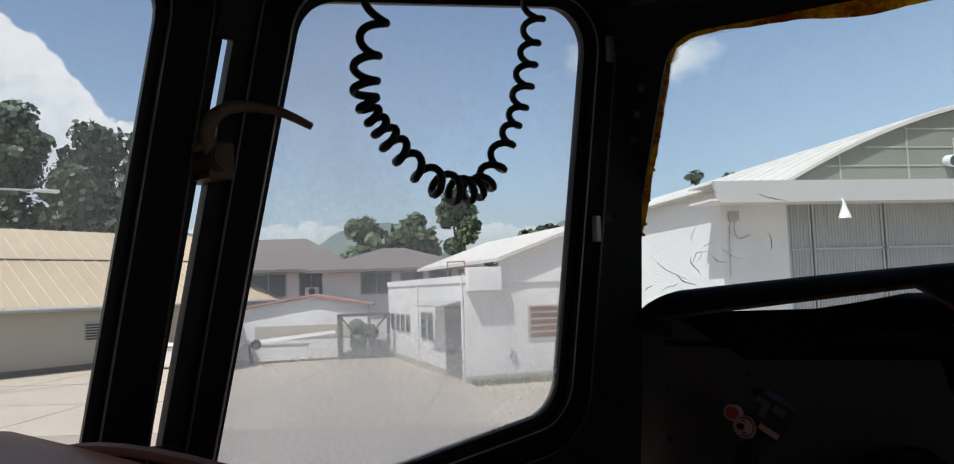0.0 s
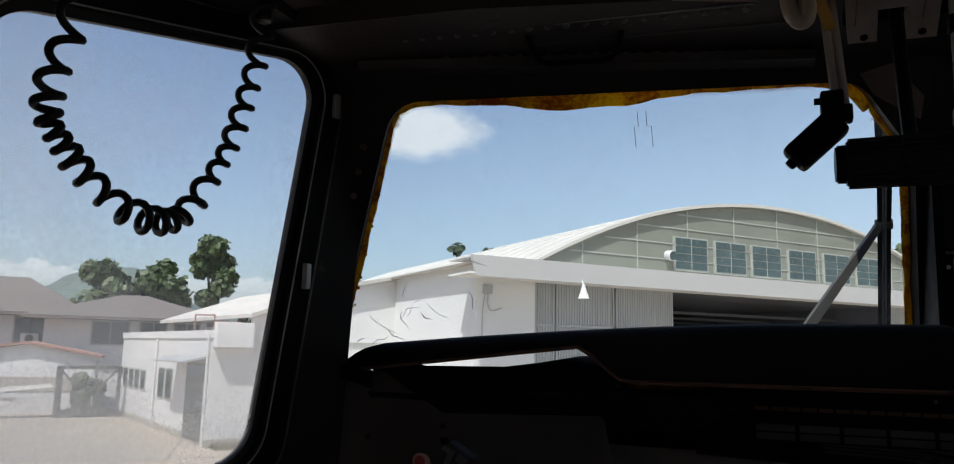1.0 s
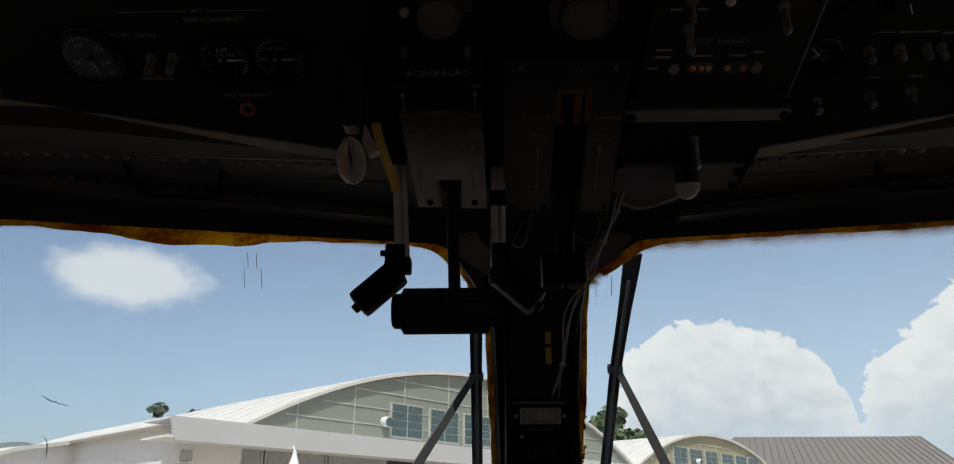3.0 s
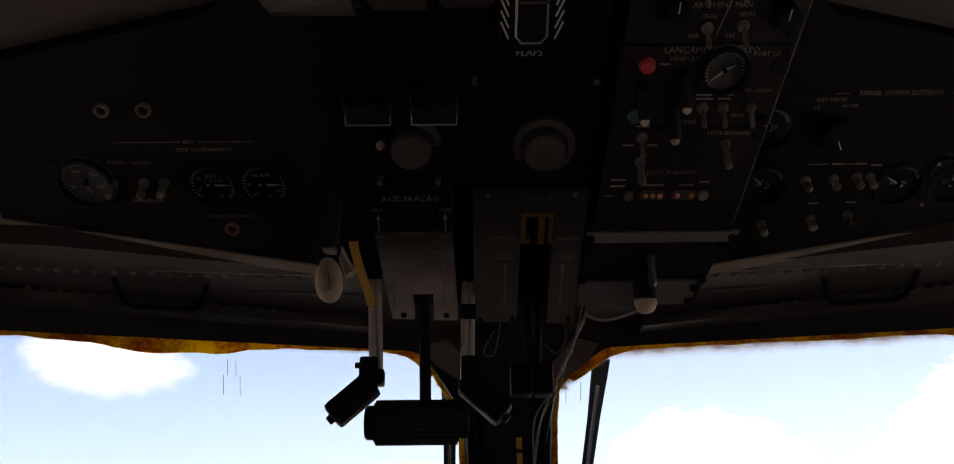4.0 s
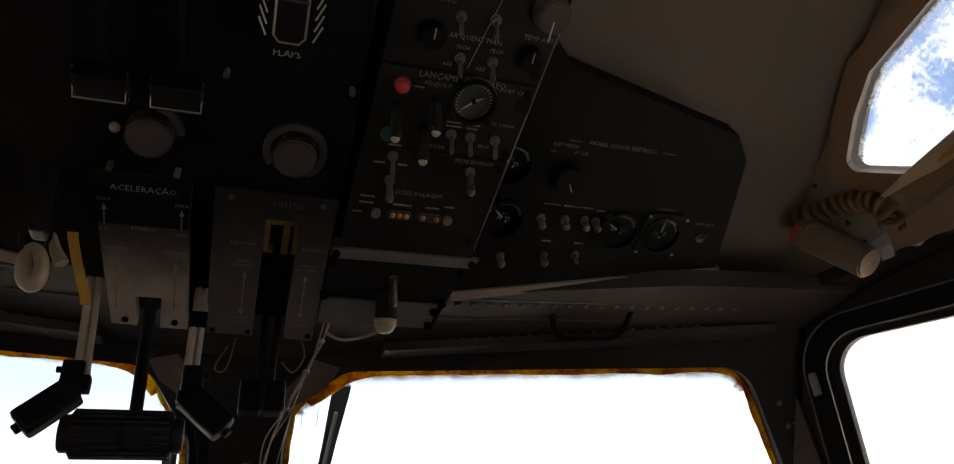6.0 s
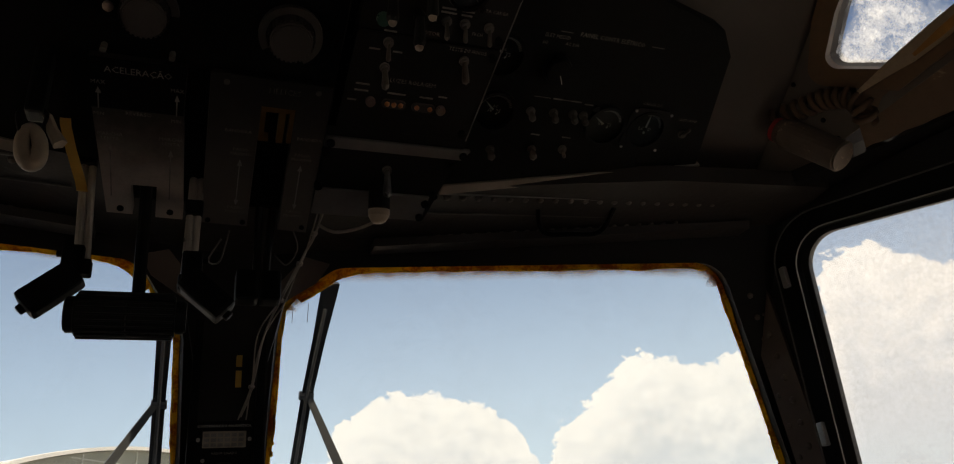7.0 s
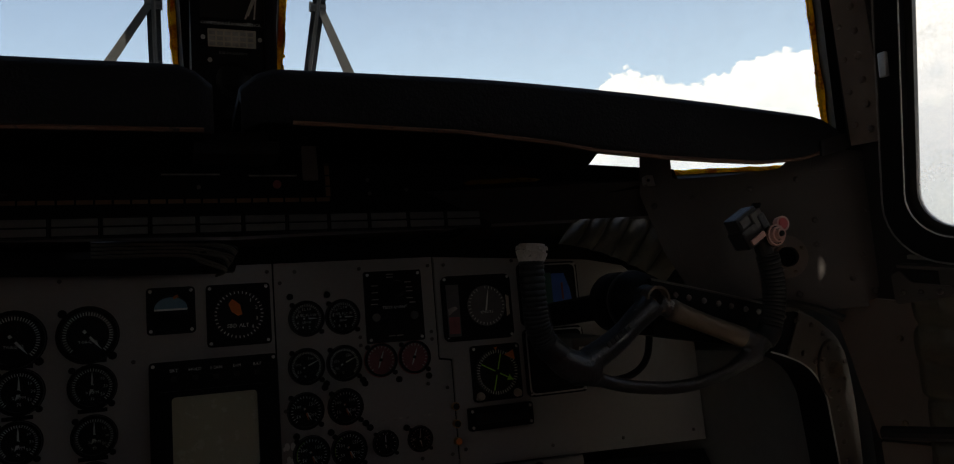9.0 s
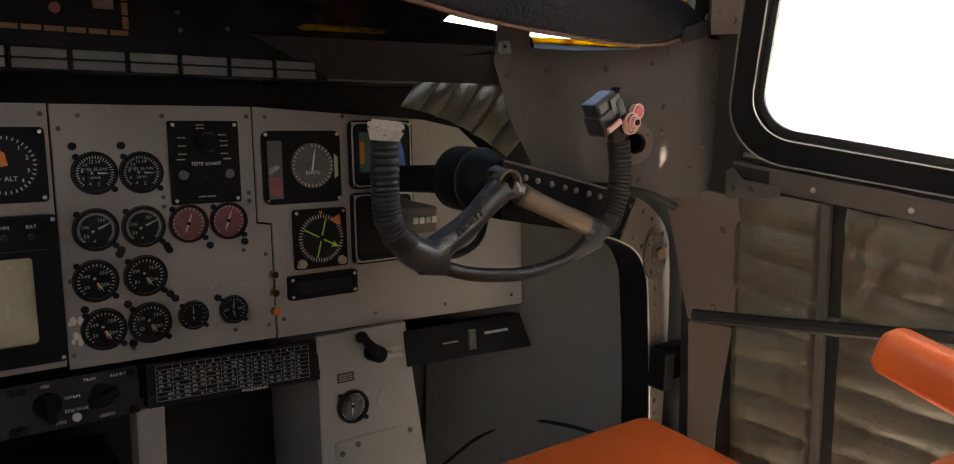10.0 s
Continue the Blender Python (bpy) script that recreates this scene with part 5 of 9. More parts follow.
    part("face", prism_bm([(-0.108, -0.55), (0.135, -0.55), (0.068, 0.0), (-0.105, 0.0)], -0.02, 0.0, bevel=0.002), PANEL, c)
    part("side", prism_bm([(-0.108, -0.55), (-0.100, -0.55), (-0.098, -0.003), (-0.105, -0.003)], -0.22, -0.018), PANEL, c)
    part("access_door", prism_bm(rect(-0.082, -0.30, 0.078, -0.188, 0.004), -0.001, 0.0025, bevel=0.0008), PANEL, c)
    pieces("screw", [cyl_bm((x, z, 0.002), (x, z, 0.0045), 0.005, seg=10) for x, z in ((-0.07, -0.21), (0.066, -0.20), (0.068, -0.285), (-0.04, -0.20))], BULKHEAD, c)
    part("blank_cover", cyl_bm((0.028, -0.134, -0.001), (0.028, -0.134, 0.0018), 0.026, seg=28, bevel=0.0006), PANEL, c)
    part("plaque", join(prism_bm(rect(-0.072, -0.086, -0.040, -0.070, 0.001), 0.0, 0.0016)), BROWN_RED, c)
    part("plaque_bars", join(*[box_bm((-0.069, -0.083 + 0.004 * i, 0.0016), (-0.044, -0.0812 + 0.004 * i, 0.002)) for i in range(3)]), DIM_MARK, c)
    handle = part("handle", join(cyl_bm((-0.004, -0.042, 0), (-0.004, -0.042, 0.035), 0.016, 0.014, 16, 0.002), tube_bm(smooth_path([(-0.004, -0.042, 0.028), (-0.022, -0.024, 0.036), (-0.035, -0.008, 0.030)], 5), 0.0085, 8), ball_bm((-0.036, -0.007, 0.030), 0.011)), BLACK, c, "black turn handle")
    part("keeper", join(tube_bm(smooth_path([(0.028, -0.048, 0.0), (0.032, -0.048, 0.012), (0.050, -0.052, 0.012), (0.050, -0.052, 0.0)], 4), 0.003, 6), box_bm((0.024, -0.060, 0), (0.056, -0.040, 0.002))), ALU, c)
    dial(m2 @ Matrix.Translation((-0.046, -0.131, 0)), 0.0285, "small round black gauge in the grey console", face=DIAL_GREY, hand=((-95, MARK, 0.6),), ticks=20, numbers=(("1", 150, 0.55, 0.24), ("2", 90, 0.55, 0.24), ("3", 40, 0.55, 0.24)))
    p = thing("panel_leg", Matrix.Translation((0.165, 1.69, 2.40)), "grey upright supporting the main panel", "upright", "panel legs")
    part("post", box_bm((-0.02, 0.0, 0.0), (0.02, 0.05, 0.492), 0.003), PANEL, p)
    part("foot", box_bm((-0.03, -0.01, 0.0), (0.03, 0.06, 0.008), 0.002), PANEL, p)
    p2 = copy_thing(p, Matrix.Translation((-0.32, 1.69, 2.40)))
    # black box at the right end
    b = thing("dark_switch_box", m @ Matrix.Translation((0.748, -0.028, 0.0)) @ Matrix.Rotation(radians(-1.5), 4, "Z"), "black switch box with a fuse holder and white strip", "switch box")
    part("case", prism_bm([(-0.145, -0.030), (0.146, -0.034), (0.120, 0.036), (-0.152, 0.036)], -0.03, 0.012, bevel=0.002), BLACK, b)
    part("fuse_holder", box_bm((-0.012, -0.018, 0.011), (0.004, 0.020, 0.018), 0.002), STEEL_DARK, b)
    part("strip", box_bm((0.028, 0.006, 0.0115), (0.085, 0.011, 0.013)), MARK_GREY, b)
    part("lettering_bar", box_bm((-0.07, 0.0, 0.0115), (-0.035, 0.003, 0.0127)), DIM_MARK, b)
    part("bracket", box_bm((-0.10, -0.015, -0.235), (0.10, 0.015, -0.028)), BLACK, b)
    # red-lit unit low on the pedestal
    q = thing("pedestal_radio", Matrix.Translation((0.02, 1.66, 2.40)), "dark pedestal radio with a red button under the panel", "radio")
    part("case", box_bm((-0.11, 0, 0), (0.11, 0.22, 0.39), 0.004), BLACK, q)
    part("button", cyl_bm((0.06, 0.001, 0.37), (0.06, -0.008, 0.37), 0.006, seg=12), DIAL_RED, q)
    part("rail", box_bm((0.112, 0.02, 0.30), (0.116, 0.2, 0.305)), ALU, q)


make_lower_panels()


# ---------------------------------------------------------------- control wheel and column
def make_yoke():
    y0 = 1.335
    w = thing("control_wheel", Matrix.Translation((0, 0, 0)), "worn black control wheel with ribbed rubber grips", "control wheel")

    def P(x, z, d=0.0):
        return Vector((x, y0 + d, z))

    left = smooth_path([P(0.3445, 3.306, -0.018), P(0.3455, 3.257, -0.018), P(0.3485, 3.222, -0.018), P(0.359, 3.198, -0.016)], 8)
    right = smooth_path([P(0.732, 3.190, -0.010), P(0.741, 3.225, -0.012), P(0.7415, 3.262, -0.013), P(0.735, 3.300, -0.012)], 8)
    for pts, ribs in ((left, 19), (right, 19)):
        length = len(pts) - 1
        fine = [pts[min(length - 1, int(k))].lerp(pts[min(length, int(k) + 1)], k - int(k)) for k in [length * q / 266 for q in range(267)]]
        part("grip", tube_bm(fine, lambda t, ribs=ribs: 0.0150 + 0.0020 * abs(math.sin(t * ribs * math.pi)) ** 0.6, 16), RUBBER, w, "ribbed black rubber grip", smooth=True)
    part("grip_collar", tube_bm(smooth_path([P(0.3585, 3.199, -0.016), P(0.366, 3.190, -0.014), P(0.380, 3.179, -0.012)], 5), lambda t: 0.0172 + 0.0012 * t, 16), RUBBER, w, smooth=True)
    part("grip_collar", tube_bm(smooth_path([P(0.7325, 3.193, -0.010), P(0.728, 3.182, -0.008), P(0.720, 3.174, -0.006)], 5), lambda t: 0.0172 + 0.0012 * t, 16), RUBBER, w, smooth=True)
    # cast frame: spokes, knuckles and lower bar run into one another
    hub = Vector((0.5535, y0 + 0.026, 3.2430))
    lower = smooth_path([P(0.408, 3.158, -0.006), P(0.4456, 3.1414, -0.002), P(0.4982, 3.1266), P(0.5772, 3.1192), P(0.6517, 3.1305), P(0.708, 3.158, -0.003)], 8)
    lsp = smooth_path([hub + Vector((-0.006, -0.004, -0.008)), P(0.517, 3.217, 0.014), P(0.4747, 3.190, 0.005), P(0.412, 3.163, -0.008)], 6)
    rsp = smooth_path([hub + Vector((0.006, -0.004, -0.006)), P(0.59, 3.221, 0.014), P(0.64, 3.199, 0.006), P(0.702, 3.173, -0.004)], 6)
    ring_in = [(math.cos(a), math.sin(a)) for a in (2 * math.pi * i / 40 for i in range(40))]
    cast = join(tube_bm(lower, lambda t: 0.0098 + 0.012 * max(0, 1 - t * 5) + 0.008 * max(0, 1 - (1 - t) * 6), 14),
                tube_bm(lsp, lambda t: 0.0165 + 0.003 * abs(2 * t - 1), 16),
                tube_bm(smooth_path([P(0.372, 3.184, -0.013), P(0.390, 3.170, -0.011), P(0.414, 3.160, -0.008), P(0.436, 3.152, -0.004)], 6), lambda t: 0.0170 + 0.004 * math.sin(math.pi * t), 16),
                tube_bm(smooth_path([P(0.690, 3.160, -0.003), P(0.708, 3.164, -0.004), P(0.724, 3.178, -0.007)], 6), lambda t: 0.0135 + 0.003 * t, 16),
                tube_bm(rsp, lambda t: 0.0150 - 0.002 * math.sin(t * math.pi), 16),
                cyl_bm(hub + Vector((0, 0.030, 0)), hub + Vector((0, -0.002, 0)), 0.026, 0.0185, 40))
    body = part("cast_frame", cast, WHEEL, w, "chipped black cast frame", smooth=True)
    fuse = body.modifiers.new("fuse", "REMESH")
    fuse.mode, fuse.voxel_size, fuse.use_smooth_shade = "VOXEL", 0.0028, True
    soft = body.modifiers.new("soften", "SMOOTH")
    soft.factor, soft.iterations = 0.5, 7
    part("bare_spoke", tube_bm([p for k, p in enumerate(rsp) if k > 3], lambda t: 0.0162 - 0.0022 * math.sin(t * math.pi) - 0.006 * max(0.0, t - 0.85) / 0.15, 16), BARE, w, "spoke worn to bare brown metal", smooth=True)
    hub_at = axes(hub, (1, 0, 0), (0, 0, 1), (0, -1, 0))
    part("hub_ring", moved(ring_bm([(0.0195 * x, 0.0195 * y) for x, y in ring_in], [(0.0160 * x, 0.0160 * y) for x, y in ring_in], flat, 0.020, -0.002), hub_at), BARE, w, "worn bare hub ring")
    part("hub_floor", moved(cyl_bm((0, 0, -0.002), (0, 0, 0.0042), 0.0162, seg=24), hub_at), DIAL, w)
    part("hub_nut", moved(join(cyl_bm((-0.006, -0.004, 0.003), (-0.006, -0.004, 0.012), 0.0066, seg=6), cyl_bm((-0.006, -0.004, 0.010), (-0.006, -0.004, 0.015), 0.0038, seg=12)), hub_at), BRASS, w)
    pieces("raised_letter_bar", [moved(box_bm((-0.0026, -0.0042, -0.001), (0.0026, 0.0042, 0.0014), 0.0006), axes(lsp[0].lerp(lsp[-1], 0.40 + 0.050 * i) + Vector((0.0, -0.0172, 0.004)), (0.86, 0, 0.50), (-0.50, 0, 0.86), (0, -1, 0))) for i in range(7)], WHEEL, w)
    # cap of the left grip and the switch head of the right one
    cap = join(cyl_bm(P(0.344, 3.303, -0.018), P(0.346, 3.316, -0.018), 0.016, 0.021, 16), cyl_bm(P(0.346, 3.316, -0.018), P(0.347, 3.327, -0.018), 0.022, 0.020, 16, 0.003))
    part("grip_cap", cap, CAP, w, "chipped pale grip cap")
    tilt = Matrix.Translation((0.702, y0 - 0.012, 3.338)) @ Matrix.Rotation(radians(-30), 4, "Y")
    head = part("switch_head", join(moved(box_bm((-0.025, -0.016, -0.024), (0.016, 0.018, 0.006), 0.004), tilt), moved(box_bm((-0.022, -0.013, 0.004), (0.022, 0.016, 0.026), 0.004), tilt), moved(box_bm((0.012, -0.018, -0.016), (0.026, 0.014, 0.012), 0.003), tilt),
                                    cyl_bm((0.733, y0 - 0.012, 3.295), (0.722, y0 - 0.013, 3.322), 0.0125)), WHEEL, w)
    part("cover_plate", moved(join(box_bm((0.004, -0.0165, -0.004), (0.024, -0.0135, 0.020), 0.001), box_bm((-0.018, -0.0150, 0.009), (0.0, -0.0130, 0.021), 0.001)), tilt), IRON, head)
    part("button", moved(cyl_bm((0, 0, 0), (0, 0, 0.010), 0.007, seg=12, bevel=0.001), axes((0.716, y0 - 0.016, 3.366), (1, 0, 0), (0, 1, 0), (0.4, 0, 1))), BLACK, head)
    tt = axes((0.728, y0 - 0.038, 3.325), (1, 0, 0), (0, 0, 1), (0.35, -1, 0.2))
    part("trim_button", moved(join(*[ring_bm([(r * math.cos(a), r * math.sin(a)) for a in (2 * math.pi * i / 20 for i in range(20))], [((r - 0.0022) * math.cos(a), (r - 0.0022) * math.sin(a)) for a in (2 * math.pi * i / 20 for i in range(20))], flat, 0.004 + 0.004 * k, 0) for k, r in enumerate((0.0155, 0.0115, 0.0075))]), tt), PINK, head, "ringed trim button")
    part("trim_core", moved(join(cyl_bm((0, 0, -0.004), (0, 0, 0.003), 0.0155, seg=20), cyl_bm((0, 0, 0), (0, 0, 0.013), 0.004, seg=10)), tt), BLACK, head)
    part("red_button", moved(join(cyl_bm((0, 0, 0), (0, 0, 0.008), 0.0085, seg=16, bevel=0.001)), axes((0.745, y0 - 0.030, 3.341), (1, 0, 0), (0, 0, 1), (0.4, -1, 0.2))), RED, head)
    part("red_button_ring", moved(ring_bm([(0.0115 * math.cos(a), 0.0115 * math.sin(a)) for a in (2 * math.pi * i / 20 for i in range(20))], [(0.0088 * math.cos(a), 0.0088 * math.sin(a)) for a in (2 * math.pi * i / 20 for i in range(20))], flat, 0.007, 0), axes((0.745, y0 - 0.030, 3.341), (1, 0, 0), (0, 0, 1), (0.4, -1, 0.2))), PINK, head)
    part("slide_switch", moved(box_bm((-0.014, -0.004, 0), (0.014, 0.004, 0.004), 0.001), axes((0.698, y0 - 0.036, 3.322), (0.85, 0, 0.5), (-0.5, 0, 0.85), (0, -1, 0))), PINK, head)

    # column: hub drum, arm over to the side, and the upright by the wall
    c = thing("control_column", Matrix.Identity(4), "black riveted control column arching over to the side wall", "control column")
    turn = [(math.cos(a), math.sin(a)) for a in (2 * math.pi * i / 56 for i in range(56))]
    bell = [[(0.5535 + 0.001 * k + r * x, y0 + d, 3.243 - 0.0006 * k + r * z) for x, z in turn] for k, (d, r) in enumerate(((0.040, 0.022), (0.046, 0.030), (0.056, 0.038), (0.070, 0.0440), (0.078, 0.0455), (0.0795, 0.0440), (0.0815, 0.0440), (0.083, 0.0465), (0.140, 0.0470), (0.144, 0.0440)))]
    part("drum", loft_bm(bell), BLACK, c, smooth=True)
    part("drum_band", tube_bm([(0.5575 + 0.0455 * x, y0 + 0.0805, 3.2405 + 0.0455 * z) for x, z in turn], 0.0011, 5, closed=True), IRON, c)
    part("shaft", cyl_bm((0.565, 1.47, 3.236), (0.565, 1.70, 3.215), 0.022), BLACK, c)
    outer = smooth_path([(0.56, 3.272, 0), (0.66, 3.249, 0), (0.769, 3.2226, 0), (0.822, 3.2096, 0), (0.875, 3.182, 0), (0.913, 3.137, 0), (0.930, 3.03, 0), (0.935, 2.81, 0), (0.945, 2.40, 0)], 6)
    inner = smooth_path([(0.56, 3.19, 0), (0.64, 3.175, 0), (0.72, 3.160, 0), (0.788, 3.1425, 0), (0.8368, 3.1194, 0), (0.8644, 3.083, 0), (0.8768, 3.0278, 0), (0.900, 2.81, 0), (0.915, 2.40, 0)], 6)
    secs = [[(o.x, y0 + 0.035, o.y), (i.x, y0 + 0.035, i.y), (i.x, y0 + 0.095, i.y), (o.x, y0 + 0.095, o.y)] for o, i in zip(outer, inner)]
    part("arm", loft_bm(secs), BLACK, c)
    face = [[(o.x - 0.001, y0 + 0.031, o.y), (i.x + 0.001, y0 + 0.031, i.y), (i.x + 0.001, y0 + 0.034, i.y), (o.x - 0.001, y0 + 0.034, o.y)] for o, i in zip(outer[19:], inner[19:])]
    part("face_strip", loft_bm(face), COLUMN_BROWN, c, "worn brown face of the upright")
    part("edge_bead", tube_bm([(o.x, y0 + 0.033, o.y) for o in outer], 0.0018, 6), IRON, c)
    part("inner_edge_bead", tube_bm([(i.x, y0 + 0.032, i.y) for i in inner[16:]], 0.0016, 6), ALU, c, "bright worn edge")

    def along(pts, gap):
        keep, last = [], None
        for p in smooth_path(pts, 4):
            if last is None or (p - last).length > gap:
                keep.append(p)
                last = p
        return keep
    for a, b, share, gap in ((3, 20, 0.20, 0.0235), (19, 30, 0.16, 0.026), (19, 30, 0.80, 0.026), (33, 48, 0.66, 0.0235)):
        pts = [(o.x * (1 - share) + i.x * share, y0 + (0.031 if a > 18 else 0.035), o.y * (1 - share) + i.y * share) for o, i in zip(outer[a:b], inner[a:b])]
        part("rivet_row", rivets_bm(along(pts, gap), 0.0050, (0, -1, 0)), COLUMN_BROWN if a > 18 else RIVET, c)
    at = axes((0.885, y0 + 0.030, 3.112), (1, 0, 0), (0, 0, 1), (0, -1, 0))
    plate = part("bolt_plate", moved(prism_bm([(0.030 * math.cos(a), 0.047 * math.sin(a)) for a in (2 * math.pi * i / 28 for i in range(28))], -0.002, 0.004, bevel=0.001), at), COLUMN_BROWN, c, "oval bolted cover plate")
    part("bolt", moved(join(cyl_bm((0, 0, 0.003), (0, 0, 0.014), 0.011, seg=6, bevel=0.001), cyl_bm((0, 0, 0.003), (0, 0, 0.006), 0.014, seg=18)), at), BARE, plate)
    part("rivet_row", moved(rivets_bm([(0.024 * math.cos(a), 0.036 * math.sin(a), 0.004) for a in (2 * math.pi * i / 8 + 0.3 for i in range(8))], 0.0045, (0, 0, 1)), at), COLUMN_BROWN, plate)
    part("latch", join(box_bm((0.900, y0 + 0.006, 2.890), (0.962, y0 + 0.034, 2.950), 0.004), box_bm((0.886, y0 - 0.006, 2.880), (0.910, y0 + 0.030, 2.945), 0.004), tube_bm(smooth_path([(0.955, y0 + 0.008, 2.945), (0.962, y0 - 0.01, 2.945), (0.962, y0 - 0.01, 2.92), (0.955, y0 + 0.008, 2.92)], 4), 0.003, 6)), BLACK, c)
    # cable under the drum
    h = thing("column_cable", Matrix.Identity(4), "black cable looped under the control column", "cable")
    part("cable", tube_bm(smooth_path([(0.50, 1.60, 3.235), (0.50, 1.56, 3.16), (0.545, 1.53, 3.118), (0.60, 1.52, 3.112), (0.65, 1.53, 3.14), (0.68, 1.56, 3.21)], 8), 0.006, 8), RUBBER, h)
    k = thing("plug_connector", Matrix.Translation((0.578, 1.600, 3.155)), "square electrical connector behind the control wheel", "connector")
    part("housing", box_bm((-0.030, 0, -0.022), (0.030, 0.12, 0.022), 0.004), IRON, k)
    pieces("terminal", [box_bm((-0.018 + 0.012 * i, -0.003, -0.005), (-0.009 + 0.012 * i, 0.001, 0.006)) for i in range(4)], MARK, k)


make_yoke()
for ob in [o for o in bpy.data.objects if o.parent is None and o.name in ("control_wheel", "control_column")]:
    copy_thing(ob, Matrix.Scale(-1, 4, (1, 0, 0)))


# ---------------------------------------------------------------- starboard forward corner
def make_corner():
    mp = thing("port_side_panel", Matrix.Identity(4), "brown-grey riveted side panel beside the glareshield", "side panel")
    part("sheet", moved(prism_bm(rounded_loop([(-0.165, -0.125), (0.30, -0.115), (0.26, 0.070), (0.0, 0.070), (-0.10, 0.135), (-0.165, 0.14)], 0.01), -0.004, 0.0), axes((-0.77, 1.425, 3.33), (1, 0.42, 0), (0, 0.02, 1), (0.42, -1, 0.02))), BULKHEAD, mp)
    part("rivet_row", moved(rivets_bm([(-0.12, 0.1, 0), (-0.12, 0.03, 0), (-0.12, -0.05, 0), (0.0, 0.05, 0)], 0.005, (0, 0, 1)), axes((-0.77, 1.425, 3.33), (1, 0.42, 0), (0, 0.02, 1), (0.42, -1, 0.02))), FRAME, mp)
    b = thing("forward_side_panel", Matrix.Identity(4), "brown-grey riveted side panel with a round air outlet", "side panel")
    at = axes((0.77, 1.3866, 3.33), (1, -0.70, 0), (0, 0, 1), (-0.70, -1, 0))
    part("sheet", moved(prism_bm(rounded_loop([(-0.100, -0.125), (0.184, -0.118), (0.192, 0.118), (0.145, 0.124), (0.07, 0.124), (0.045, 0.104), (-0.02, 0.101), (-0.05, 0.100), (-0.118, 0.102), (-0.120, 0.146), (-0.168, 0.146), (-0.172, 0.08), (-0.140, -0.015), (-0.110, -0.07)], 0.006), -0.004, 0.0, bevel=0.001), at), BULKHEAD, b)
    part("pressing", moved(prism_bm(rounded_loop([(-0.116, -0.046), (-0.036, -0.056), (-0.062, 0.028), (-0.126, 0.019)], 0.018), -0.001, 0.006, bevel=0.005), at), BULKHEAD, b)
    pieces("rivet", [moved(rivets_bm([(x, z, 0)], 0.0052, (0, 0, 1)), at) for x, z in ((0.0907, -0.019), (0.1558, -0.039), (0.1385, -0.074), (0.0918, 0.019), (0.1676, 0.108), (-0.150, 0.06), (-0.09, 0.07), (0.0, 0.075), (0.07, 0.085), (0.168, 0.03), (0.168, -0.095), (0.06, -0.095))], BULKHEAD, b)
    ring = [(math.cos(a), math.sin(a)) for a in (2 * math.pi * i / 28 for i in range(28))]
    vent = at @ Matrix.Translation((0.0440, -0.0360, 0.0))
    o = part("air_outlet", moved(join(ring_bm([(0.033 * x, 0.034 * y) for x, y in ring], [(0.020 * x, 0.020 * y) for x, y in ring], flat, 0.005, 0.0), ring_bm([(0.0205 * x, 0.0205 * y) for x, y in ring], [(0.0155 * x, 0.0155 * y) for x, y in ring], flat, 0.026, 0.002)), vent), BROWN_PLATE, b, "round brown-metal air outlet")
    part("dark_bore", moved(cyl_bm((0, 0, -0.001), (0, 0, 0.004), 0.016, seg=24), vent), DIAL, o)
    pieces("rivet", [moved(rivets_bm([(0.027 * math.cos(a), 0.027 * math.sin(a), 0.005)], 0.003, (0, 0, 1)), vent) for a in (0.5, 2.0, 3.6, 5.2)], BARE, o)
    part("gusset", moved(prism_bm(rounded_loop([(0.090, 0.095), (0.146, 0.095), (0.144, 0.128), (0.098, 0.138)], 0.006), 0.0, 0.003), at), BULKHEAD, b)
    part("stringer", moved(tube_bm(smooth_path([(-0.10, -0.108, -0.002), (0.0, -0.104, 0.004), (0.07, -0.114, 0.006), (0.12, -0.135, 0.0)], 5), 0.006, 8), at), FRAME, b)
    # quilted cushion tucked above the panel
    q = thing("quilted_insulation", Matrix.Identity(4), "olive quilted insulation blanket stuffed behind the panel", "insulation", "quilted blankets")
    secs = []
    for i in range(73):
        u = i / 72
        puff = abs(math.sin(u * 6 * math.pi)) ** 0.5
        top = Vector((0.525 + 0.225 * u - 0.035 * u * u, 3.372 + 0.11 * u - 0.165 * u * u))
        low = Vector((0.525 + 0.165 * u, 3.336 - 0.025 * u - 0.05 * u * u))
        line = []
        for v in (0, 0.1, 0.25, 0.4, 0.55, 0.7, 0.85, 0.95, 1.0):
            p = top.lerp(low, v)
            line.append((-0.03 + 1.05 * (p.x - 0.03 * v + 0.03), 1.58 - 0.05 * u - 0.022 * puff * math.sin(math.pi * (0.1 + 0.8 * v)) + 0.004 * noise.noise(Vector((u * 14, v * 5, 0))), 3.268 + 1.05 * (p.y - 3.268)))
        secs.append(line)
    part("binding", tube_bm([Vector(l[0]) for l in secs], 0.0035, 6), BULKHEAD, q, "dark sewn binding tape")
    part("blanket", loft_bm(secs, False, False), QUILT, q, smooth=True)
    # shaped grey-green skin beyond the legs
    s = thing("footwell_skin", Matrix.Identity(4), "smooth grey-green footwell skin with riveted seams", "footwell lining")
    secs = []
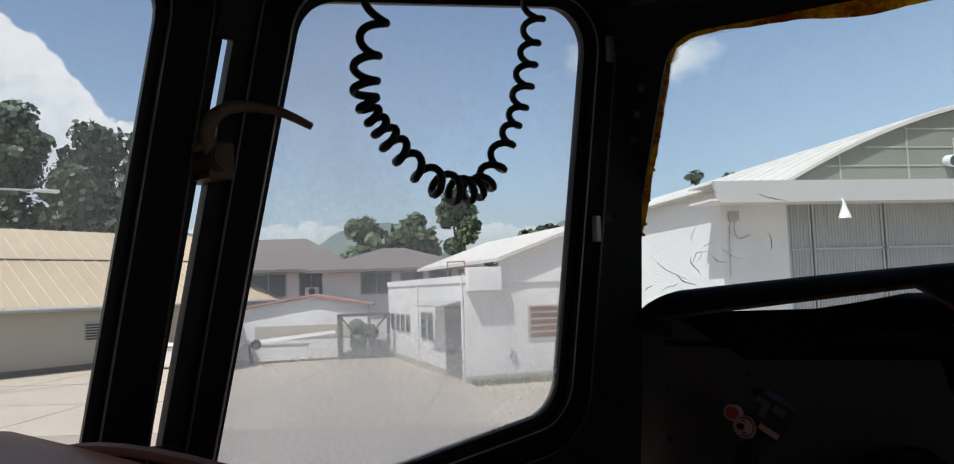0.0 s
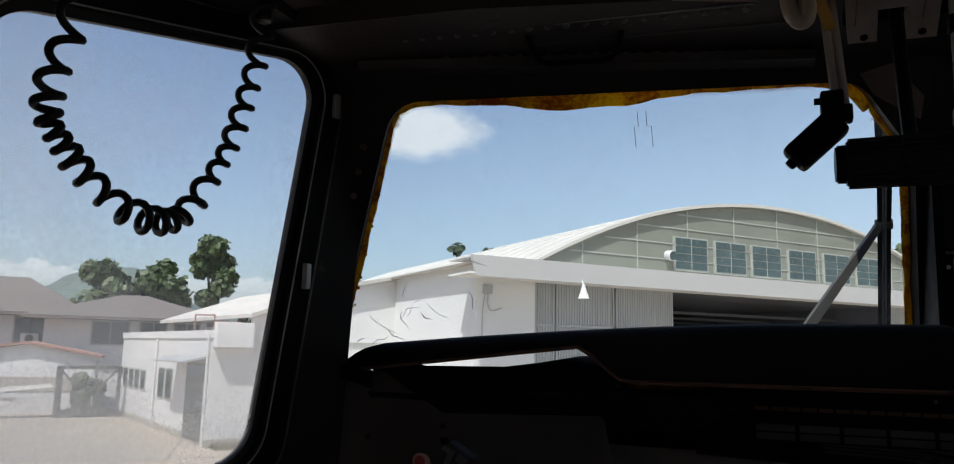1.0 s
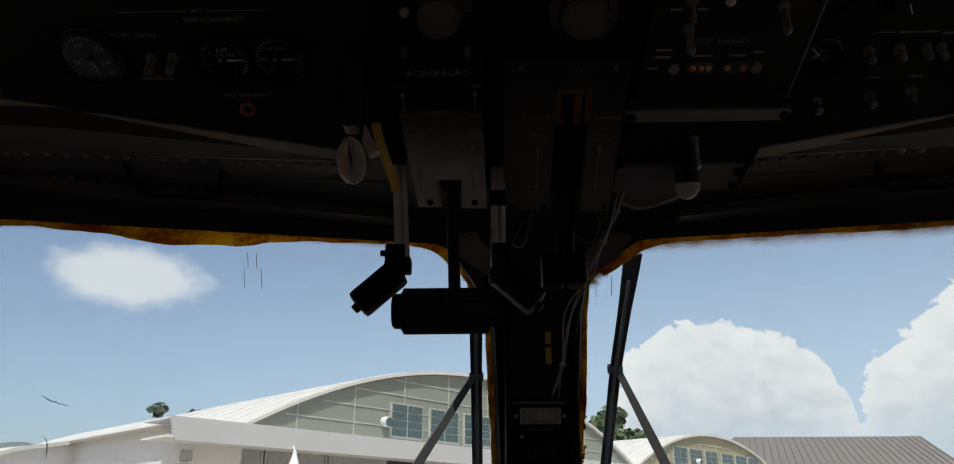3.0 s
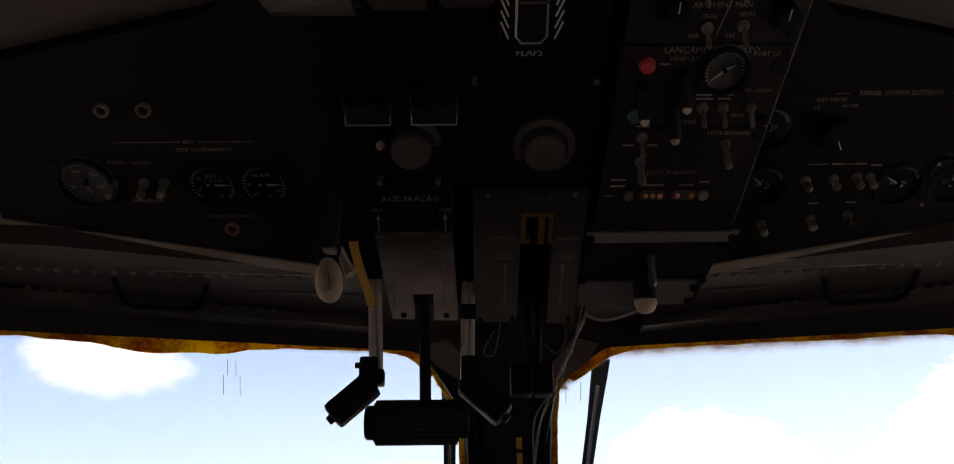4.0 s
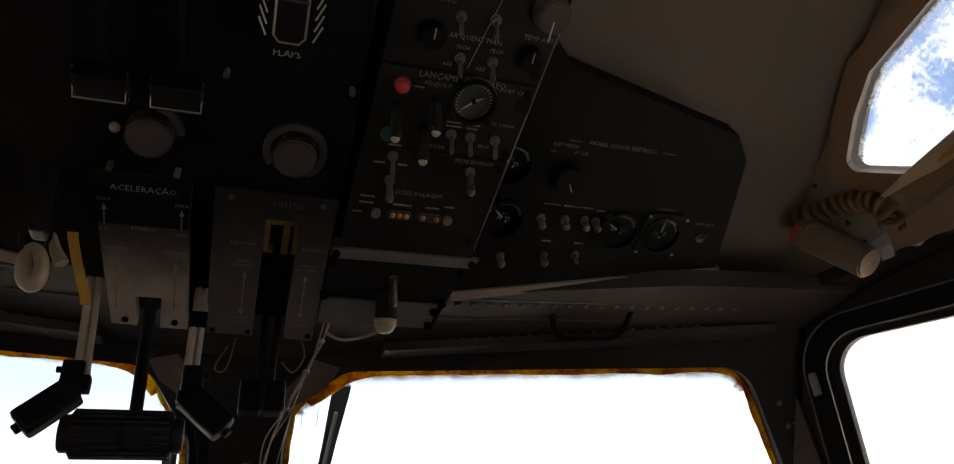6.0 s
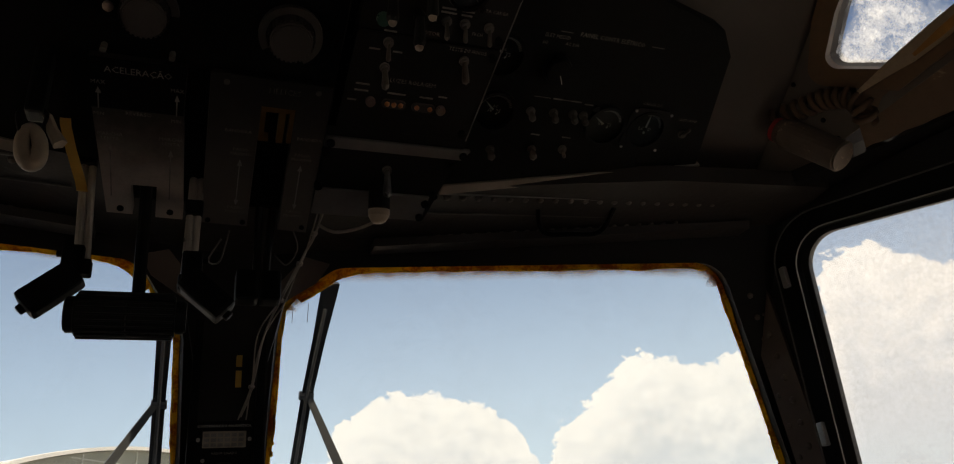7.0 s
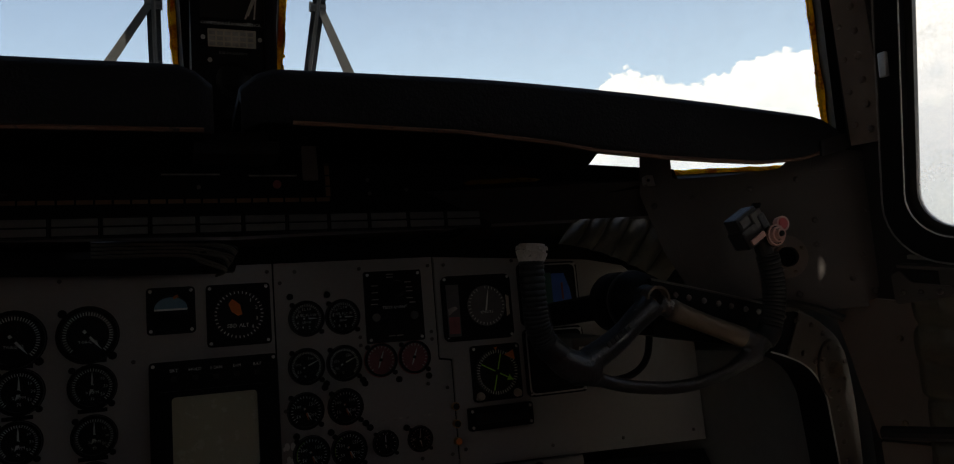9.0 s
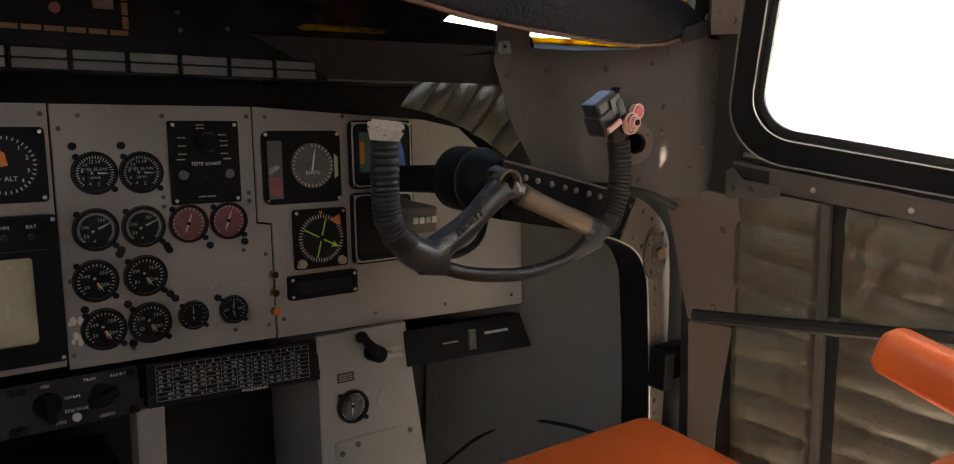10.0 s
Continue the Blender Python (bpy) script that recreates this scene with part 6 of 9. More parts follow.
    for z in (2.40, 2.6, 2.8, 2.95, 3.05, 3.12):
        secs.append([(0.80 + 0.15 * math.sin(u * 1.57) - 0.10 * max(0, 2.75 - z) * u, 1.92 - 0.45 * u, z) for u in (0, 0.1, 0.2, 0.3, 0.4, 0.6, 0.8, 1.0)])
    part("skin", loft_bm(secs, False, False), GREEN_GREY, s, smooth=True)
    part("seam", tube_bm(smooth_path([(0.80, 1.90, 2.50), (0.858, 1.80, 2.62), (0.906, 1.70, 2.685), (0.925, 1.60, 2.71), (0.940, 1.50, 2.72)], 6), 0.004, 6), FRAME, s)
    # flat plates on the side wall by the column
    place = on_side(1)
    pl = thing("side_wall_plate", Matrix.Identity(4), "brown-grey painted plates screwed to the side wall", "wall plate")
    part("upper_plate", prism_bm(rounded_loop([(1.322, 3.010), (1.250, 3.014), (1.229, 3.218), (1.295, 3.226), (1.36, 3.206)], 0.004), 0.026, 0.034, place), BROWN_PLATE, pl)
    part("lower_plate", prism_bm(rounded_loop([(1.322, 3.006), (1.320, 2.402), (1.300, 2.402), (1.274, 2.837), (1.250, 3.010)], 0.004), 0.026, 0.032, place), BROWN_PLATE, pl)
    pieces("rivet", [rivets_bm([place(y, z, 0.034)], 0.0055, (-1, -0.25, 0)) for y, z in ((1.268, 3.167), (1.281, 3.039))], BARE, pl)
    # sill under the window
    sl = thing("window_sill", Matrix.Identity(4), "grey window sill angle with a worn bright lip", "window sill")
    part("angle", join(prism_bm([(-0.2, 3.062), (1.20, 3.237), (1.20, 3.266), (-0.2, 3.091)], 0.026, 0.040, place)), BULKHEAD, sl)
    part("ledge", prism_bm([(-0.2, 3.092), (1.25, 3.2725), (1.25, 3.2775), (-0.2, 3.097)], 0.026, 0.048, place), BULKHEAD, sl)
    part("rail", prism_bm([(-0.2, 3.104), (1.24, 3.283), (1.24, 3.289), (-0.2, 3.110)], 0.026, 0.034, place), IRON, sl)
    part("gusset", prism_bm(rounded_loop([(1.262, 3.218), (1.184, 3.229), (1.184, 3.243), (1.236, 3.250), (1.250, 3.268), (1.262, 3.262)], 0.006), 0.040, 0.043, place), BULKHEAD, sl)
    part("rivet_row", rivets_bm([place(y, z, 0.044) for y, z in ((1.25, 3.236), (1.225, 3.236), (1.20, 3.236))], 0.005, (-1, -0.25, 0)), BULKHEAD, sl)
    part("rivet_row", rivets_bm([place(1.14 - 0.12 * i, 3.243 - 0.015 * i, 0.041) for i in range(7)], 0.0045, (-1, -0.25, 0)), ALU, sl)
    # vertical riveted strap beside the window
    st = thing("window_post_strap", Matrix.Identity(4), "dark riveted strap on the window post", "strap", "window post straps")
    part("strap", prism_bm([(1.240, 3.46), (1.292, 3.46), (1.284, 3.945), (1.236, 3.945)], 0.026, 0.034, place), BROWN_PLATE, st)
    pieces("rivet", [rivets_bm([p], 0.0062, (-1, -0.25, 0)) for p in [place(1.260, z, 0.034) for z in [3.48 + 0.037 * i for i in range(13)]]], BROWN_PLATE, st)
    pieces("rivet", [rivets_bm([p], 0.005, (-1, -0.25, 0)) for p in [place(1.281, z, 0.034) for z in [3.49 + 0.05 * i for i in range(9)]]], BROWN_PLATE, st)
    # quilted blankets on the wall below the window
    for y0_, y1_, n in ((1.126, 1.250, 5), (0.55, 1.098, 5)):
        bl = thing("quilted_blanket", Matrix.Identity(4), "olive quilted insulation blanket hung below the window", "insulation", "quilted blankets")
        secs = []
        ny = 110 if y1_ - y0_ > 0.2 else 34
        for i in range(ny + 1):
            u = i / ny
            y = y0_ + (y1_ - y0_) * u
            line = []
            for j in range(131):
                v = j / 130
                z = 2.42 + v * (3.232 - 0.12 * (1.2 - y) - 2.42)
                phase = v * 15.0 + 0.12 * math.sin(y * 9) + 0.10 * noise.noise(Vector((y * 6, z * 3, n)))
                band = abs(math.sin(phase * math.pi)) ** 0.45
                seam = 1 - band
                pleat = noise.noise(Vector((y * 75, z * 9, 4.0))) * (0.4 + seam)
                gather = max(0.0, v - 0.70) / 0.30 if ny > 50 else 0.0
                fold = noise.noise(Vector((y * 26 + z * 8, z * 5, 7.0))) + 0.5 * noise.noise(Vector((y * 60 + z * 25, z * 14, 3.0)))
                wr = noise.noise(Vector((y * 14 + z * 5, z * 24, n))) * 0.005 + pleat * 0.003 + fold * 0.014 * gather
                edge = min(1.0, 9 * u + 0.25, 9 * (1 - u) + 0.25)
                line.append(place(y + (0.03 * u * (1 - v) if ny < 20 else 0.0), z, max(0.0275, 0.032 + 0.010 * band * edge + wr)))
            secs.append(line)
        part("blanket", loft_bm(secs, False, False), QUILT, bl, smooth=True)
    up = thing("frame_rib", Matrix.Identity(4), "grey fuselage frame rib between the blankets", "frame rib")
    part("rib", prism_bm([(1.114, 2.42), (1.124, 2.42), (1.126, 3.226), (1.116, 3.224)], 0.026, 0.048, place), BULKHEAD, up)
    pi = thing("hydraulic_pipe", Matrix.Identity(4), "dark hydraulic pipe running along the side wall", "pipe")
    part("pipe", tube_bm(smooth_path([place(y, 3.038 + 0.11 * (1.24 - y) + 0.002 * math.sin(y * 9), 0.062) for y in (1.30, 1.2, 1.1, 0.9, 0.7, 0.4, 0.0)], 6), 0.0105, 10), FRAME, pi)
    pieces("clamp", [box_bm(place(y, 3.036 + 0.11 * (1.24 - y), 0.05) - Vector((0.012, 0.01, 0.012)), place(y, 3.038 + 0.11 * (1.24 - y), 0.062) + Vector((0.012, 0.01, 0.014)), 0.003) for y in (1.10, 0.6)], QUILT, pi)


make_corner()


# ---------------------------------------------------------------- seats
def pad_bm(size, puff, round_=0.03):
    """A stuffed cushion with soft edges, its base at z 0."""
    bm = bmesh.new()
    bmesh.ops.create_cube(bm, size=1)
    for v in bm.verts:
        v.co = Vector((v.co.x * size[0], v.co.y * size[1], (v.co.z + 0.5) * size[2]))
    bmesh.ops.bevel(bm, geom=bm.edges[:], offset=round_, segments=4, affect="EDGES", profile=0.5)
    bmesh.ops.subdivide_edges(bm, edges=[e for e in bm.edges if e.calc_length() > 0.1], cuts=6, use_grid_fill=True)
    for v in bm.verts:
        k = (1 - (2 * v.co.x / size[0]) ** 2) * (1 - (2 * v.co.y / size[1]) ** 2)
        if v.co.z > size[2] * 0.6:
            v.co.z += puff * max(0, k)
    return bm


def make_seat(name_at, back_turn, back_y, label, arms=True, back_len=0.44):
    s = thing("pilot_seat", name_at, label, "seat", "pilot seats")
    part("seat_cushion", moved(pad_bm((0.40, 0.43, 0.11), 0.018), Matrix.Translation((0, 0.0, 0.40)) @ Matrix.Rotation(radians(3), 4, "X")), LEATHER, s, smooth=True)
    part("cushion_seam", tube_bm([Vector((0.192 * cx, 0.207 * cy, 0.492 + 0.011 * cy)) for cx, cy in rounded_loop([(-1, -1), (1, -1), (1, 1), (-1, 1)], 0.12, 5)], 0.0035, 6, closed=True), SEAM, s)
    part("seat_pan", box_bm((-0.20, -0.21, 0.34), (0.20, 0.21, 0.405), 0.01), IRON, s)
    back_at = Matrix.Translation((0, back_y, 0.47)) @ Matrix.Rotation(radians(back_turn), 4, "X")
    back = part("backrest", moved(pad_bm((0.44, back_len, 0.10), 0.02, 0.045), back_at @ Matrix.Rotation(radians(-90), 4, "X") @ Matrix.Translation((0, 0.08 - back_len / 2, -0.05)) @ Matrix.Rotation(radians(180), 4, "Z")), LEATHER, s, smooth=True)
    for x in (-0.165, 0.165):
        part("back_seam", tube_bm([back_at @ Vector((x, 0.058 + 0.004 * math.sin(z * 9), z)) for z in (-0.05, 0.05, 0.12, 0.20, back_len - 0.20, back_len - 0.165)], 0.0035, 6), SEAM, back)
    part("top_seam", tube_bm([back_at @ Vector((0.20 * math.cos(a), 0.048, back_len - 0.14 + 0.045 * math.sin(a))) for a in (math.pi * i / 20 for i in range(21))], 0.003, 6), SEAM, back)
    part("seat_frame", join(box_bm((-0.19, -0.27, 0.06), (-0.16, 0.19, 0.35), 0.006), box_bm((0.16, -0.27, 0.06), (0.19, 0.19, 0.35), 0.006)), IRON, s)
    for x in (-0.175, 0.175):
        part("rail", box_bm((x - 0.02, -0.35, 0.0), (x + 0.02, 0.25, 0.062), 0.004), ALU, s)
    if arms:
        for x in (-0.245, 0.245) if arms == 2 else (0.245,):
            arm = part("armrest", moved(pad_bm((0.052, 0.30, 0.055), 0.006, 0.016), Matrix.Translation((x, -0.235, 0.632)) @ Matrix.Rotation(radians(15), 4, "X")), LEATHER, s, smooth=True)
            part("arm_bracket", join(box_bm((x - 0.012, -0.26, 0.36), (x + 0.012, -0.20, 0.61), 0.004), box_bm((x - 0.05 if x > 0 else x, -0.26, 0.36), (x if x > 0 else x + 0.05, -0.20, 0.385))), IRON, arm)
    return s


make_seat(Matrix.Translation((0.560, 1.055, 2.385)), 42, -0.155, "orange leather pilot seat with a reclined backrest and one armrest", 1, 0.54)
make_seat(Matrix.Translation((-0.64, 0.72, 2.647)), 22, -0.19, "orange leather pilot seat raised and slid back", False)
port_seat = [o for o in bpy.data.objects if o.name.startswith("pilot_seat")][-1]
part("pedestal", box_bm((-0.19, -0.33, -0.247), (0.19, 0.23, 0.002), 0.01), IRON, port_seat)


# ---------------------------------------------------------------- overhead
UP = axes((0, 1.2, 3.87), (1, 0, 0), (0, -0.912, 0.410), (0, -0.410, -0.912))
WING = axes((0, 1.2, 3.90), (1, 0, 0), (0, -0.912, 0.410), (0, -0.410, -0.912))
SWITCHES_AT = UP @ Matrix.Translation((0, -0.005, 0)) @ Matrix.Diagonal((0.958, 1, 1, 1))
WING_PORT = WING @ Matrix.Translation((0, -0.003, 0)) @ Matrix.Diagonal((0.98, 1, 1, 1))
WING_STARBOARD = WING @ Matrix.Translation((0, -0.008, 0)) @ Matrix.Diagonal((0.966, 1, 1, 1))


def toggle(parent, x, v, w=0.0, length=0.020, lean=-35, mat=None, fat=0.0032):
    """A toggle switch: collar nut and bat."""
    base = part("toggle_switch", join(cyl_bm((x, v, w - 0.001), (x, v, w + 0.004), 0.0065, seg=12), cyl_bm((x, v, w + 0.003), (x, v, w + 0.007), 0.0045, seg=10)), RIVET, parent)
    d = Vector((0, math.sin(radians(lean)), math.cos(radians(lean)))) * length
    p = Vector((x, v, w + 0.005))
    part("bat", join(cyl_bm(p, p + d, fat * 0.6, fat, 10), ball_bm(p + d, fat * 1.05, sub=1)), mat or TOGGLE, base)
    return base


# worn paint, with the windscreen's light on the lower ends put into the colour
LOWER_LIT_PLATE = worn_plate("lower_lit_accelerator_plate", (0.05, 0.043, 0.037), (0.62, 0.54, 0.47), -0.02, 0.135)
LOWER_LIT_GREY = worn_plate("lower_lit_propeller_plate", (0.022, 0.020, 0.019), (0.15, 0.135, 0.12), -0.02, 0.20)


def make_quadrant():
    q = thing("overhead_throttle_quadrant", UP, "black overhead throttle quadrant with worn metal faceplates", "throttle quadrant")
    part("housing", join(prism_bm(rect(-0.205, 0.12, 0.086, 0.62, 0.006), -0.11, -0.012), box_bm((-0.176, -0.008, -0.07), (0.078, 0.125, -0.020), 0.003)), BLACK, q)
    # accelerator plate with its notch
    loop = [(-0.171, -0.018), (-0.141, -0.019), (-0.143, 0.028), (-0.113, 0.028), (-0.114, -0.021), (-0.081, -0.022), (-0.085, 0.137), (-0.083, 0.200), (-0.185, 0.200), (-0.184, 0.139)]
    a = part("accelerator_plate", prism_bm(loop, -0.02, 0.0, bevel=0.001), LOWER_LIT_PLATE, q, "worn metal faceplate, window light coloured into its lower end")
    part("dark_top", prism_bm([(-0.1835, 0.137), (-0.0855, 0.137), (-0.0835, 0.2005), (-0.185, 0.2005)], 0.0005, 0.0016), BLACK, a)
    letters("ACELERAÇÃO", 0.0112, -0.134, 0.187, 0.002, DIM_MARK, a)
    for x in (-0.176, -0.093):
        letters("MAX", 0.0070, x, 0.170, 0.002, DIM_MARK, a)
        letters("MIN", 0.0065, x, 0.128, 0.0006, DIM_MARK, a)
        part("arrow", join(box_bm((x - 0.0007, 0.136, 0.0016), (x + 0.0007, 0.158, 0.0022)), prism_bm([(x - 0.003, 0.156), (x + 0.003, 0.156), (x, 0.164)], 0.0016, 0.0022)), DIM_MARK, a)
    for x in (-0.165, -0.098):
        letters("MARCHA\nLENTA", 0.0066, x, 0.098, 0.0006, DIM_MARK, a)
        part("arrow", join(box_bm((x - 0.0007, 0.010, 0.0), (x + 0.0007, 0.078, 0.0006)), prism_bm([(x - 0.0032, 0.076), (x + 0.0032, 0.076), (x, 0.086)], 0.0, 0.0006)), DIM_MARK, a)
    letters("REVERSO", 0.007, -0.134, 0.132, 0.0006, DIM_MARK, a)
    for x, v in ((-0.155, -0.009), (-0.0965, -0.010)):
        part("screw", cyl_bm((x, v, -0.001), (x, v, 0.0025), 0.0042, seg=12, bevel=0.0006), BLACK, a)
    # propeller plate with its slot
    h = part("propeller_plate", prism_bm([(-0.0585, -0.024), (0.000, -0.026), (0.002, 0.162), (0.042, 0.162), (0.041, -0.028), (0.079, -0.030), (0.083, 0.20), (-0.0585, 0.20)], -0.02, 0.0, bevel=0.0008), LOWER_LIT_GREY, q)
    letters("HÉLICES", 0.0105, 0.027, 0.185, 0.0, DIM_MARK, h)
    letters("BANDEIRA", 0.0066, -0.022, 0.124, 0.0005, DIM_MARK, h)
    letters("BANDEIRA", 0.0066, 0.064, 0.122, 0.0005, DIM_MARK, h)
    for x in (-0.017, 0.058):
        letters("PASSO\nMAXIMO", 0.0066, x, 0.094, 0.0005, DIM_MARK, h)
        letters("PASSO\nMINIMO", 0.007, x, 0.002, 0.0005, DIM_MARK, h)
        part("arrow", join(box_bm((x - 0.0007, 0.016, 0.0), (x + 0.0007, 0.074, 0.0006)), prism_bm([(x - 0.003, 0.073), (x + 0.003, 0.073), (x, 0.082)], 0.0, 0.0006), prism_bm([(x - 0.003, 0.018), (x + 0.003, 0.018), (x, 0.010)], 0.0, 0.0006)), MARK_GREY, h)
    part("slot_guide", join(box_bm((0.002, 0.112, -0.015), (0.008, 0.160, -0.002)), box_bm((0.036, 0.112, -0.015), (0.042, 0.160, -0.002)), box_bm((0.0235, 0.112, -0.012), (0.0315, 0.160, -0.001)), box_bm((0.002, 0.155, -0.014), (0.042, 0.164, -0.001)), box_bm((0.004, 0.112, -0.014), (0.014, 0.118, -0.002))), BRASS, q, "tarnished brass slot guide")
    for x, v in ((-0.050, -0.018), (-0.006, -0.018), (0.072, -0.020), (-0.04, 0.19), (0.066, 0.19), (-0.17, 0.21), (-0.10, 0.21), (-0.055, 0.34), (0.078, 0.34)):
        part("screw", cyl_bm((x, v, -0.013), (x, v, 0.002), 0.0035, seg=10), BLACK if v < 0 else IRON, q)
    # friction knobs
    for x, v, r, guard in ((-0.129, 0.258, 0.0245, (0, 78)), (0.0255, 0.255, 0.0255, (-60, 215))):
        k = part("friction_knob", cyl_bm((x, v, -0.013), (x, v, 0.012), r, r * 0.92, 36, 0.002), BULKHEAD, q, "worn knurled friction knob")
        part("knurl", join(*[moved(box_bm((r * 0.96, -0.0012, -0.008), (r * 1.03, 0.0012, 0.008)), Matrix.Translation((x, v, 0)) @ Matrix.Rotation(2 * math.pi * i / 30, 4, "Z")) for i in range(30)]), BULKHEAD, k)
        turn = [radians(guard[0] + (guard[1] - guard[0]) * i / 24) for i in range(25)]
        part("guard", moved(prism_bm([(r * 1.10 * math.cos(a), r * 1.10 * math.sin(a)) for a in turn[::-1]] + [(r * 1.42 * math.cos(a), r * 1.42 * math.sin(a)) for a in turn], -0.013, -0.004), Matrix.Translation((x, v, 0))), BULKHEAD, q)
    part("lock_stud", ball_bm((-0.165, 0.258, -0.006), 0.006, sub=2), IVORY, q)
    # lever hoods and drum
    for x in (-0.170, -0.099):
        lever = part("reverse_lever", join(moved(box_bm((-0.025, -0.018, 0.0), (0.025, 0.018, 0.022), 0.004), Matrix.Translation((x, 0.328, 0.018)) @ Matrix.Rotation(radians(20), 4, "X")), box_bm((x - 0.003, 0.32, 0.0), (x + 0.003, 0.46, 0.02), 0.001)), BLACK, q)
        part("bright_edge", tube_bm([(x - 0.024, 0.341, 0.032), (x - 0.024, 0.311, 0.040), (x + 0.024, 0.311, 0.040), (x + 0.024, 0.341, 0.032)], 0.0010, 5), ALU, lever)
    part("drum", join(cyl_bm((-0.262, 0.50, -0.02), (-0.168, 0.50, -0.02), 0.085, seg=36, bevel=0.006), cyl_bm((-0.160, 0.50, -0.02), (-0.098, 0.50, -0.02), 0.080, seg=36, bevel=0.004), cyl_bm((-0.090, 0.50, -0.02), (-0.035, 0.50, -0.02), 0.078, seg=36, bevel=0.004)), SOFFIT, q, "black lever drum", smooth=False)
    # flap lever gate
    f = part("flap_gate", prism_bm(rect(-0.030, 0.378, 0.040, 0.60, 0.004), -0.012, 0.004, bevel=0.001), BLACK, q)
    part("slot", prism_bm(rect(-0.012, 0.388, 0.020, 0.60, 0.006), 0.0035, 0.0045), DIAL, f)
    part("slot_edge", tube_bm([(-0.012, 0.60, 0.004), (-0.012, 0.394, 0.004), (-0.006, 0.387, 0.004), (0.014, 0.387, 0.004), (0.020, 0.394, 0.004), (0.020, 0.60, 0.004)], 0.0014, 5), ALU, f)
    pieces("stripe", [moved(box_bm((-0.0005, 0, 0.004), (0.0012, 0.020, 0.005)), Matrix.Translation((x, 0.392 + 0.012 * i, 0)) @ Matrix.Rotation(radians(t), 4, "Z")) for i in range(9) for x, t in ((-0.020, 24), (0.028, -24))], MARK, f)
    part("flap_handle", join(moved(box_bm((-0.013, -0.018, 0), (0.013, 0.018, 0.028), 0.004), Matrix.Translation((0.004, 0.455, 0.004)))), BLACK, f)
    part("handle_ribs", join(*[box_bm((-0.011, 0.440 + 0.005 * i, 0.031), (0.019, 0.4425 + 0.005 * i, 0.034)) for i in range(6)]), BULKHEAD, f)
    letters("FLAPS", 0.0115, 0.004, 0.370, -0.009, MARK, q)
    part("flap_lip", box_bm((-0.030, 0.372, -0.012), (0.040, 0.379, -0.0095)), BLACK, q)

    # twin lever rods, roller grip and prop levers hang under the quadrant
    t = thing("throttle_levers", Matrix.Identity(4), "pair of steel throttle levers with a black roller grip between them", "throttle lever")
    y = 1.178
    for x0, x1, zt, zb in ((-0.199, -0.188, 3.925, 3.76), (-0.070, -0.072, 3.925, 3.745)):
        rod = part("lever_rod", join(tube_bm([(x0, y + 0.004, zt + 0.03), (x0, y + 0.004, zt), ((x0 + x1) / 2, y + 0.002, (zt + zb) / 2), (x1, y, zb)], 0.0050, 10), tube_bm([(x0 + 0.009, y + 0.004, zt + 0.03), (x0 + 0.009, y + 0.004, zt), ((x0 + x1) / 2 + 0.009, y + 0.002, (zt + zb) / 2), (x1 + 0.009, y, zb)], 0.0044, 10)), ROD, t, "worn steel lever rod")
        pieces("collar", [box_bm((x1 - 0.007 + (x0 - x1) * f_, y - 0.008, zb + (zt - zb) * f_ - 0.010), (x1 + 0.015 + (x0 - x1) * f_, y + 0.009, zb + (zt - zb) * f_ + 0.010), 0.003) for f_ in (0.05, 0.62 if x0 > -0.1 else 0.95)], BLACK, rod)
    part("roller_grip", join(*[cyl_bm((x, y, 3.711), (x2, y, 3.711), r, seg=26, bevel=0.002) for x, x2, r in ((-0.183, -0.1305, 0.026), (-0.129, -0.078, 0.026), (-0.194, -0.182, 0.021), (-0.079, -0.066, 0.020))]), RUBBER, t, "ribbed black roller grip")
    part("roller_ribs", join(*[cyl_bm((-0.181, y + 0.0262 * math.cos(a), 3.711 + 0.0262 * math.sin(a)), (-0.080, y + 0.0262 * math.cos(a), 3.711 + 0.0262 * math.sin(a)), 0.0016, seg=5) for a in (2 * math.pi * i / 22 for i in range(22))]), RUBBER, t)
    for side, x in ((-1, -0.194), (1, -0.064)):
        grip = part("switch_grip", moved(box_bm((-0.0165, -0.014, -0.036), (0.0165, 0.014, 0.030), 0.006), Matrix.Translation((x + side * 0.016, y, 3.742)) @ Matrix.Rotation(radians(side * -48), 4, "Y")), BLACK, t)
        end = Vector((x + side * 0.042, y, 3.718))
        part("push_button", cyl_bm(end - Vector((side * 0.006, 0, -0.005)), end + Vector((side * 0.005, 0, -0.005)), 0.006, seg=12, bevel=0.001), BLACK, grip)
        part("bracket", join(box_bm((x - 0.012, y - 0.010, 3.745), (x + 0.012, y + 0.010, 3.795), 0.004), cyl_bm((x - side * 0.0 - 0.018 * (side < 0), y, 3.785), (x + 0.018 * (side > 0), y, 3.785), 0.004, seg=8)), BLACK, grip)
    part("centre_rod", tube_bm([(-0.126, 1.185, 3.92), (-0.123, 1.182, 3.81), (-0.120, y, 3.72)], 0.0075, 10), BLACK, t)
    p = thing("propeller_levers", Matrix.Identity(4), "two dark propeller levers with a boxy black grip", "propeller lever")
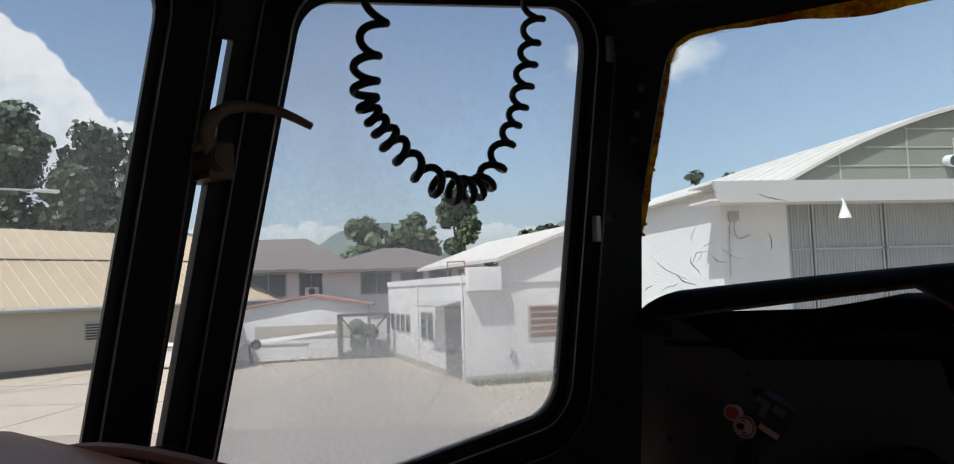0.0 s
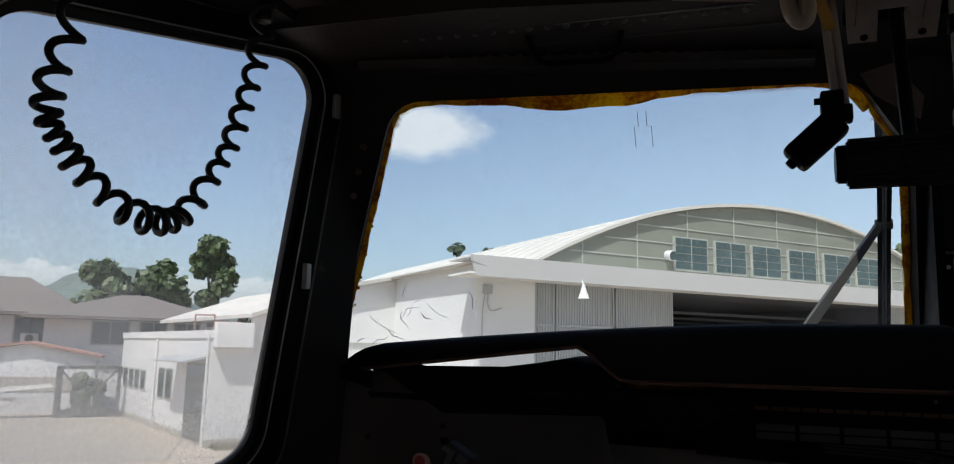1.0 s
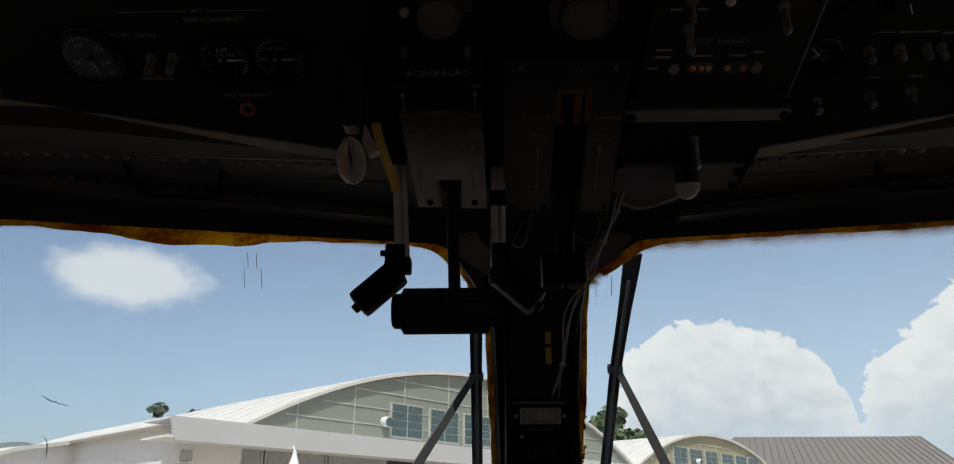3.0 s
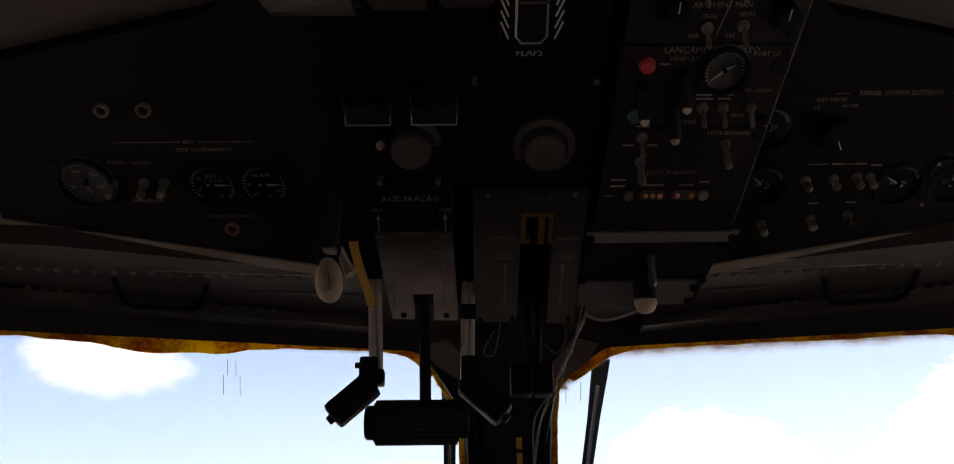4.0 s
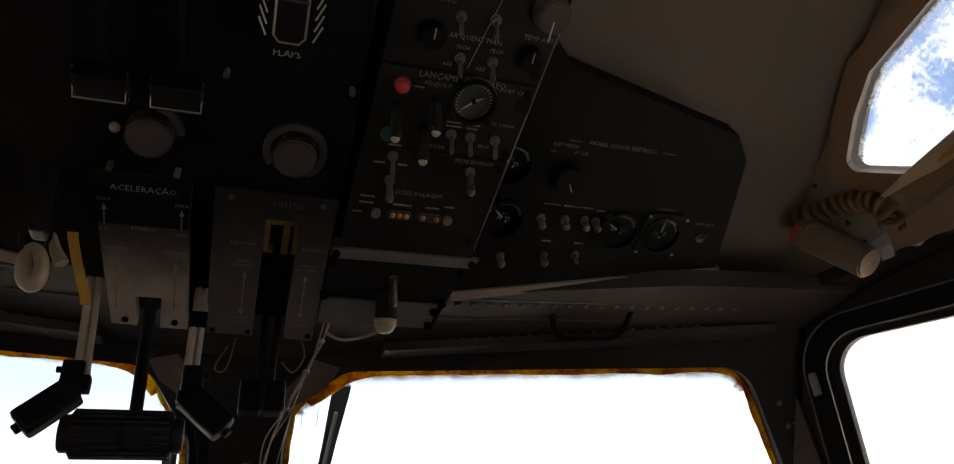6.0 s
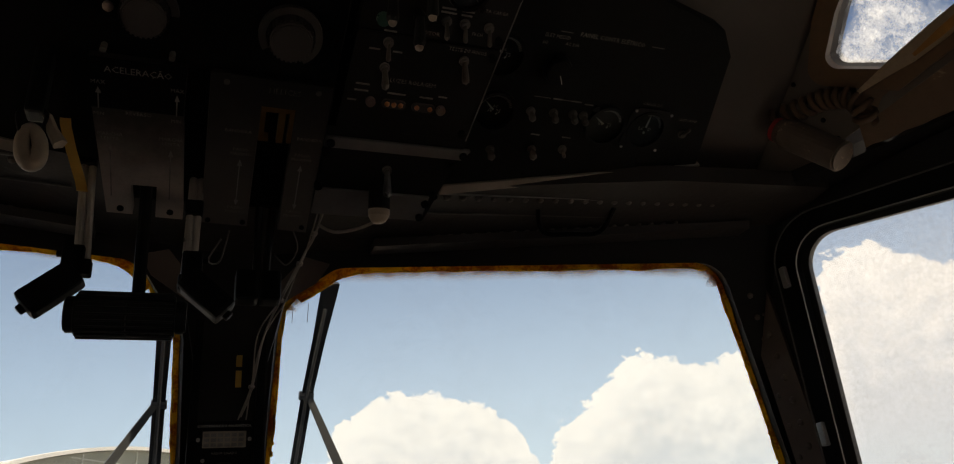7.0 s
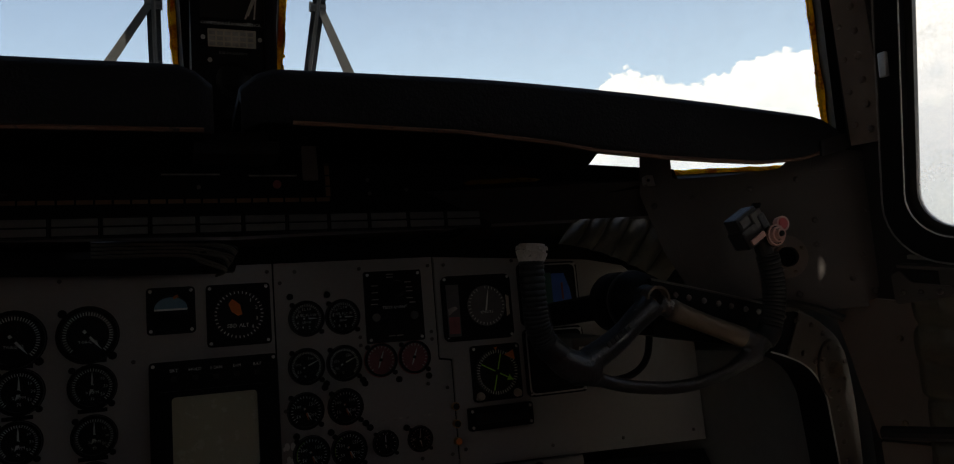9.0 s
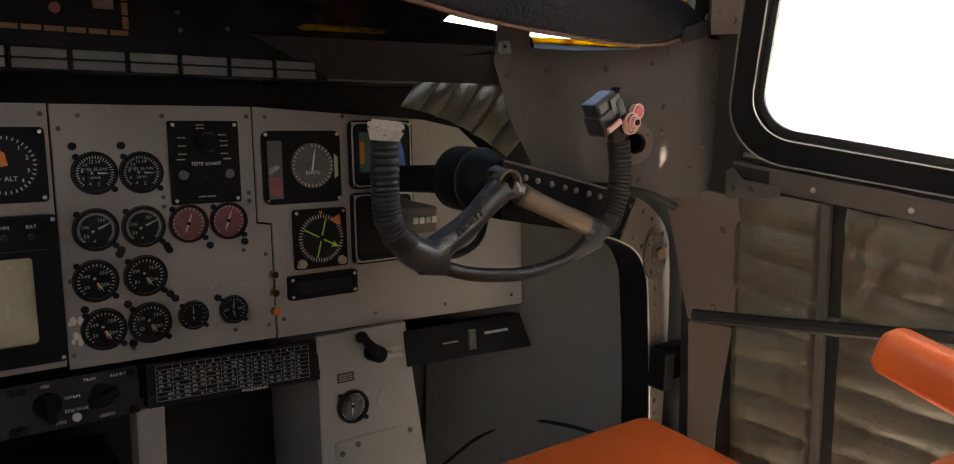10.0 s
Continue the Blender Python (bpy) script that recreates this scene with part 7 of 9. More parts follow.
    part("lever_rod", join(tube_bm([(0.014, 1.19, 3.93), (0.016, 1.23, 3.87), (0.018, 1.272, 3.80)], 0.0055, 8), tube_bm([(0.034, 1.19, 3.93), (0.032, 1.23, 3.87), (0.030, 1.272, 3.80)], 0.0055, 8)), BLACK, p)
    part("grip", box_bm((-0.009, 1.255, 3.769), (0.022, 1.288, 3.812), 0.005), BLACK, p)
    part("grip", box_bm((0.0235, 1.255, 3.769), (0.051, 1.288, 3.812), 0.005), BLACK, p)


make_quadrant()


def make_switch_panels():
    s = thing("overhead_switch_panel", SWITCHES_AT, "black overhead switch panel with toggles, lamps and engraved labels", "switch panel")
    part("box", prism_bm([(0.097, 0.150), (0.276, 0.150), (0.316, 0.62), (0.118, 0.62)], -0.11, -0.003), BLACK, s)
    for v0, v1 in ((0.152, 0.285), (0.288, 0.386), (0.389, 0.60)):
        x0, x1 = 0.097 + 0.045 * (v0 - 0.152), 0.278 + 0.085 * (v0 - 0.152)
        y0, y1 = 0.097 + 0.045 * (v1 - 0.152), 0.278 + 0.085 * (v1 - 0.152)
        pl = part("faceplate", prism_bm(rounded_loop([(x0, v0), (x1, v0), (y1, v1), (y0, v1)], 0.003, 2), -0.004, 0.0, bevel=0.001), DARKPLATE, s)
        pieces("fastener", [join(cyl_bm((x, v, -0.001), (x, v, 0.003), 0.0055, seg=12), box_bm((x - 0.0045, v - 0.0008, 0.0028), (x + 0.0045, v + 0.0008, 0.0036))) for x, v in ((x1 - 0.009, v0 + 0.010), (y1 - 0.010, v1 - 0.010))], BLACK, pl)
    part("bright_edge", tube_bm([(0.278, 0.152, 0.0005), (0.316, 0.60, 0.0005)], 0.0010, 5), ALU, s)
    letters("LANÇAMENTO AÉREO", 0.0105, 0.206, 0.381, 0.0006, DIM_MARK, s)
    letters("AR QUENT MAN", 0.0085, 0.208, 0.430, 0.0006, DIM_MARK, s)
    letters("AR COND", 0.0085, 0.165, 0.482, 0.0006, DIM_MARK, s)
    letters("TEMP AUTO", 0.008, 0.155, 0.466, 0.0006, DIM_MARK, s)
    letters("TEMP AUTO", 0.008, 0.285, 0.442, 0.0006, DIM_MARK, s)
    letters("PÊNDULO", 0.0075, 0.178, 0.371, 0.0006, DIM_MARK, s)
    letters("PORT CARGA", 0.0075, 0.276, 0.376, 0.0006, DIM_MARK, s)
    letters("PORTA CARGA", 0.0062, 0.262, 0.333, 0.0006, DIM_MARK, s)
    letters("MOTOR", 0.0075, 0.190, 0.294, 0.0006, DIM_MARK, s)
    letters("TESTE DIURNOS", 0.007, 0.245, 0.279, 0.0006, DIM_MARK, s)
    letters("LUZES ROLAGEM", 0.008, 0.185, 0.226, 0.0006, DIM_MARK, s)
    letters("ABE", 0.0068, 0.182, 0.397, 0.0006, DIM_MARK, s)
    letters("ABE", 0.0068, 0.222, 0.397, 0.0006, DIM_MARK, s)
    letters("FECH", 0.0068, 0.196, 0.418, 0.0006, DIM_MARK, s)
    letters("FECH", 0.0068, 0.236, 0.420, 0.0006, DIM_MARK, s)
    letters("FECH", 0.006, 0.251, 0.302, 0.0006, DIM_MARK, s)
    part("dividing_line", moved(box_bm((-0.0005, -0.03, 0), (0.0005, 0.075, 0.0008)), Matrix.Translation((0.214, 0.425, 0)) @ Matrix.Rotation(radians(-14), 4, "Z")), DIM_MARK, s)
    pieces("lettering_bar", [box_bm((x, v, 0), (x + w, v + 0.0022, 0.0006)) for x, v, w in ((0.150, 0.364, 0.012), (0.198, 0.327, 0.018), (0.198, 0.322, 0.02), (0.224, 0.327, 0.016), (0.224, 0.322, 0.014), (0.120, 0.263, 0.014), (0.150, 0.263, 0.012), (0.134, 0.288, 0.016), (0.112, 0.215, 0.018), (0.112, 0.206, 0.018), (0.155, 0.207, 0.024), (0.198, 0.207, 0.018), (0.223, 0.211, 0.012), (0.105, 0.192, 0.012), (0.185, 0.31, 0.01))], DIM_MARK, s)
    part("red_button", join(cyl_bm((0.136, 0.365, -0.001), (0.136, 0.365, 0.006), 0.0095, seg=16, bevel=0.001), ball_bm((0.136, 0.365, 0.006), 0.008, (1, 1, 0.7))), RED, s, "red push light")
    part("green_button", join(cyl_bm((0.130, 0.303, -0.001), (0.130, 0.303, 0.006), 0.0085, seg=16, bevel=0.001)), GREEN, s, "green push light")
    for x, v in ((0.134, 0.338), (0.179, 0.352), (0.172, 0.314)):
        b = part("guarded_switch", cyl_bm((x, v, -0.001), (x, v, 0.010), 0.0075, seg=12, bevel=0.001), BLACK, s)
        part("bat", join(cyl_bm((x, v, 0.008), (x, v - 0.020, 0.030), 0.0058, 0.0078, 12), ball_bm((x, v - 0.020, 0.030), 0.0078, sub=2)), DARKPLATE, b)
        part("tip", ball_bm((x, v - 0.0235, 0.034), 0.0055, sub=2), IVORY, b)
    for x, v in ((0.207, 0.313), (0.231, 0.313), (0.263, 0.313), (0.142, 0.275), (0.195, 0.406), (0.234, 0.408), (0.185, 0.452), (0.225, 0.455)):
        toggle(s, x, v, 0.0, 0.020, -40)
    toggle(s, 0.144, 0.242, 0.0, 0.024, -30, TOGGLE, 0.005)
    toggle(s, 0.243, 0.266, 0.0, 0.026, -30, TOGGLE, 0.005)
    for x in (0.135, 0.230):
        part("small_button", cyl_bm((x, 0.194, -0.001), (x, 0.194, 0.006), 0.0065, seg=12, bevel=0.001), STEEL, s)
    for x in (0.166, 0.206):
        tray = part("lamp_tray", prism_bm(rect(x - 0.016, 0.188, x + 0.016, 0.200, 0.0055), -0.001, 0.003), BULKHEAD, s)
        for k in (-0.009, 0, 0.009):
            if x < 0.18 or k != 0:
                part("lamp", ball_bm((x + k, 0.194, 0.003), 0.0036, sub=2), COPPER, tray)
    for x, v in ((0.157, 0.428), (0.275, 0.420)):
        k = part("rotary_knob", cyl_bm((x, v, -0.001), (x, v, 0.018), 0.016, 0.013, 18, 0.002), BLACK, s)
        part("pointer_line", box_bm((x - 0.0006, v, 0.0178), (x + 0.0006, v + 0.012, 0.0186)), MARK, k)
    big = part("rotary_knob", join(cyl_bm((0.285, 0.475, -0.001), (0.285, 0.475, 0.022), 0.022, 0.019, 20, 0.002)), BULKHEAD, s)
    part("pointer_line", box_bm((0.284, 0.448, 0.0215), (0.2855, 0.470, 0.0225)), MARK, big)
    part("dark_window", join(prism_bm(rect(0.276, 0.352, 0.296, 0.368, 0.002), -0.001, 0.0012)), DIAL, s)
    part("pull_handle", join(box_bm((0.165, 0.485, 0.0), (0.218, 0.510, 0.022), 0.005)), BLACK, s)
    dial(SWITCHES_AT @ Matrix.Translation((0.224, 0.358, 0)), 0.0275, "round clock-like gauge with a bright scratched glass", face=DIAL_GREY, hand=((-140, MARK, 0.7), (30, MARK, 0.5)), ticks=24)

    # box with aluminium edges in front of the switch panel
    b = thing("dimmer_box", UP, "black dimmer box with bright aluminium edges and a white-capped lamp", "control box")
    part("body", prism_bm([(0.084, 0.008), (0.240, 0.008), (0.270, 0.146), (0.084, 0.146)], -0.09, -0.0015), DARKPLATE, b)
    part("upper_strip", prism_bm([(0.083, 0.116), (0.268, 0.117), (0.277, 0.1325), (0.084, 0.132)], -0.004, 0.0035, bevel=0.0008), ALU, b, "bright aluminium strip")
    part("lower_plate", prism_bm([(0.0815, 0.007), (0.235, 0.008), (0.2385, 0.0505), (0.083, 0.050)], -0.003, 0.0028, bevel=0.0008), ALU, b, "bright aluminium plate")
    pieces("fastener", [cyl_bm((x, v, -0.001), (x, v, 0.007), 0.0055, seg=10) for x, v in ((0.268, 0.125), (0.258, 0.106), (0.243, 0.055), (0.234, 0.040), (0.231, 0.016), (0.090, 0.124), (0.086, 0.110), (0.084, 0.055))], BLACK, b)
    toggle(b, 0.171, 0.088, -0.001, 0.030, -35, STEEL_DARK, 0.0060)
    lamp = part("lamp_barrel", cyl_bm((0.166, 0.062, 0.0), (0.166, 0.040, 0.026), 0.0145, seg=20, bevel=0.002), BLACK, b)
    part("lamp_cap", join(cyl_bm((0.166, 0.040, 0.026), (0.166, 0.035, 0.032), 0.0145, seg=20), ball_bm((0.166, 0.035, 0.031), 0.0138, (1, 1, 0.75), 3)), IVORY, lamp, "white lamp cap", smooth=True)

    # wing panels
    for side in (-1, 1):
        w = thing("overhead_side_panel", WING_STARBOARD if side > 0 else WING_PORT, ("black overhead electrical panel with volt and load meters" if side > 0 else "black overhead panel with exhaust temperature and speed gauges"), "overhead panel", "overhead side panels")
        loop = [(side * 0.10, 0.02), (side * 0.275, 0.046), (side * 0.675, 0.132), (side * 0.640, 0.31), (side * 0.610, 0.345), (side * 0.345, 0.40), (side * 0.30, 0.44), (side * 0.10, 0.44)]
        if side < 0:
            loop = loop[::-1]
        part("plate", prism_bm(loop, -0.035, 0.0, bevel=0.001), WINGPLATE, w)
        part("edge_strip", prism_bm([(side * 0.270, 0.034), (side * 0.680, 0.123), (side * 0.680, 0.134), (side * 0.272, 0.050)] if side > 0 else [(side * 0.272, 0.050), (side * 0.680, 0.134), (side * 0.680, 0.123), (side * 0.270, 0.034)], -0.02, 0.004), PLATE, w, "pale worn metal edge strip")
        pieces("rivet", [rivets_bm([(side * (0.30 + 0.045 * i), 0.062 + 0.0096 * i, 0.0)], 0.003, (0, 0, 1)) for i in range(8)], BLACK, w)
        if side > 0:
            for x, v in ((0.367, 0.186), (0.402, 0.188), (0.432, 0.190), (0.449, 0.190)):
                toggle(w, x, v, 0, 0.010, -20, TOGGLE, 0.0055)
            for x, v in ((0.326, 0.118), (0.389, 0.126)):
                toggle(w, x, v, 0, 0.010, -20, TOGGLE, 0.006)
            toggle(w, 0.437, 0.132, 0, 0.010, -20)
            toggle(w, 0.622, 0.182, 0, 0.016, 60)
            k = part("rotary_knob", join(cyl_bm((0.381, 0.255, -0.001), (0.381, 0.255, 0.018), 0.021, 0.018, 20, 0.002)), BLACK, w)
            part("pointer_line", moved(box_bm((-0.0006, 0.004, 0.0178), (0.0006, 0.017, 0.0186)), Matrix.Translation((0.381, 0.255, 0)) @ Matrix.Rotation(radians(-150), 4, "Z")), MARK, k)
            letters("PAINEL CONTR ELÉTRICO", 0.0085, 0.449, 0.305, 0.0006, DIM_MARK, w)
            letters("SELET MEDID", 0.007, 0.367, 0.297, 0.0006, DIM_MARK, w)
            letters("AC ESQ", 0.0062, 0.347, 0.287, 0.0006, DIM_MARK, w)
            letters("AC DIR", 0.0062, 0.393, 0.289, 0.0006, DIM_MARK, w)
            letters("CARGA DC", 0.0065, 0.552, 0.221, 0.0006, DIM_MARK, w)
            letters("SELET MEDID", 0.0055, 0.622, 0.204, 0.0006, DIM_MARK, w)
            part("rule_line", join(box_bm((0.370, 0.3044, 0), (0.388, 0.3052, 0.0006)), box_bm((0.510, 0.3044, 0), (0.530, 0.3052, 0.0006)), box_bm((0.365, 0.2085, 0), (0.39, 0.2092, 0.0006)), box_bm((0.41, 0.2085, 0), (0.44, 0.2092, 0.0006))), DIM_MARK, w)
            pieces("lettering_bar", [box_bm((x, v, 0), (x + 0.014, v + 0.002, 0.0006)) for x, v in ((0.425, 0.208), (0.445, 0.206), (0.316, 0.143), (0.38, 0.149), (0.43, 0.15), (0.395, 0.208))], DIM_MARK, w)
            part("meter_plate", prism_bm(rect(0.278, 0.125, 0.350, 0.305, 0.004), -0.001, 0.0015), BLACK, w)
        else:
            for x in (-0.513, -0.473, -0.448):
                toggle(w, x, 0.186, 0, 0.016, -20, TOGGLE, 0.0055)
            for x in (-0.494, -0.445):
                part("push_button", ring_bm([(x + 0.0085 * math.cos(a), 0.288 + 0.0085 * math.sin(a)) for a in (2 * math.pi * i / 18 for i in range(18))], [(x + 0.0062 * math.cos(a), 0.288 + 0.0062 * math.sin(a)) for a in (2 * math.pi * i / 18 for i in range(18))], flat, 0.008, -0.001), STEEL, w)
            part("red_lamp", join(ring_bm([(-0.377 + 0.0095 * math.cos(a), 0.114 + 0.0095 * math.sin(a)) for a in (2 * math.pi * i / 18 for i in range(18))], [(-0.377 + 0.0065 * math.cos(a), 0.114 + 0.0065 * math.sin(a)) for a in (2 * math.pi * i / 18 for i in range(18))], flat, 0.006, -0.001)), DIAL_RED, w)
            letters("APU", 0.0075, -0.404, 0.243, 0.0006, DIM_MARK, w)
            letters("TEMP ESCAPAMENTO", 0.0072, -0.388, 0.232, 0.0006, DIM_MARK, w)
            letters("PRESS ÓLEO BAIXA", 0.0065, -0.374, 0.133, 0.0006, DIM_MARK, w)
            letters("MESTRA", 0.0065, -0.500, 0.215, 0.0006, DIM_MARK, w)
            letters("PARTIDA", 0.006, -0.470, 0.214, 0.0006, DIM_MARK, w)
            letters("EMERGÊNCIA", 0.0065, -0.476, 0.158, 0.0006, DIM_MARK, w)
            part("rule_line", join(box_bm((-0.495, 0.2425, 0), (-0.415, 0.2431, 0.0006)), box_bm((-0.392, 0.2425, 0), (-0.325, 0.2431, 0.0006))), DIM_MARK, w)
    vm = dict(ticks=22, arc=(160, 20), square=False)
    dial(WING_STARBOARD @ Matrix.Translation((0.488, 0.180, 0)), 0.0315, "round black voltmeter with a white scale", hand=((150, MARK, 0.7),), words=(("VOLTS", 0.02, 0.24),), group="overhead meters", **vm)
    dial(WING_STARBOARD @ Matrix.Translation((0.556, 0.182, 0)), 0.0315, "round black load meter in a square flange", hand=((90, MARK, 0.75),), words=(("LOAD", 0.0, 0.25),), group="overhead meters", ticks=22, arc=(165, 15), square=True)
    dial(WING_STARBOARD @ Matrix.Translation((0.313, 0.180, 0.001)), 0.0315, "round black ammeter with a white scale", hand=((140, MARK, 0.65),), words=(("AC", 0.22, 0.16), ("AMPS", 0.0, 0.25)), group="overhead meters", **vm)
    dial(WING_STARBOARD @ Matrix.Translation((0.300, 0.262, 0.001)), 0.0315, "round black voltmeter partly hidden by the switch panel", hand=((140, MARK, 0.65),), words=(("AC", 0.22, 0.16), ("VOLTS", 0.0, 0.24)), group="overhead meters", **vm)
    dial(WING_PORT @ Matrix.Translation((-0.546, 0.187, 0)), 0.036, "round dusty grey pressure gauge", face=DIAL_GREY, hand=((-75, IVORY, 0.6),), numbers=(("50", 200, 0.5, 0.22), ("100", 115, 0.5, 0.22), ("150", 40, 0.5, 0.22), ("200", -20, 0.5, 0.22)), group="overhead meters")
    dial(WING_PORT @ Matrix.Translation((-0.388, 0.182, 0)), 0.0335, "round black exhaust temperature gauge", hand=((0, MARK, 0.7),), words=(("EGT", 0.38, 0.22), ("°C X 100", 0.18, 0.2)), numbers=(("2", -60, 0.55, 0.2), ("4", 200, 0.55, 0.2), ("8", 150, 0.55, 0.2)), group="overhead meters")
    dial(WING_PORT @ Matrix.Translation((-0.323, 0.182, 0)), 0.0335, "round black speed gauge in percent", hand=((0, MARK, 0.7),), words=(("% RPM", 0.4, 0.2),), numbers=(("20", -30, 0.55, 0.2), ("40", -75, 0.55, 0.2), ("60", 230, 0.55, 0.2), ("80", 180, 0.55, 0.2), ("100", 130, 0.5, 0.2)), group="overhead meters")


COPPER = surface("copper_lamp", (0.55, 0.22, 0.08), 0.35, bump=0)
make_switch_panels()


# ---------------------------------------------------------------- small overhead things
def coil_path(centre, turns, radius, per=10, phase=0.0, slack=0.0):
    """Winds a helix round a line of points."""
    line = smooth_path(centre, 12)
    n = len(line)
    total = turns * per
    out = []
    for i in range(total + 1):
        f = i / total * (n - 1)
        k = min(n - 2, int(f))
        p = line[k].lerp(line[k + 1], f - k)
        t = (line[min(n - 1, k + 1)] - line[max(0, k)]).normalized()
        a = t.cross(Vector((1, 0.1, 0.05))).normalized()
        b = t.cross(a)
        w = 2 * math.pi * i / per + phase + slack * 2.2 * math.sin(i * 0.061)
        r = radius * (1 + slack * (0.5 * math.sin(i * 0.037 + 1.0) + 0.3 * math.sin(i * 0.113)))
        out.append(p + (a * math.cos(w) + b * math.sin(w)) * r)
    return out


def make_small_things():
    c = thing("coiled_cord", Matrix.Identity(4), "black coiled cord hanging in a loop before the side window", "cord")
    mid = [(-0.845, 0.757, 3.93), (-0.848, 0.752, 3.80), (-0.850, 0.738, 3.735), (-0.851, 0.739, 3.698), (-0.852, 0.758, 3.677), (-0.851, 0.784, 3.655), (-0.850, 0.828, 3.632), (-0.850, 0.876, 3.627), (-0.849, 0.909, 3.642), (-0.848, 0.946, 3.692), (-0.846, 0.968, 3.733), (-0.845, 0.987, 3.79), (-0.845, 1.005, 3.855), (-0.845, 1.012, 3.93)]
    part("cord", tube_bm(coil_path(mid, 26, 0.0108, 14, 0.0, 0.35), 0.0041, 7), RUBBER, c, smooth=True)
    pieces("plug", [cyl_bm((-0.845, y, 3.905), (-0.845, y, 3.94), 0.011, seg=12, bevel=0.002) for y in (0.757, 1.012)], RUBBER, c)

    h = thing("window_latch_handle", Matrix.Identity(4), "curved brass-coloured window latch handle", "handle")
    pl = on_side(-1)
    arc = smooth_path([(-0.993, 0.672, 3.656), (-0.994, 0.660, 3.678), (-0.990, 0.668, 3.700), (-0.984, 0.690, 3.711), (-0.975, 0.728, 3.711), (-0.967, 0.765, 3.699)], 6)
    part("lever", tube_bm(arc, lambda t: 0.0095 - 0.0055 * t, 10), BARE, h, smooth=True)
    part("pivot", join(cyl_bm(pl(0.676, 3.658, 0.024), (-0.982, 0.672, 3.658), 0.013, seg=16, bevel=0.002), ball_bm((-0.996, 0.652, 3.668), 0.0055), box_bm((-1.045, 0.662, 3.638), (-0.992, 0.690, 3.676), 0.004)), BARE, h)

    # pear-shaped plastic grip on a clip
    g = thing("plastic_pull_grip", Matrix.Identity(4), "yellowed pear-shaped plastic grip hung on a wire clip", "pull grip")
    part("grip", tube_bm(smooth_path([(-0.2285 + 0.0085 * math.cos(a) + 0.003 * math.sin(a), 1.046, 3.8475 - 0.021 * math.sin(a)) for a in (2 * math.pi * i / 12 for i in range(12))], 3, True), lambda t: 0.0078 + 0.0012 * math.sin(2 * math.pi * t), 10, True), IVORY, g, smooth=True)
    part("clip", tube_bm(smooth_path([(-0.240, 1.043, 3.862), (-0.245, 1.043, 3.885), (-0.232, 1.043, 3.896), (-0.219, 1.046, 3.888), (-0.222, 1.048, 3.868)], 5), 0.0028, 6), RUBBER, g)
    part("tape_tail", tube_bm([(-0.220, 1.05, 3.890), (-0.213, 1.05, 3.872), (-0.203, 1.05, 3.855)], lambda t: 0.005 + 0.003 * t, 5), IVORY, g)
    part("hanger", box_bm((-0.240, 1.035, 3.885), (-0.222, 1.06, 3.99), 0.004), RUBBER, g)
    s = thing("yellow_stop_strap", Matrix.Identity(4), "yellow-painted bent metal strap beside the throttle quadrant", "strap")
    part("strap", loft_bm([[(x - 0.006, y, z), (x + 0.006, y, z), (x + 0.006, y + 0.003, z), (x - 0.006, y + 0.003, z)] for x, y, z in ((-0.219, 1.075, 4.02), (-0.218, 1.10, 3.965), (-0.216, 1.125, 3.930), (-0.2085, 1.14, 3.905), (-0.1955, 1.155, 3.870), (-0.193, 1.158, 3.860))]), YELLOW, s)
    # white wires down the post
    w = thing("wire_bundle", Matrix.Identity(4), "loose bundle of white wires tied along the centre post", "wiring")
    for k, (dx, dy) in enumerate(((0, 0), (0.0028, 0.002), (-0.002, 0.003), (0.0014, -0.003))):
        pts = [(0.100 + dx, 1.215 + dy, 3.893), (0.093 + dx, 1.25 + dy, 3.868), (0.080 + dx * 0.4, 1.285 + dy * 0.4, 3.838), (0.060 + dx, 1.335 + dy, 3.800), (0.038 + dx * 1.5, 1.40 + dy, 3.765), (0.030 + dx, 1.455 + dy, 3.70), (0.018 + dx * 2, 1.478 + dy * 0.5, 3.66)]
        pts = [(x + 0.003 * math.sin(k * 2.1 + i * 1.9), y, z + 0.003 * math.cos(k * 1.3 + i * 2.3)) for i, (x, y, z) in enumerate(pts)]
        part("wire", tube_bm(smooth_path(pts, 6), 0.0011, 6), WIRE, w)
    part("wire", tube_bm(smooth_path([(0.178, 1.20, 3.872), (0.15, 1.225, 3.868), (0.12, 1.235, 3.866), (0.097, 1.235, 3.876)], 6), 0.0024, 6), WIRE, w)
    pieces("tie", [ball_bm(p, 0.006, (1, 1, 0.7), 1) for p in ((0.094, 1.249, 3.868), (0.079, 1.287, 3.837), (0.059, 1.337, 3.799), (0.030, 1.448, 3.70))], WIRE, w)
    pieces("loose_loop", [tube_bm(smooth_path([(-0.02, 1.28, 3.88), (-0.03, 1.30, 3.84), (-0.045, 1.32, 3.85), (-0.03, 1.30, 3.875)], 6), 0.0013, 5), tube_bm(smooth_path([(0.06, 1.26, 3.89), (0.075, 1.28, 3.86), (0.062, 1.30, 3.84), (0.045, 1.30, 3.855)], 6), 0.0013, 5)], IRON, w)

    # correction card on the post
    at = axes((-0.005, 1.481, 3.612), (1, 0, 0), (0, -0.08, 1), (0, -1, -0.08))
    d = thing("compass_correction_card", at, "black compass correction card holder on the centre post", "placard")
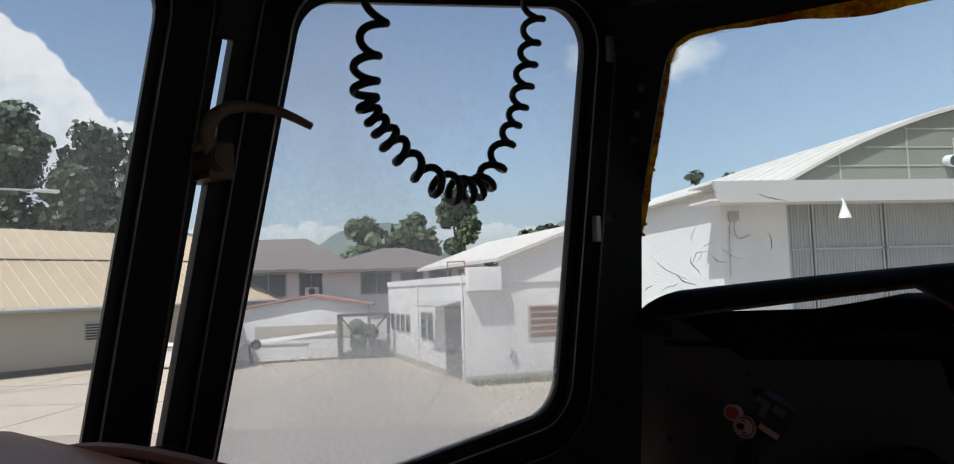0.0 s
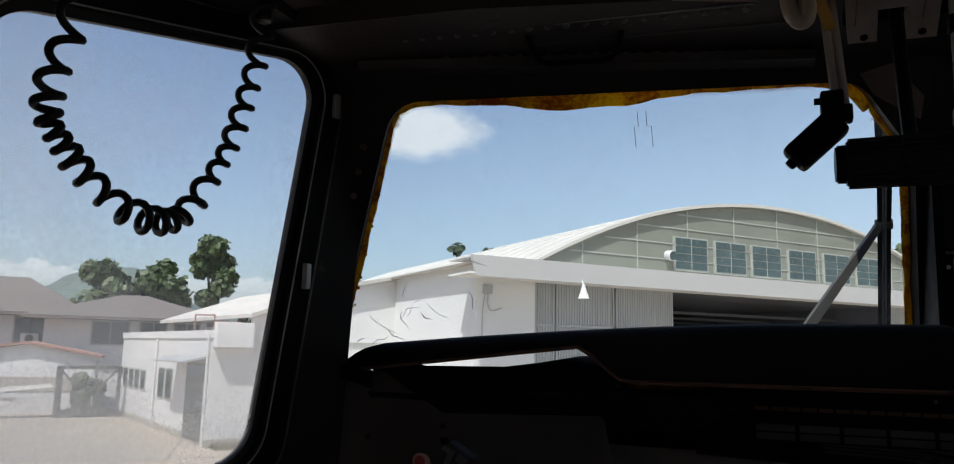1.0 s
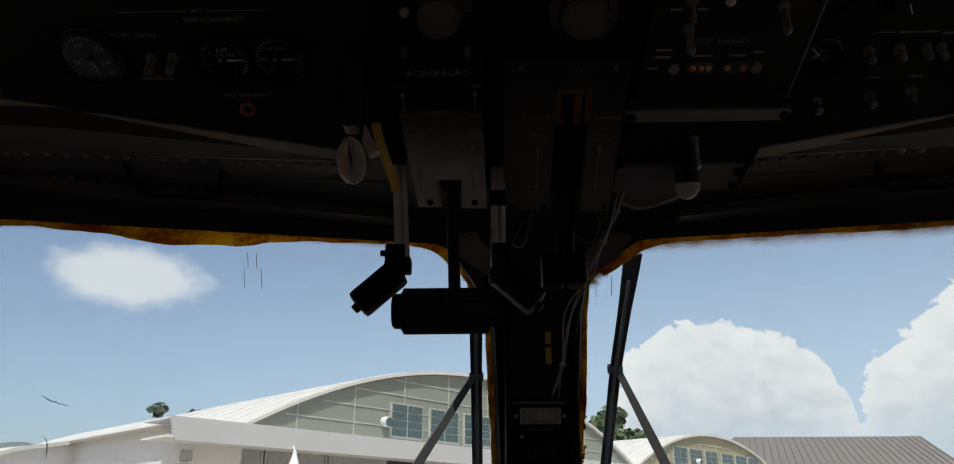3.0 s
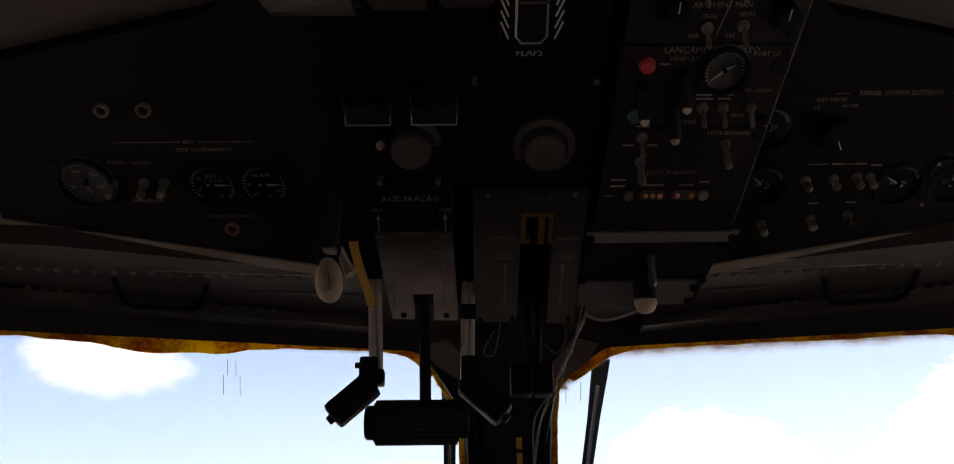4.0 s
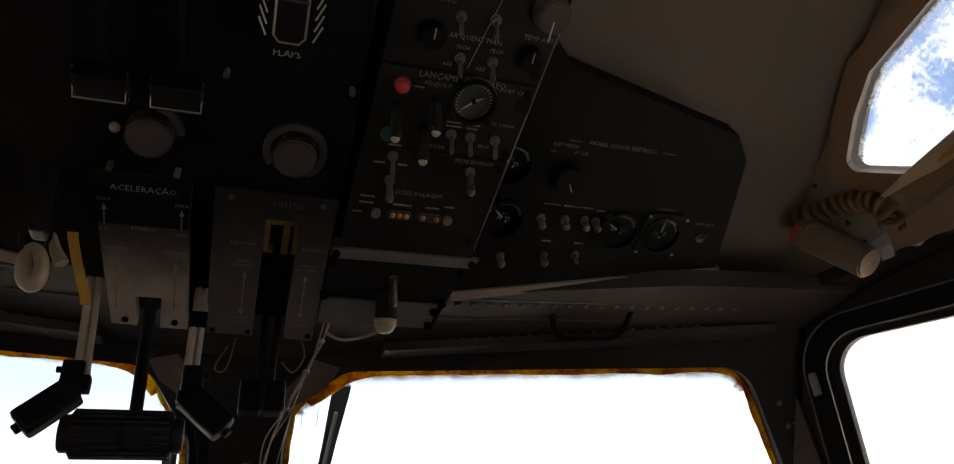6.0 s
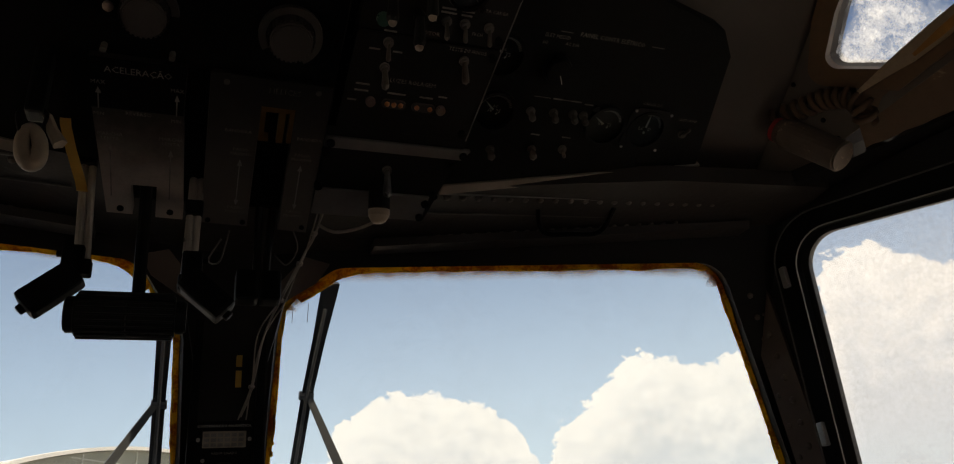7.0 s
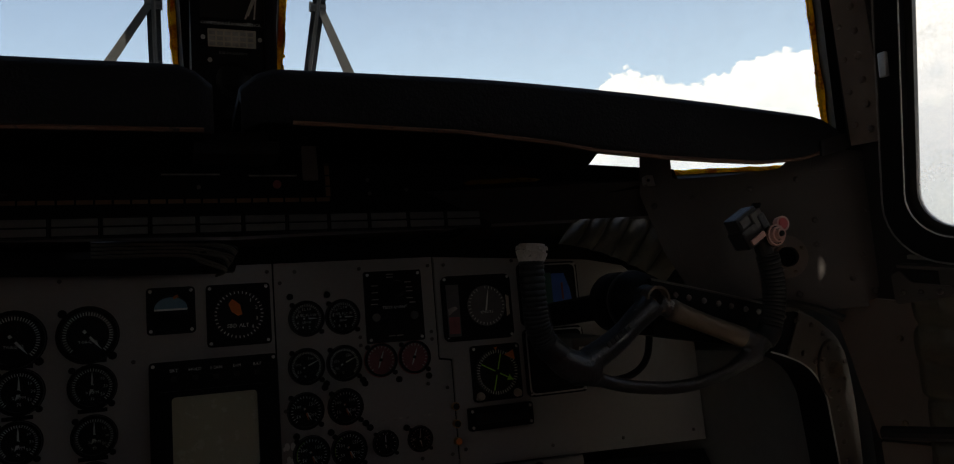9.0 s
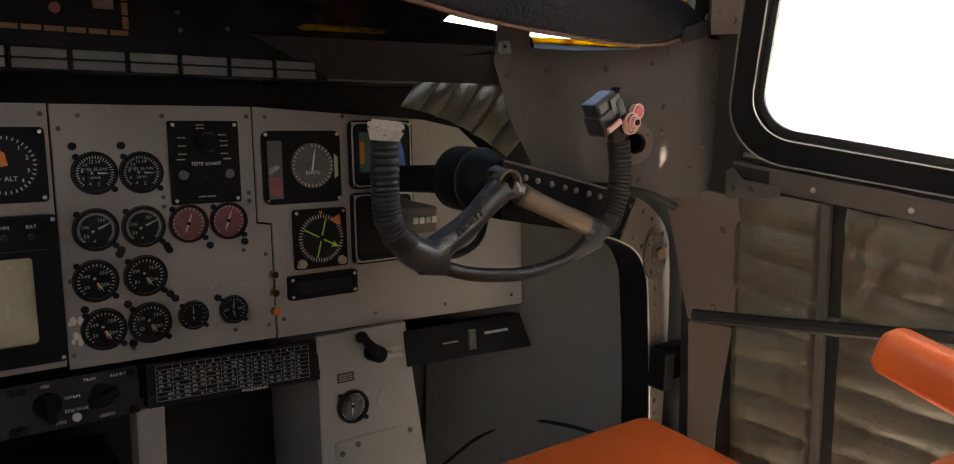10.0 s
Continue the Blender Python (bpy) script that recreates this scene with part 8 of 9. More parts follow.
    part("holder", prism_bm(rect(-0.041, -0.075, 0.041, 0.043, 0.004), -0.02, 0.006, bevel=0.001), BLACK, d)
    part("card", prism_bm(rect(-0.030, 0.004, 0.032, 0.028, 0.001), 0.0055, 0.0068), MARK_DIM, d, "small paper card with faded figures")
    part("figure_bars", join(*[box_bm((-0.028 + 0.0098 * i, 0.0055 + 0.0072 * j, 0.0068), (-0.0205 + 0.0098 * i, 0.0105 + 0.0072 * j, 0.0072)) for i in range(6) for j in range(3)]), DIM_MARK, d)
    letters("COMPENSAÇÃO MAGNÉTICA", 0.0058, 0, 0.0355, 0.0064, MARK, d)
    letters("RADIO LIGADO", 0.0052, 0.002, -0.004, 0.0064, DIM_MARK, d)
    pieces("screw", [cyl_bm((x, v, 0.005), (x, v, 0.008), 0.003, seg=10) for x, v in ((-0.036, 0.016), (0.037, 0.016), (-0.028, -0.014))], STEEL, d)
    part("compass_dome", ball_bm((0.002, -0.04, 0.004), 0.024, (1, 1, 0.5), 3), DIAL, d)

    # utility lamp with its coiled lead over the starboard window
    l = thing("utility_lamp", Matrix.Identity(4), "worn cylindrical cockpit lamp with a coiled lead", "lamp")
    a, b = Vector((0.777, 1.018, 3.980)), Vector((0.802, 0.9555, 3.9015))
    body = part("barrel", join(cyl_bm(a, b, 0.0235, seg=24, bevel=0.003), cyl_bm(a + (a - b) * 0.12, a, 0.019, seg=24, bevel=0.002)), STEEL_DULL, l, "scuffed grey-brown barrel")
    part("filter_ring", cyl_bm(a + (a - b) * 0.17, a + (a - b) * 0.10, 0.0195, seg=24), RED, body, "dull red filter ring")
    part("bracket", join(box_bm((0.795, 0.985, 3.935), (0.835, 1.01, 3.965), 0.004)), FRAME, body)
    lead = [(0.782, 1.030, 4.018), (0.788, 1.000, 4.010), (0.793, 0.975, 4.004), (0.797, 0.950, 3.998), (0.799, 0.928, 3.986), (0.800, 0.908, 3.970), (0.806, 0.902, 3.950), (0.818, 0.915, 3.936)]
    part("coiled_lead", tube_bm(coil_path(lead, 12, 0.0135, 12), 0.0046, 7), BROWN_RUBBER, l, "stiff brown coiled lead", smooth=True)
    # fabric lining under the eyebrow window, with its tan edging band
    k = thing("fabric_lining", Matrix.Identity(4), "worn brown fabric lining with tan edging under the eyebrow window", "lining")
    brow = on_brow(1)
    edge = [(0.902, 3.9705, 3.968), (0.8375, 3.976, 3.962), (0.808, 3.978, 3.958), (0.761, 3.980, 3.957), (0.70, 3.981, 3.961), (0.50, 3.985, 3.965), (0.25, 3.985, 3.965)]
    part("edging_band", loft_bm([[brow(y, hi + 0.010, 0.016), brow(y, lo + 0.010, 0.016), brow(y, lo + 0.010, 0.024), brow(y, hi + 0.010, 0.024)] for y, hi, lo in edge]), TAN_BAND, k, "tan stitched edging band")
    part("patch", loft_bm([[brow(y, hi + 0.010, 0.0242), brow(y, lo + 0.010, 0.0242), brow(y, lo + 0.010, 0.026), brow(y, hi + 0.010, 0.026)] for y, hi, lo in ((0.80, 3.966, 3.962), (0.76, 3.970, 3.961), (0.70, 3.974, 3.964))]), AMBER_PATCH, k, "amber stained patch")
    secs = []
    for i in range(61):
        u = i / 60
        top = Vector((0.797, 0.905 - 0.62 * u, 3.969 - 0.004 * min(1.0, 6 * u)))
        low = Vector((0.866 + 0.30 * u, 0.965 - 0.62 * u, 3.931))
        fold = 0.0045 * math.sin(i * 1.15) + 0.003 * math.sin(i * 0.47 + 1.0)
        secs.append([top.lerp(low, v) + Vector((-0.5, 0, -0.86)) * (fold * math.sin(math.pi * v) + 0.003 * noise.noise(Vector((u * 30, v * 4, 1)))) for v in (0, 0.12, 0.25, 0.4, 0.55, 0.7, 0.85, 1.0)])
    part("cloth", loft_bm(secs, False, False), CLOTH, k, smooth=True)

    # cables behind the panel
    bd = thing("harness", Matrix.Identity(4), "dark wrapped cable harness fanning out behind the upper panel", "wiring")
    part("trunk", tube_bm(smooth_path([(-0.40, 1.68, 3.352), (-0.2, 1.69, 3.344), (-0.06, 1.69, 3.340), (0.0, 1.70, 3.340)], 8), 0.020, 10), BLACK, bd)
    for i in range(12):
        k = i / 11
        part("strand", tube_bm(smooth_path([(-0.20, 1.672, 3.372 - 0.022 * k), (-0.08, 1.655, 3.368 - 0.020 * k), (-0.035 + 0.012 * math.sin(i), 1.650, 3.366 - 0.030 * k), (0.004 - 0.018 * k, 1.665, 3.356 - 0.034 * k), (-0.006 - 0.02 * k, 1.70, 3.340 - 0.024 * k)], 6), 0.0022, 5), CORD_PALE if i % 3 else DARKPLATE, bd)
    # wipers outside the windscreen
    for side, pts in ((1, ((0.146, 3.872), (0.119, 3.700), (0.098, 3.50), (0.124, 3.697), (0.226, 3.50))), (-1, ((0.092, 3.866), (0.093, 3.690), (0.093, 3.46), (0.100, 3.688), (0.256, 3.46)))):
        pane = on_pane(side)
        wp = thing("windscreen_wiper", Matrix.Identity(4), "black windscreen wiper parked upright on the glass", "wiper", "wipers")
        tip, jn, foot, br0, br1 = [pane(x, z, -0.040) for x, z in pts]
        blade = []
        for p, wide in ((tip, 0.0150), (tip.lerp(jn, 0.12), 0.0145), (tip.lerp(jn, 0.5), 0.0110), (jn, 0.0095), (foot, 0.0085)):
            blade.append([p + Vector((sx * wide, 0.5 * sy * 0.008, sy * 0.004)) for sx, sy in ((-1, -1), (1, -1), (0.8, 1), (-0.8, 1))])
        bl = part("blade", loft_bm(blade), RUBBER, wp)
        part("spine", tube_bm([tip.lerp(jn, 0.25) - Vector((0, 0.008, 0)), jn - Vector((0, 0.008, 0)), foot - Vector((0, 0.008, 0))], 0.003, 6), IRON, bl)
        part("arm", loft_bm([[p + Vector((sx * wide, 0.006 * sy, 0.003 * sy)) for sx, sy in ((-1, -1), (1, -1), (1, 1), (-1, 1))] for p, wide in ((br0, 0.006), (br0.lerp(br1, 0.5), 0.0085), (br1, 0.0095))]), IRON, wp)
        part("joint", join(cyl_bm(jn - Vector((0.012 * side, 0, 0)), jn + Vector((0.012 * side, 0, 0)), 0.008, seg=10), cyl_bm(br1, pane(pts[4][0], pts[4][1] - 0.02, -0.01), 0.014, seg=12), cyl_bm(foot, pane(pts[2][0], pts[2][1] - 0.02, -0.01), 0.010, seg=12)), IRON, wp)


TAN_BAND = surface("tan_fabric_band", (0.40, 0.30, 0.20), 0.8, spread=0.3, scale=22, grain=240, bump=0.3, worn=(0.26, 0.17, 0.10), wear=0.60)
AMBER_PATCH = surface("amber_patch", (0.36, 0.17, 0.035), 0.6, spread=0.4, scale=30, bump=0.2)
CORD_PALE = surface("dusty_wire", (0.10, 0.085, 0.066), 0.7, spread=0.3, scale=60, bump=0)
MARK_DIM = surface("paper_card", (0.36, 0.31, 0.24), 0.8, spread=0.3, scale=60, bump=0)
STEEL_DULL = surface("scuffed_barrel", (0.17, 0.13, 0.10), 0.45, 0.3, scale=25, worn=(0.32, 0.24, 0.18), wear=0.56)
BROWN_RUBBER = surface("brown_rubber", (0.13, 0.075, 0.04), 0.45, scale=40)
make_small_things()


# ---------------------------------------------------------------- outside: ground and far things
def make_ground():
    bm = bmesh.new()
    bmesh.ops.create_grid(bm, x_segments=40, y_segments=40, size=2500)
    g = fixed("ground", bm, CONCRETE, "pale sunlit concrete apron reaching to the horizon", "ground")
    a, b = Vector((0.787, 0.617, 0)), Vector((-0.617, 0.787, 0))
    o = Vector((-14.41, 14.39, 0.0))
    for k in range(-3, 6):
        p = o + b * (6.0 * k)
        part("slab_joint", moved(box_bm((-30, -0.02, 0.0), (30, 0.02, 0.006)), axes(p, a, b, (0, 0, 1))), IRON_DUST, g)
    for k in range(-4, 6):
        p = o + a * (6.0 * k)
        part("slab_joint", moved(box_bm((-18, -0.02, 0.0), (30, 0.02, 0.0055)), axes(p, b, -a, (0, 0, 1))), IRON_DUST, g)
    part("dark_slab", moved(box_bm((-40, -14, 0.0), (40, 0, 0.004)), axes(o, a, b, (0, 0, 1))), CONCRETE_DARK, g, "darker weathered slabs")
    hill = bmesh.new()
    bmesh.ops.create_grid(hill, x_segments=80, y_segments=12, size=1)
    for v in hill.verts:
        u, w = v.co.x, v.co.y
        h = 135 * max(0, 1 - w * w) * (0.55 + 0.45 * noise.noise(Vector((u * 3.1, 0.4, 0))) + 0.10 * noise.noise(Vector((u * 14, w * 3, 0))))
        v.co = Vector((-830 + 520 * u * 0.75 + 160 * w * -0.6, 660 + 520 * u * 0.66 + 160 * w * 0.75, h))
    fixed("far_hill", hill, HILL, "low wooded hill with haze mixed into its colour", "hill", smooth=True)


IRON_DUST = surface("joint_tar", (0.16, 0.14, 0.12), 0.9)
CONCRETE_DARK = surface("weathered_concrete", (0.30, 0.26, 0.21), 0.85, spread=0.18, scale=0.3, grain=3, bump=0.2)
make_ground()


def leaves_bm(blobs, count, size, rnd, squash=0.8):
    """A crown: small leaf clumps scattered over the shells of several lobes."""
    verts, faces = [], []
    weights = [r ** 2 for _, r in blobs]
    for _ in range(count):
        c, r = rnd.choices(blobs, weights)[0]
        d = Vector((rnd.gauss(0, 1), rnd.gauss(0, 1), rnd.gauss(0, 1))).normalized()
        q = r * (rnd.random() ** 0.35) * (0.85 + 0.3 * noise.noise(d * 2.3 + Vector(c)))
        p = Vector(c) + Vector((d.x, d.y, d.z * squash)) * q
        u = Vector((rnd.gauss(0, 1), rnd.gauss(0, 1), rnd.gauss(0, 1))).normalized()
        n = (d + u * 0.9).normalized()
        a = n.cross(Vector((rnd.gauss(0, 1), rnd.gauss(0, 1), rnd.gauss(0, 1)))).normalized()
        b = n.cross(a)
        s = size * rnd.uniform(0.55, 1.3)
        k = len(verts)
        for x, y in ((-1, -0.2), (-0.1, -0.75), (0.95, -0.1), (0.2, 0.8), (-0.7, 0.6)):
            verts.append(p + a * (x * s) + b * (y * s) + n * rnd.uniform(-0.12, 0.12) * s)
        faces.append((k, k + 1, k + 2, k + 3, k + 4))
    me = bpy.data.meshes.new("tmp")
    me.from_pydata([tuple(v) for v in verts], [], faces)
    bm = bmesh.new()
    bm.from_mesh(me)
    bpy.data.meshes.remove(me)
    return bm


def make_tree(x, y, height, width, base, label, seed, mat=None, count=2600, size=0.34, lobes=9, airy=1.0):
    rnd = random.Random(seed)
    t = thing("tree", Matrix.Translation((x, y, 0)), label, "tree", "trees")
    trunk = [tube_bm(smooth_path([(0, 0, -0.1), (0.1 * width * 0.1, 0, base * 0.6), (0.05, 0.05, base), (0, 0, base + (height - base) * 0.6)], 4), lambda f: max(0.03, 0.035 * height * 0.5 * (1 - f * 0.85)), 8)]
    blobs = []
    for i in range(lobes):
        a = 2 * math.pi * i / lobes + rnd.uniform(-0.4, 0.4)
        zc = base + (height - base) * rnd.uniform(0.22, 0.85)
        taper = 1.0 - 0.55 * max(0, (zc - base) / (height - base) - 0.35)
        rr = width * 0.5 * rnd.uniform(0.25, 0.62) * taper
        c = Vector((math.cos(a) * rr, math.sin(a) * rr, zc))
        r = width * rnd.uniform(0.17, 0.27) * airy
        blobs.append((c, r))
        trunk.append(tube_bm(smooth_path([(0, 0, base + (zc - base) * 0.25), (c.x * 0.5, c.y * 0.5, zc - r * 0.6), tuple(c)], 3), lambda f: 0.09 * (1 - f * 0.8), 5))
    blobs.append((Vector((0, 0, height - width * 0.2)), width * 0.22))
    part("trunk", join(*trunk), BARK, t)
    part("crown", leaves_bm(blobs, count, size, rnd), mat or LEAF, t)
    return t


make_tree(-49.7, 56.4, 14.0, 6.0, 4.0, "tall narrow green tree behind the white house", 11, size=0.30, lobes=12, count=3400)
make_tree(-56.6, 50.4, 11.2, 6.5, 3.0, "broad rounded green tree behind the house", 12, lobes=12, count=3400, airy=1.25)
make_tree(-53.0, 53.6, 11.4, 6.0, 3.0, "broad rounded green tree behind the house", 13, lobes=12, count=3200, airy=1.25)
make_tree(-46.6, 59.5, 8.3, 5.5, 2.5, "dark green tree behind the white building", 14, LEAF_DARK)
make_tree(-43.6, 62.4, 9.8, 5.0, 2.5, "dark green tree behind the white building", 15, LEAF_DARK)
for i, (x, y, h) in enumerate(((-84, 20, 22), (-79.5, 26.5, 23.5), (-75, 31.5, 21.5), (-71.5, 35, 17), (-88, 14, 21))):
    make_tree(x, y, h, 10.5, 5.0, "large dark green tree beyond the warehouse", 20 + i, LEAF_DARK, 5200, 0.38, 16, 1.15)
make_tree(-20.0, 45.5, 10.6, 2.6, 4.0, "thin treetop showing over the hangar roof", 31, LEAF_DARK, 500, 0.22, 7)
make_tree(-17.8, 45.5, 10.2, 2.0, 4.0, "thin treetop showing over the hangar roof", 32, LEAF_DARK, 260, 0.2, 6)
make_tree(-43.1, 60.0, 9.2, 6.0, 3.0, "green treetop beyond the white hangar", 33)
make_tree(14.2, 92.0, 17.4, 9.0, 6.0, "green palm-like treetop behind the hangars", 34, count=2600, size=0.45)
for i, (x, y, h) in enumerate(((26.5, 60, 7.0), (29.5, 59.5, 7.8), (33.0, 61, 6.6))):
    make_tree(x, y, h, 4.6, 1.5, "bushy green tree beside the hangar", 36 + i, count=1500, size=0.3)


# ---------------------------------------------------------------- outside: hangars
def corrugated_bm(x0, x1, z0, z1, y, pitch=0.11, depth=0.035):
    n = int((x1 - x0) / pitch * 4)
    prof = (0, depth, depth, 0)
    a = [(x0 + (x1 - x0) * i / n, y - prof[i % 4], z0) for i in range(n + 1)]
    b = [(p[0], p[1], z1) for p in a]
    c = [(p[0], y + 0.05, z1) for p in a]
    d = [(p[0], y + 0.05, z0) for p in a]
    return loft_bm([list(q) for q in zip(a, b, c, d)])


def arch_z(s, s0, s1, z0, z1):
    u = (s - (s0 + s1) / 2) / ((s1 - s0) / 2)
    return z0 + (z1 - z0) * (1 - abs(u) ** 2.1)


def make_hangars():
    H = axes((-9.03, 21.38, 0), (0.648, 0.762, 0), (-0.762, 0.648, 0), (0, 0, 1))
    for which, (s0, s1, zt, ws, doors, label) in enumerate(((2.95, 26.3, 9.42, [9.07, 11.12, 13.10, 15.20, 17.35, 19.45], [(3.25, 4.05), (4.12, 6.62), (6.70, 9.38), (22.0, 24.2)], "white hangar with an arched grey gable and an open corrugated door"),
                                                             (26.6, 46.9, 8.76, [31.0, 33.0, 35.1, 37.4, 39.5, 41.5], [(24.5, 28.0), (28.1, 31.5), (31.6, 35.0), (38.0, 41.5), (41.6, 45.0), (45.1, 48.4)], "white hangar with an arched dusty yellow-grey gable and windows"))):
        h = thing("hangar", H, label, "hangar", "hangars")
        x0, x1 = (0.0, 24.3) if which == 0 else (24.4, 48.6)
        part("fascia", join(prism_bm([(x0, 5.78), (x1, 5.78), (x1, 6.42), (x0, 6.40)], -0.02, 0.10, lambda u, v, w: Vector((u + (0.45 * (6.4 - v) if u < 0.1 else 0), -w + 0.25 * (6.4 - v), v)))), FASCIA, h, "bright white sheet fascia")
        part("canopy", join(box_bm((x0 + 0.02, 0.06, 5.84), (x1 - 0.02, 1.55, 5.90)), box_bm((x0 + 0.02, 0.02, 6.34), (x1 - 0.02, 1.6, 6.40))), WHITEWASH, h)
        # gable
        n = 48
        low = [(s0 + (s1 - s0) * i / n, 1.0, 6.38) for i in range(n + 1)]
        top = [(p[0], 1.0, arch_z(p[0], s0, s1, 6.42, zt)) for p in low]
        part("gable", loft_bm([[a, b, (b[0], 1.12, b[2]), (a[0], 1.12, a[2])] for a, b in zip(low, top)]), GABLE if which == 0 else GABLE_YELLOW, h, "dusty sheet gable with pale battens")
        bat = []
        for z in (7.0, 7.6, 8.2, 8.75):
            xs = [p[0] for p in top if p[2] > z + 0.05]
            if len(xs) > 2:
                bat.append(box_bm((xs[0], 0.975, z - 0.025), (xs[-1], 1.0, z + 0.025)))
        for i in range(4, n - 2, 5):
            bat.append(box_bm((low[i][0] - 0.025, 0.97, 6.4), (low[i][0] + 0.025, 1.0, top[i][2])))
        part("batten", join(*bat), BATTEN, h)
        # barrel roof
        roof = []
        for i in range(n + 1):
            p = top[i]
            roof.append([(p[0], 0.82, p[2] + 0.02), (p[0], 0.82, p[2] + 0.14), (p[0], 26, p[2] + 0.14), (p[0], 26, p[2] + 0.02)])
        part("roof", loft_bm(roof), ROOF_PALE, h, "pale sheet-metal barrel roof")
        part("roof_rib", join(*[tube_bm([(top[i][0], y, top[i][2] + 0.15) for i in range(0, n + 1, 2)], 0.03, 4) for y in (1.2, 2.4, 3.6, 4.8, 6.0, 8, 10, 12)]), ROOF_PALE, h)
        for s in ws:
            w = part("window", box_bm((s - 0.06, 0.93, 6.60), (s + 1.66, 1.01, 7.90)), BATTEN, h)
            for i in range(2):
                for j in range(4):
                    part("pane", box_bm((s + 0.04 + 0.81 * i, 0.915, 6.68 + 0.30 * j), (s + 0.79 + 0.81 * i, 0.935, 6.94 + 0.30 * j)), PANE_SKY, w)
        for a, b in doors:
            d = part("door_panel", corrugated_bm(a, b, 0.1, 5.86, 1.5), CORRUGATED, h, "grey corrugated sliding door panel")
            part("door_rail", join(box_bm((a, 1.44, 4.36), (b, 1.462, 4.44)), box_bm((a, 1.44, 0.1), (a + 0.07, 1.462, 5.85)), box_bm((b - 0.07, 1.44, 0.1), (b, 1.462, 5.85))), CORRUGATED, d)
        if which == 0:
            part("front_wall", box_bm((1.15, 1.40, 0), (3.22, 1.65, 5.86)), WHITEWASH, h)
            side = prism_bm([(0.1, 0), (1.5, 0), (22, 0), (22, 6.3), (0.1, 6.3)], 0, 0.2, lambda u, v, w: Vector((0.95 + w - 0.0, u + 1.4 if u > 0.2 else 1.4, v)))
            part("side_wall", side, WHITEWASH, h, "plain white side wall")
            part("side_roof", prism_bm([(0.0, 0.0), (24, 0.0), (24, 3.2), (0.0, 3.2)], 6.30, 6.42, lambda u, v, w: Vector((0.65 + v, u, w))), ROOF_PALE, h)
            part("gutter", tube_bm([(0.62, 0.3, 6.33), (0.62, 23, 6.33)], 0.07, 6), ROOF_PALE, h)
            part("junction_box", join(box_bm((1.20, 1.32, 5.35), (1.55, 1.42, 5.65), 0.02), tube_bm(smooth_path([(1.4, 1.36, 5.4), (1.35, 1.3, 5.0), (1.5, 1.3, 4.8), (1.9, 1.34, 4.9)], 4), 0.02, 5), tube_bm(smooth_path([(1.3, 1.36, 5.4), (1.2, 1.35, 4.9), (1.18, 1.36, 3.6)], 4), 0.015, 5)), CORRUGATED, h)
            # inside walls and trusses carry the hangar's shade in their colour
            part("interior", join(box_bm((9.4, 20, 0), (22, 20.2, 5.8)), box_bm((9.3, 1.6, 5.82), (22.1, 20.2, 5.95)), box_bm((3.2, 1.7, 0), (3.4, 20, 5.9)), box_bm((22.1, 1.7, 0), (22.3, 20, 5.9))), DARK_IN, h, "hangar interior walls, coloured dark for the shade inside")
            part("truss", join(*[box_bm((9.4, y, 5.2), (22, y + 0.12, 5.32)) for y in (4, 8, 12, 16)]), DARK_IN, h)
            crate = thing("crate", H @ Matrix.Translation((14.5, 9.0, 0)), "wooden crate stored in the open hangar", "crate")
            part("body", box_bm((-1.4, -1.0, 0), (1.4, 1.0, 1.7), 0.02), WALL_BEIGE, crate)
            part("shelf", box_bm((-2.5, 1.2, 1.8), (2.5, 2.2, 3.4), 0.03), WALL_BEIGE, crate)
        else:
            part("back_wall", box_bm((24.5, 2.0, 0), (48.4, 2.2, 6.3)), WHITEWASH, h)
            # dark sheet in the doorway stands in for the shade behind it
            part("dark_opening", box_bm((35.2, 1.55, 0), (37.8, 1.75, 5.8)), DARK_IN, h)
        for s in ((4.2,) if which == 0 else (29.0, 45.5)):
            l = thing("hanging_lamp", H @ Matrix.Translation((s, -0.05, 5.80)), "white conical lamp hanging under the canopy", "lamp", "canopy lamps")
            part("shade", join(cyl_bm((0, 0, -0.55), (0, 0, -0.20), 0.19, 0.07, 20), cyl_bm((0, 0, -0.20), (0, 0, -0.08), 0.07, 0.06, 12)), FASCIA, l)
            part("stem", cyl_bm((0, 0, -0.1), (0, 0.12, 0.1), 0.025, seg=8), FASCIA, l)
        fl = thing("floodlight", H @ Matrix.Translation((8.75 if which == 0 else 33.9, 0.95, 7.15)), "round floodlight fixed to the hangar gable", "floodlight", "floodlights")
        part("housing", cyl_bm((0, 0.06, 0), (0, -0.28, -0.05), 0.17, 0.20, 16, 0.02), FASCIA, fl)
        part("glass", cyl_bm((0, -0.28, -0.05), (0, -0.30, -0.052), 0.17, seg=16), PANE_SKY, fl)


GABLE_YELLOW = surface("dusty_yellow_gable", (0.27, 0.235, 0.13), 0.6, spread=0.25, scale=0.6, grain=6, bump=0)
BATTEN = surface("pale_batten", (0.33, 0.34, 0.30), 0.6, spread=0.15, scale=1.0, grain=8, bump=0)
PANE_SKY = surface("dull_window_pane", (0.055, 0.085, 0.085), 0.25, spread=0.25, scale=1.5, grain=8, bump=0, each=0.2)
make_hangars()


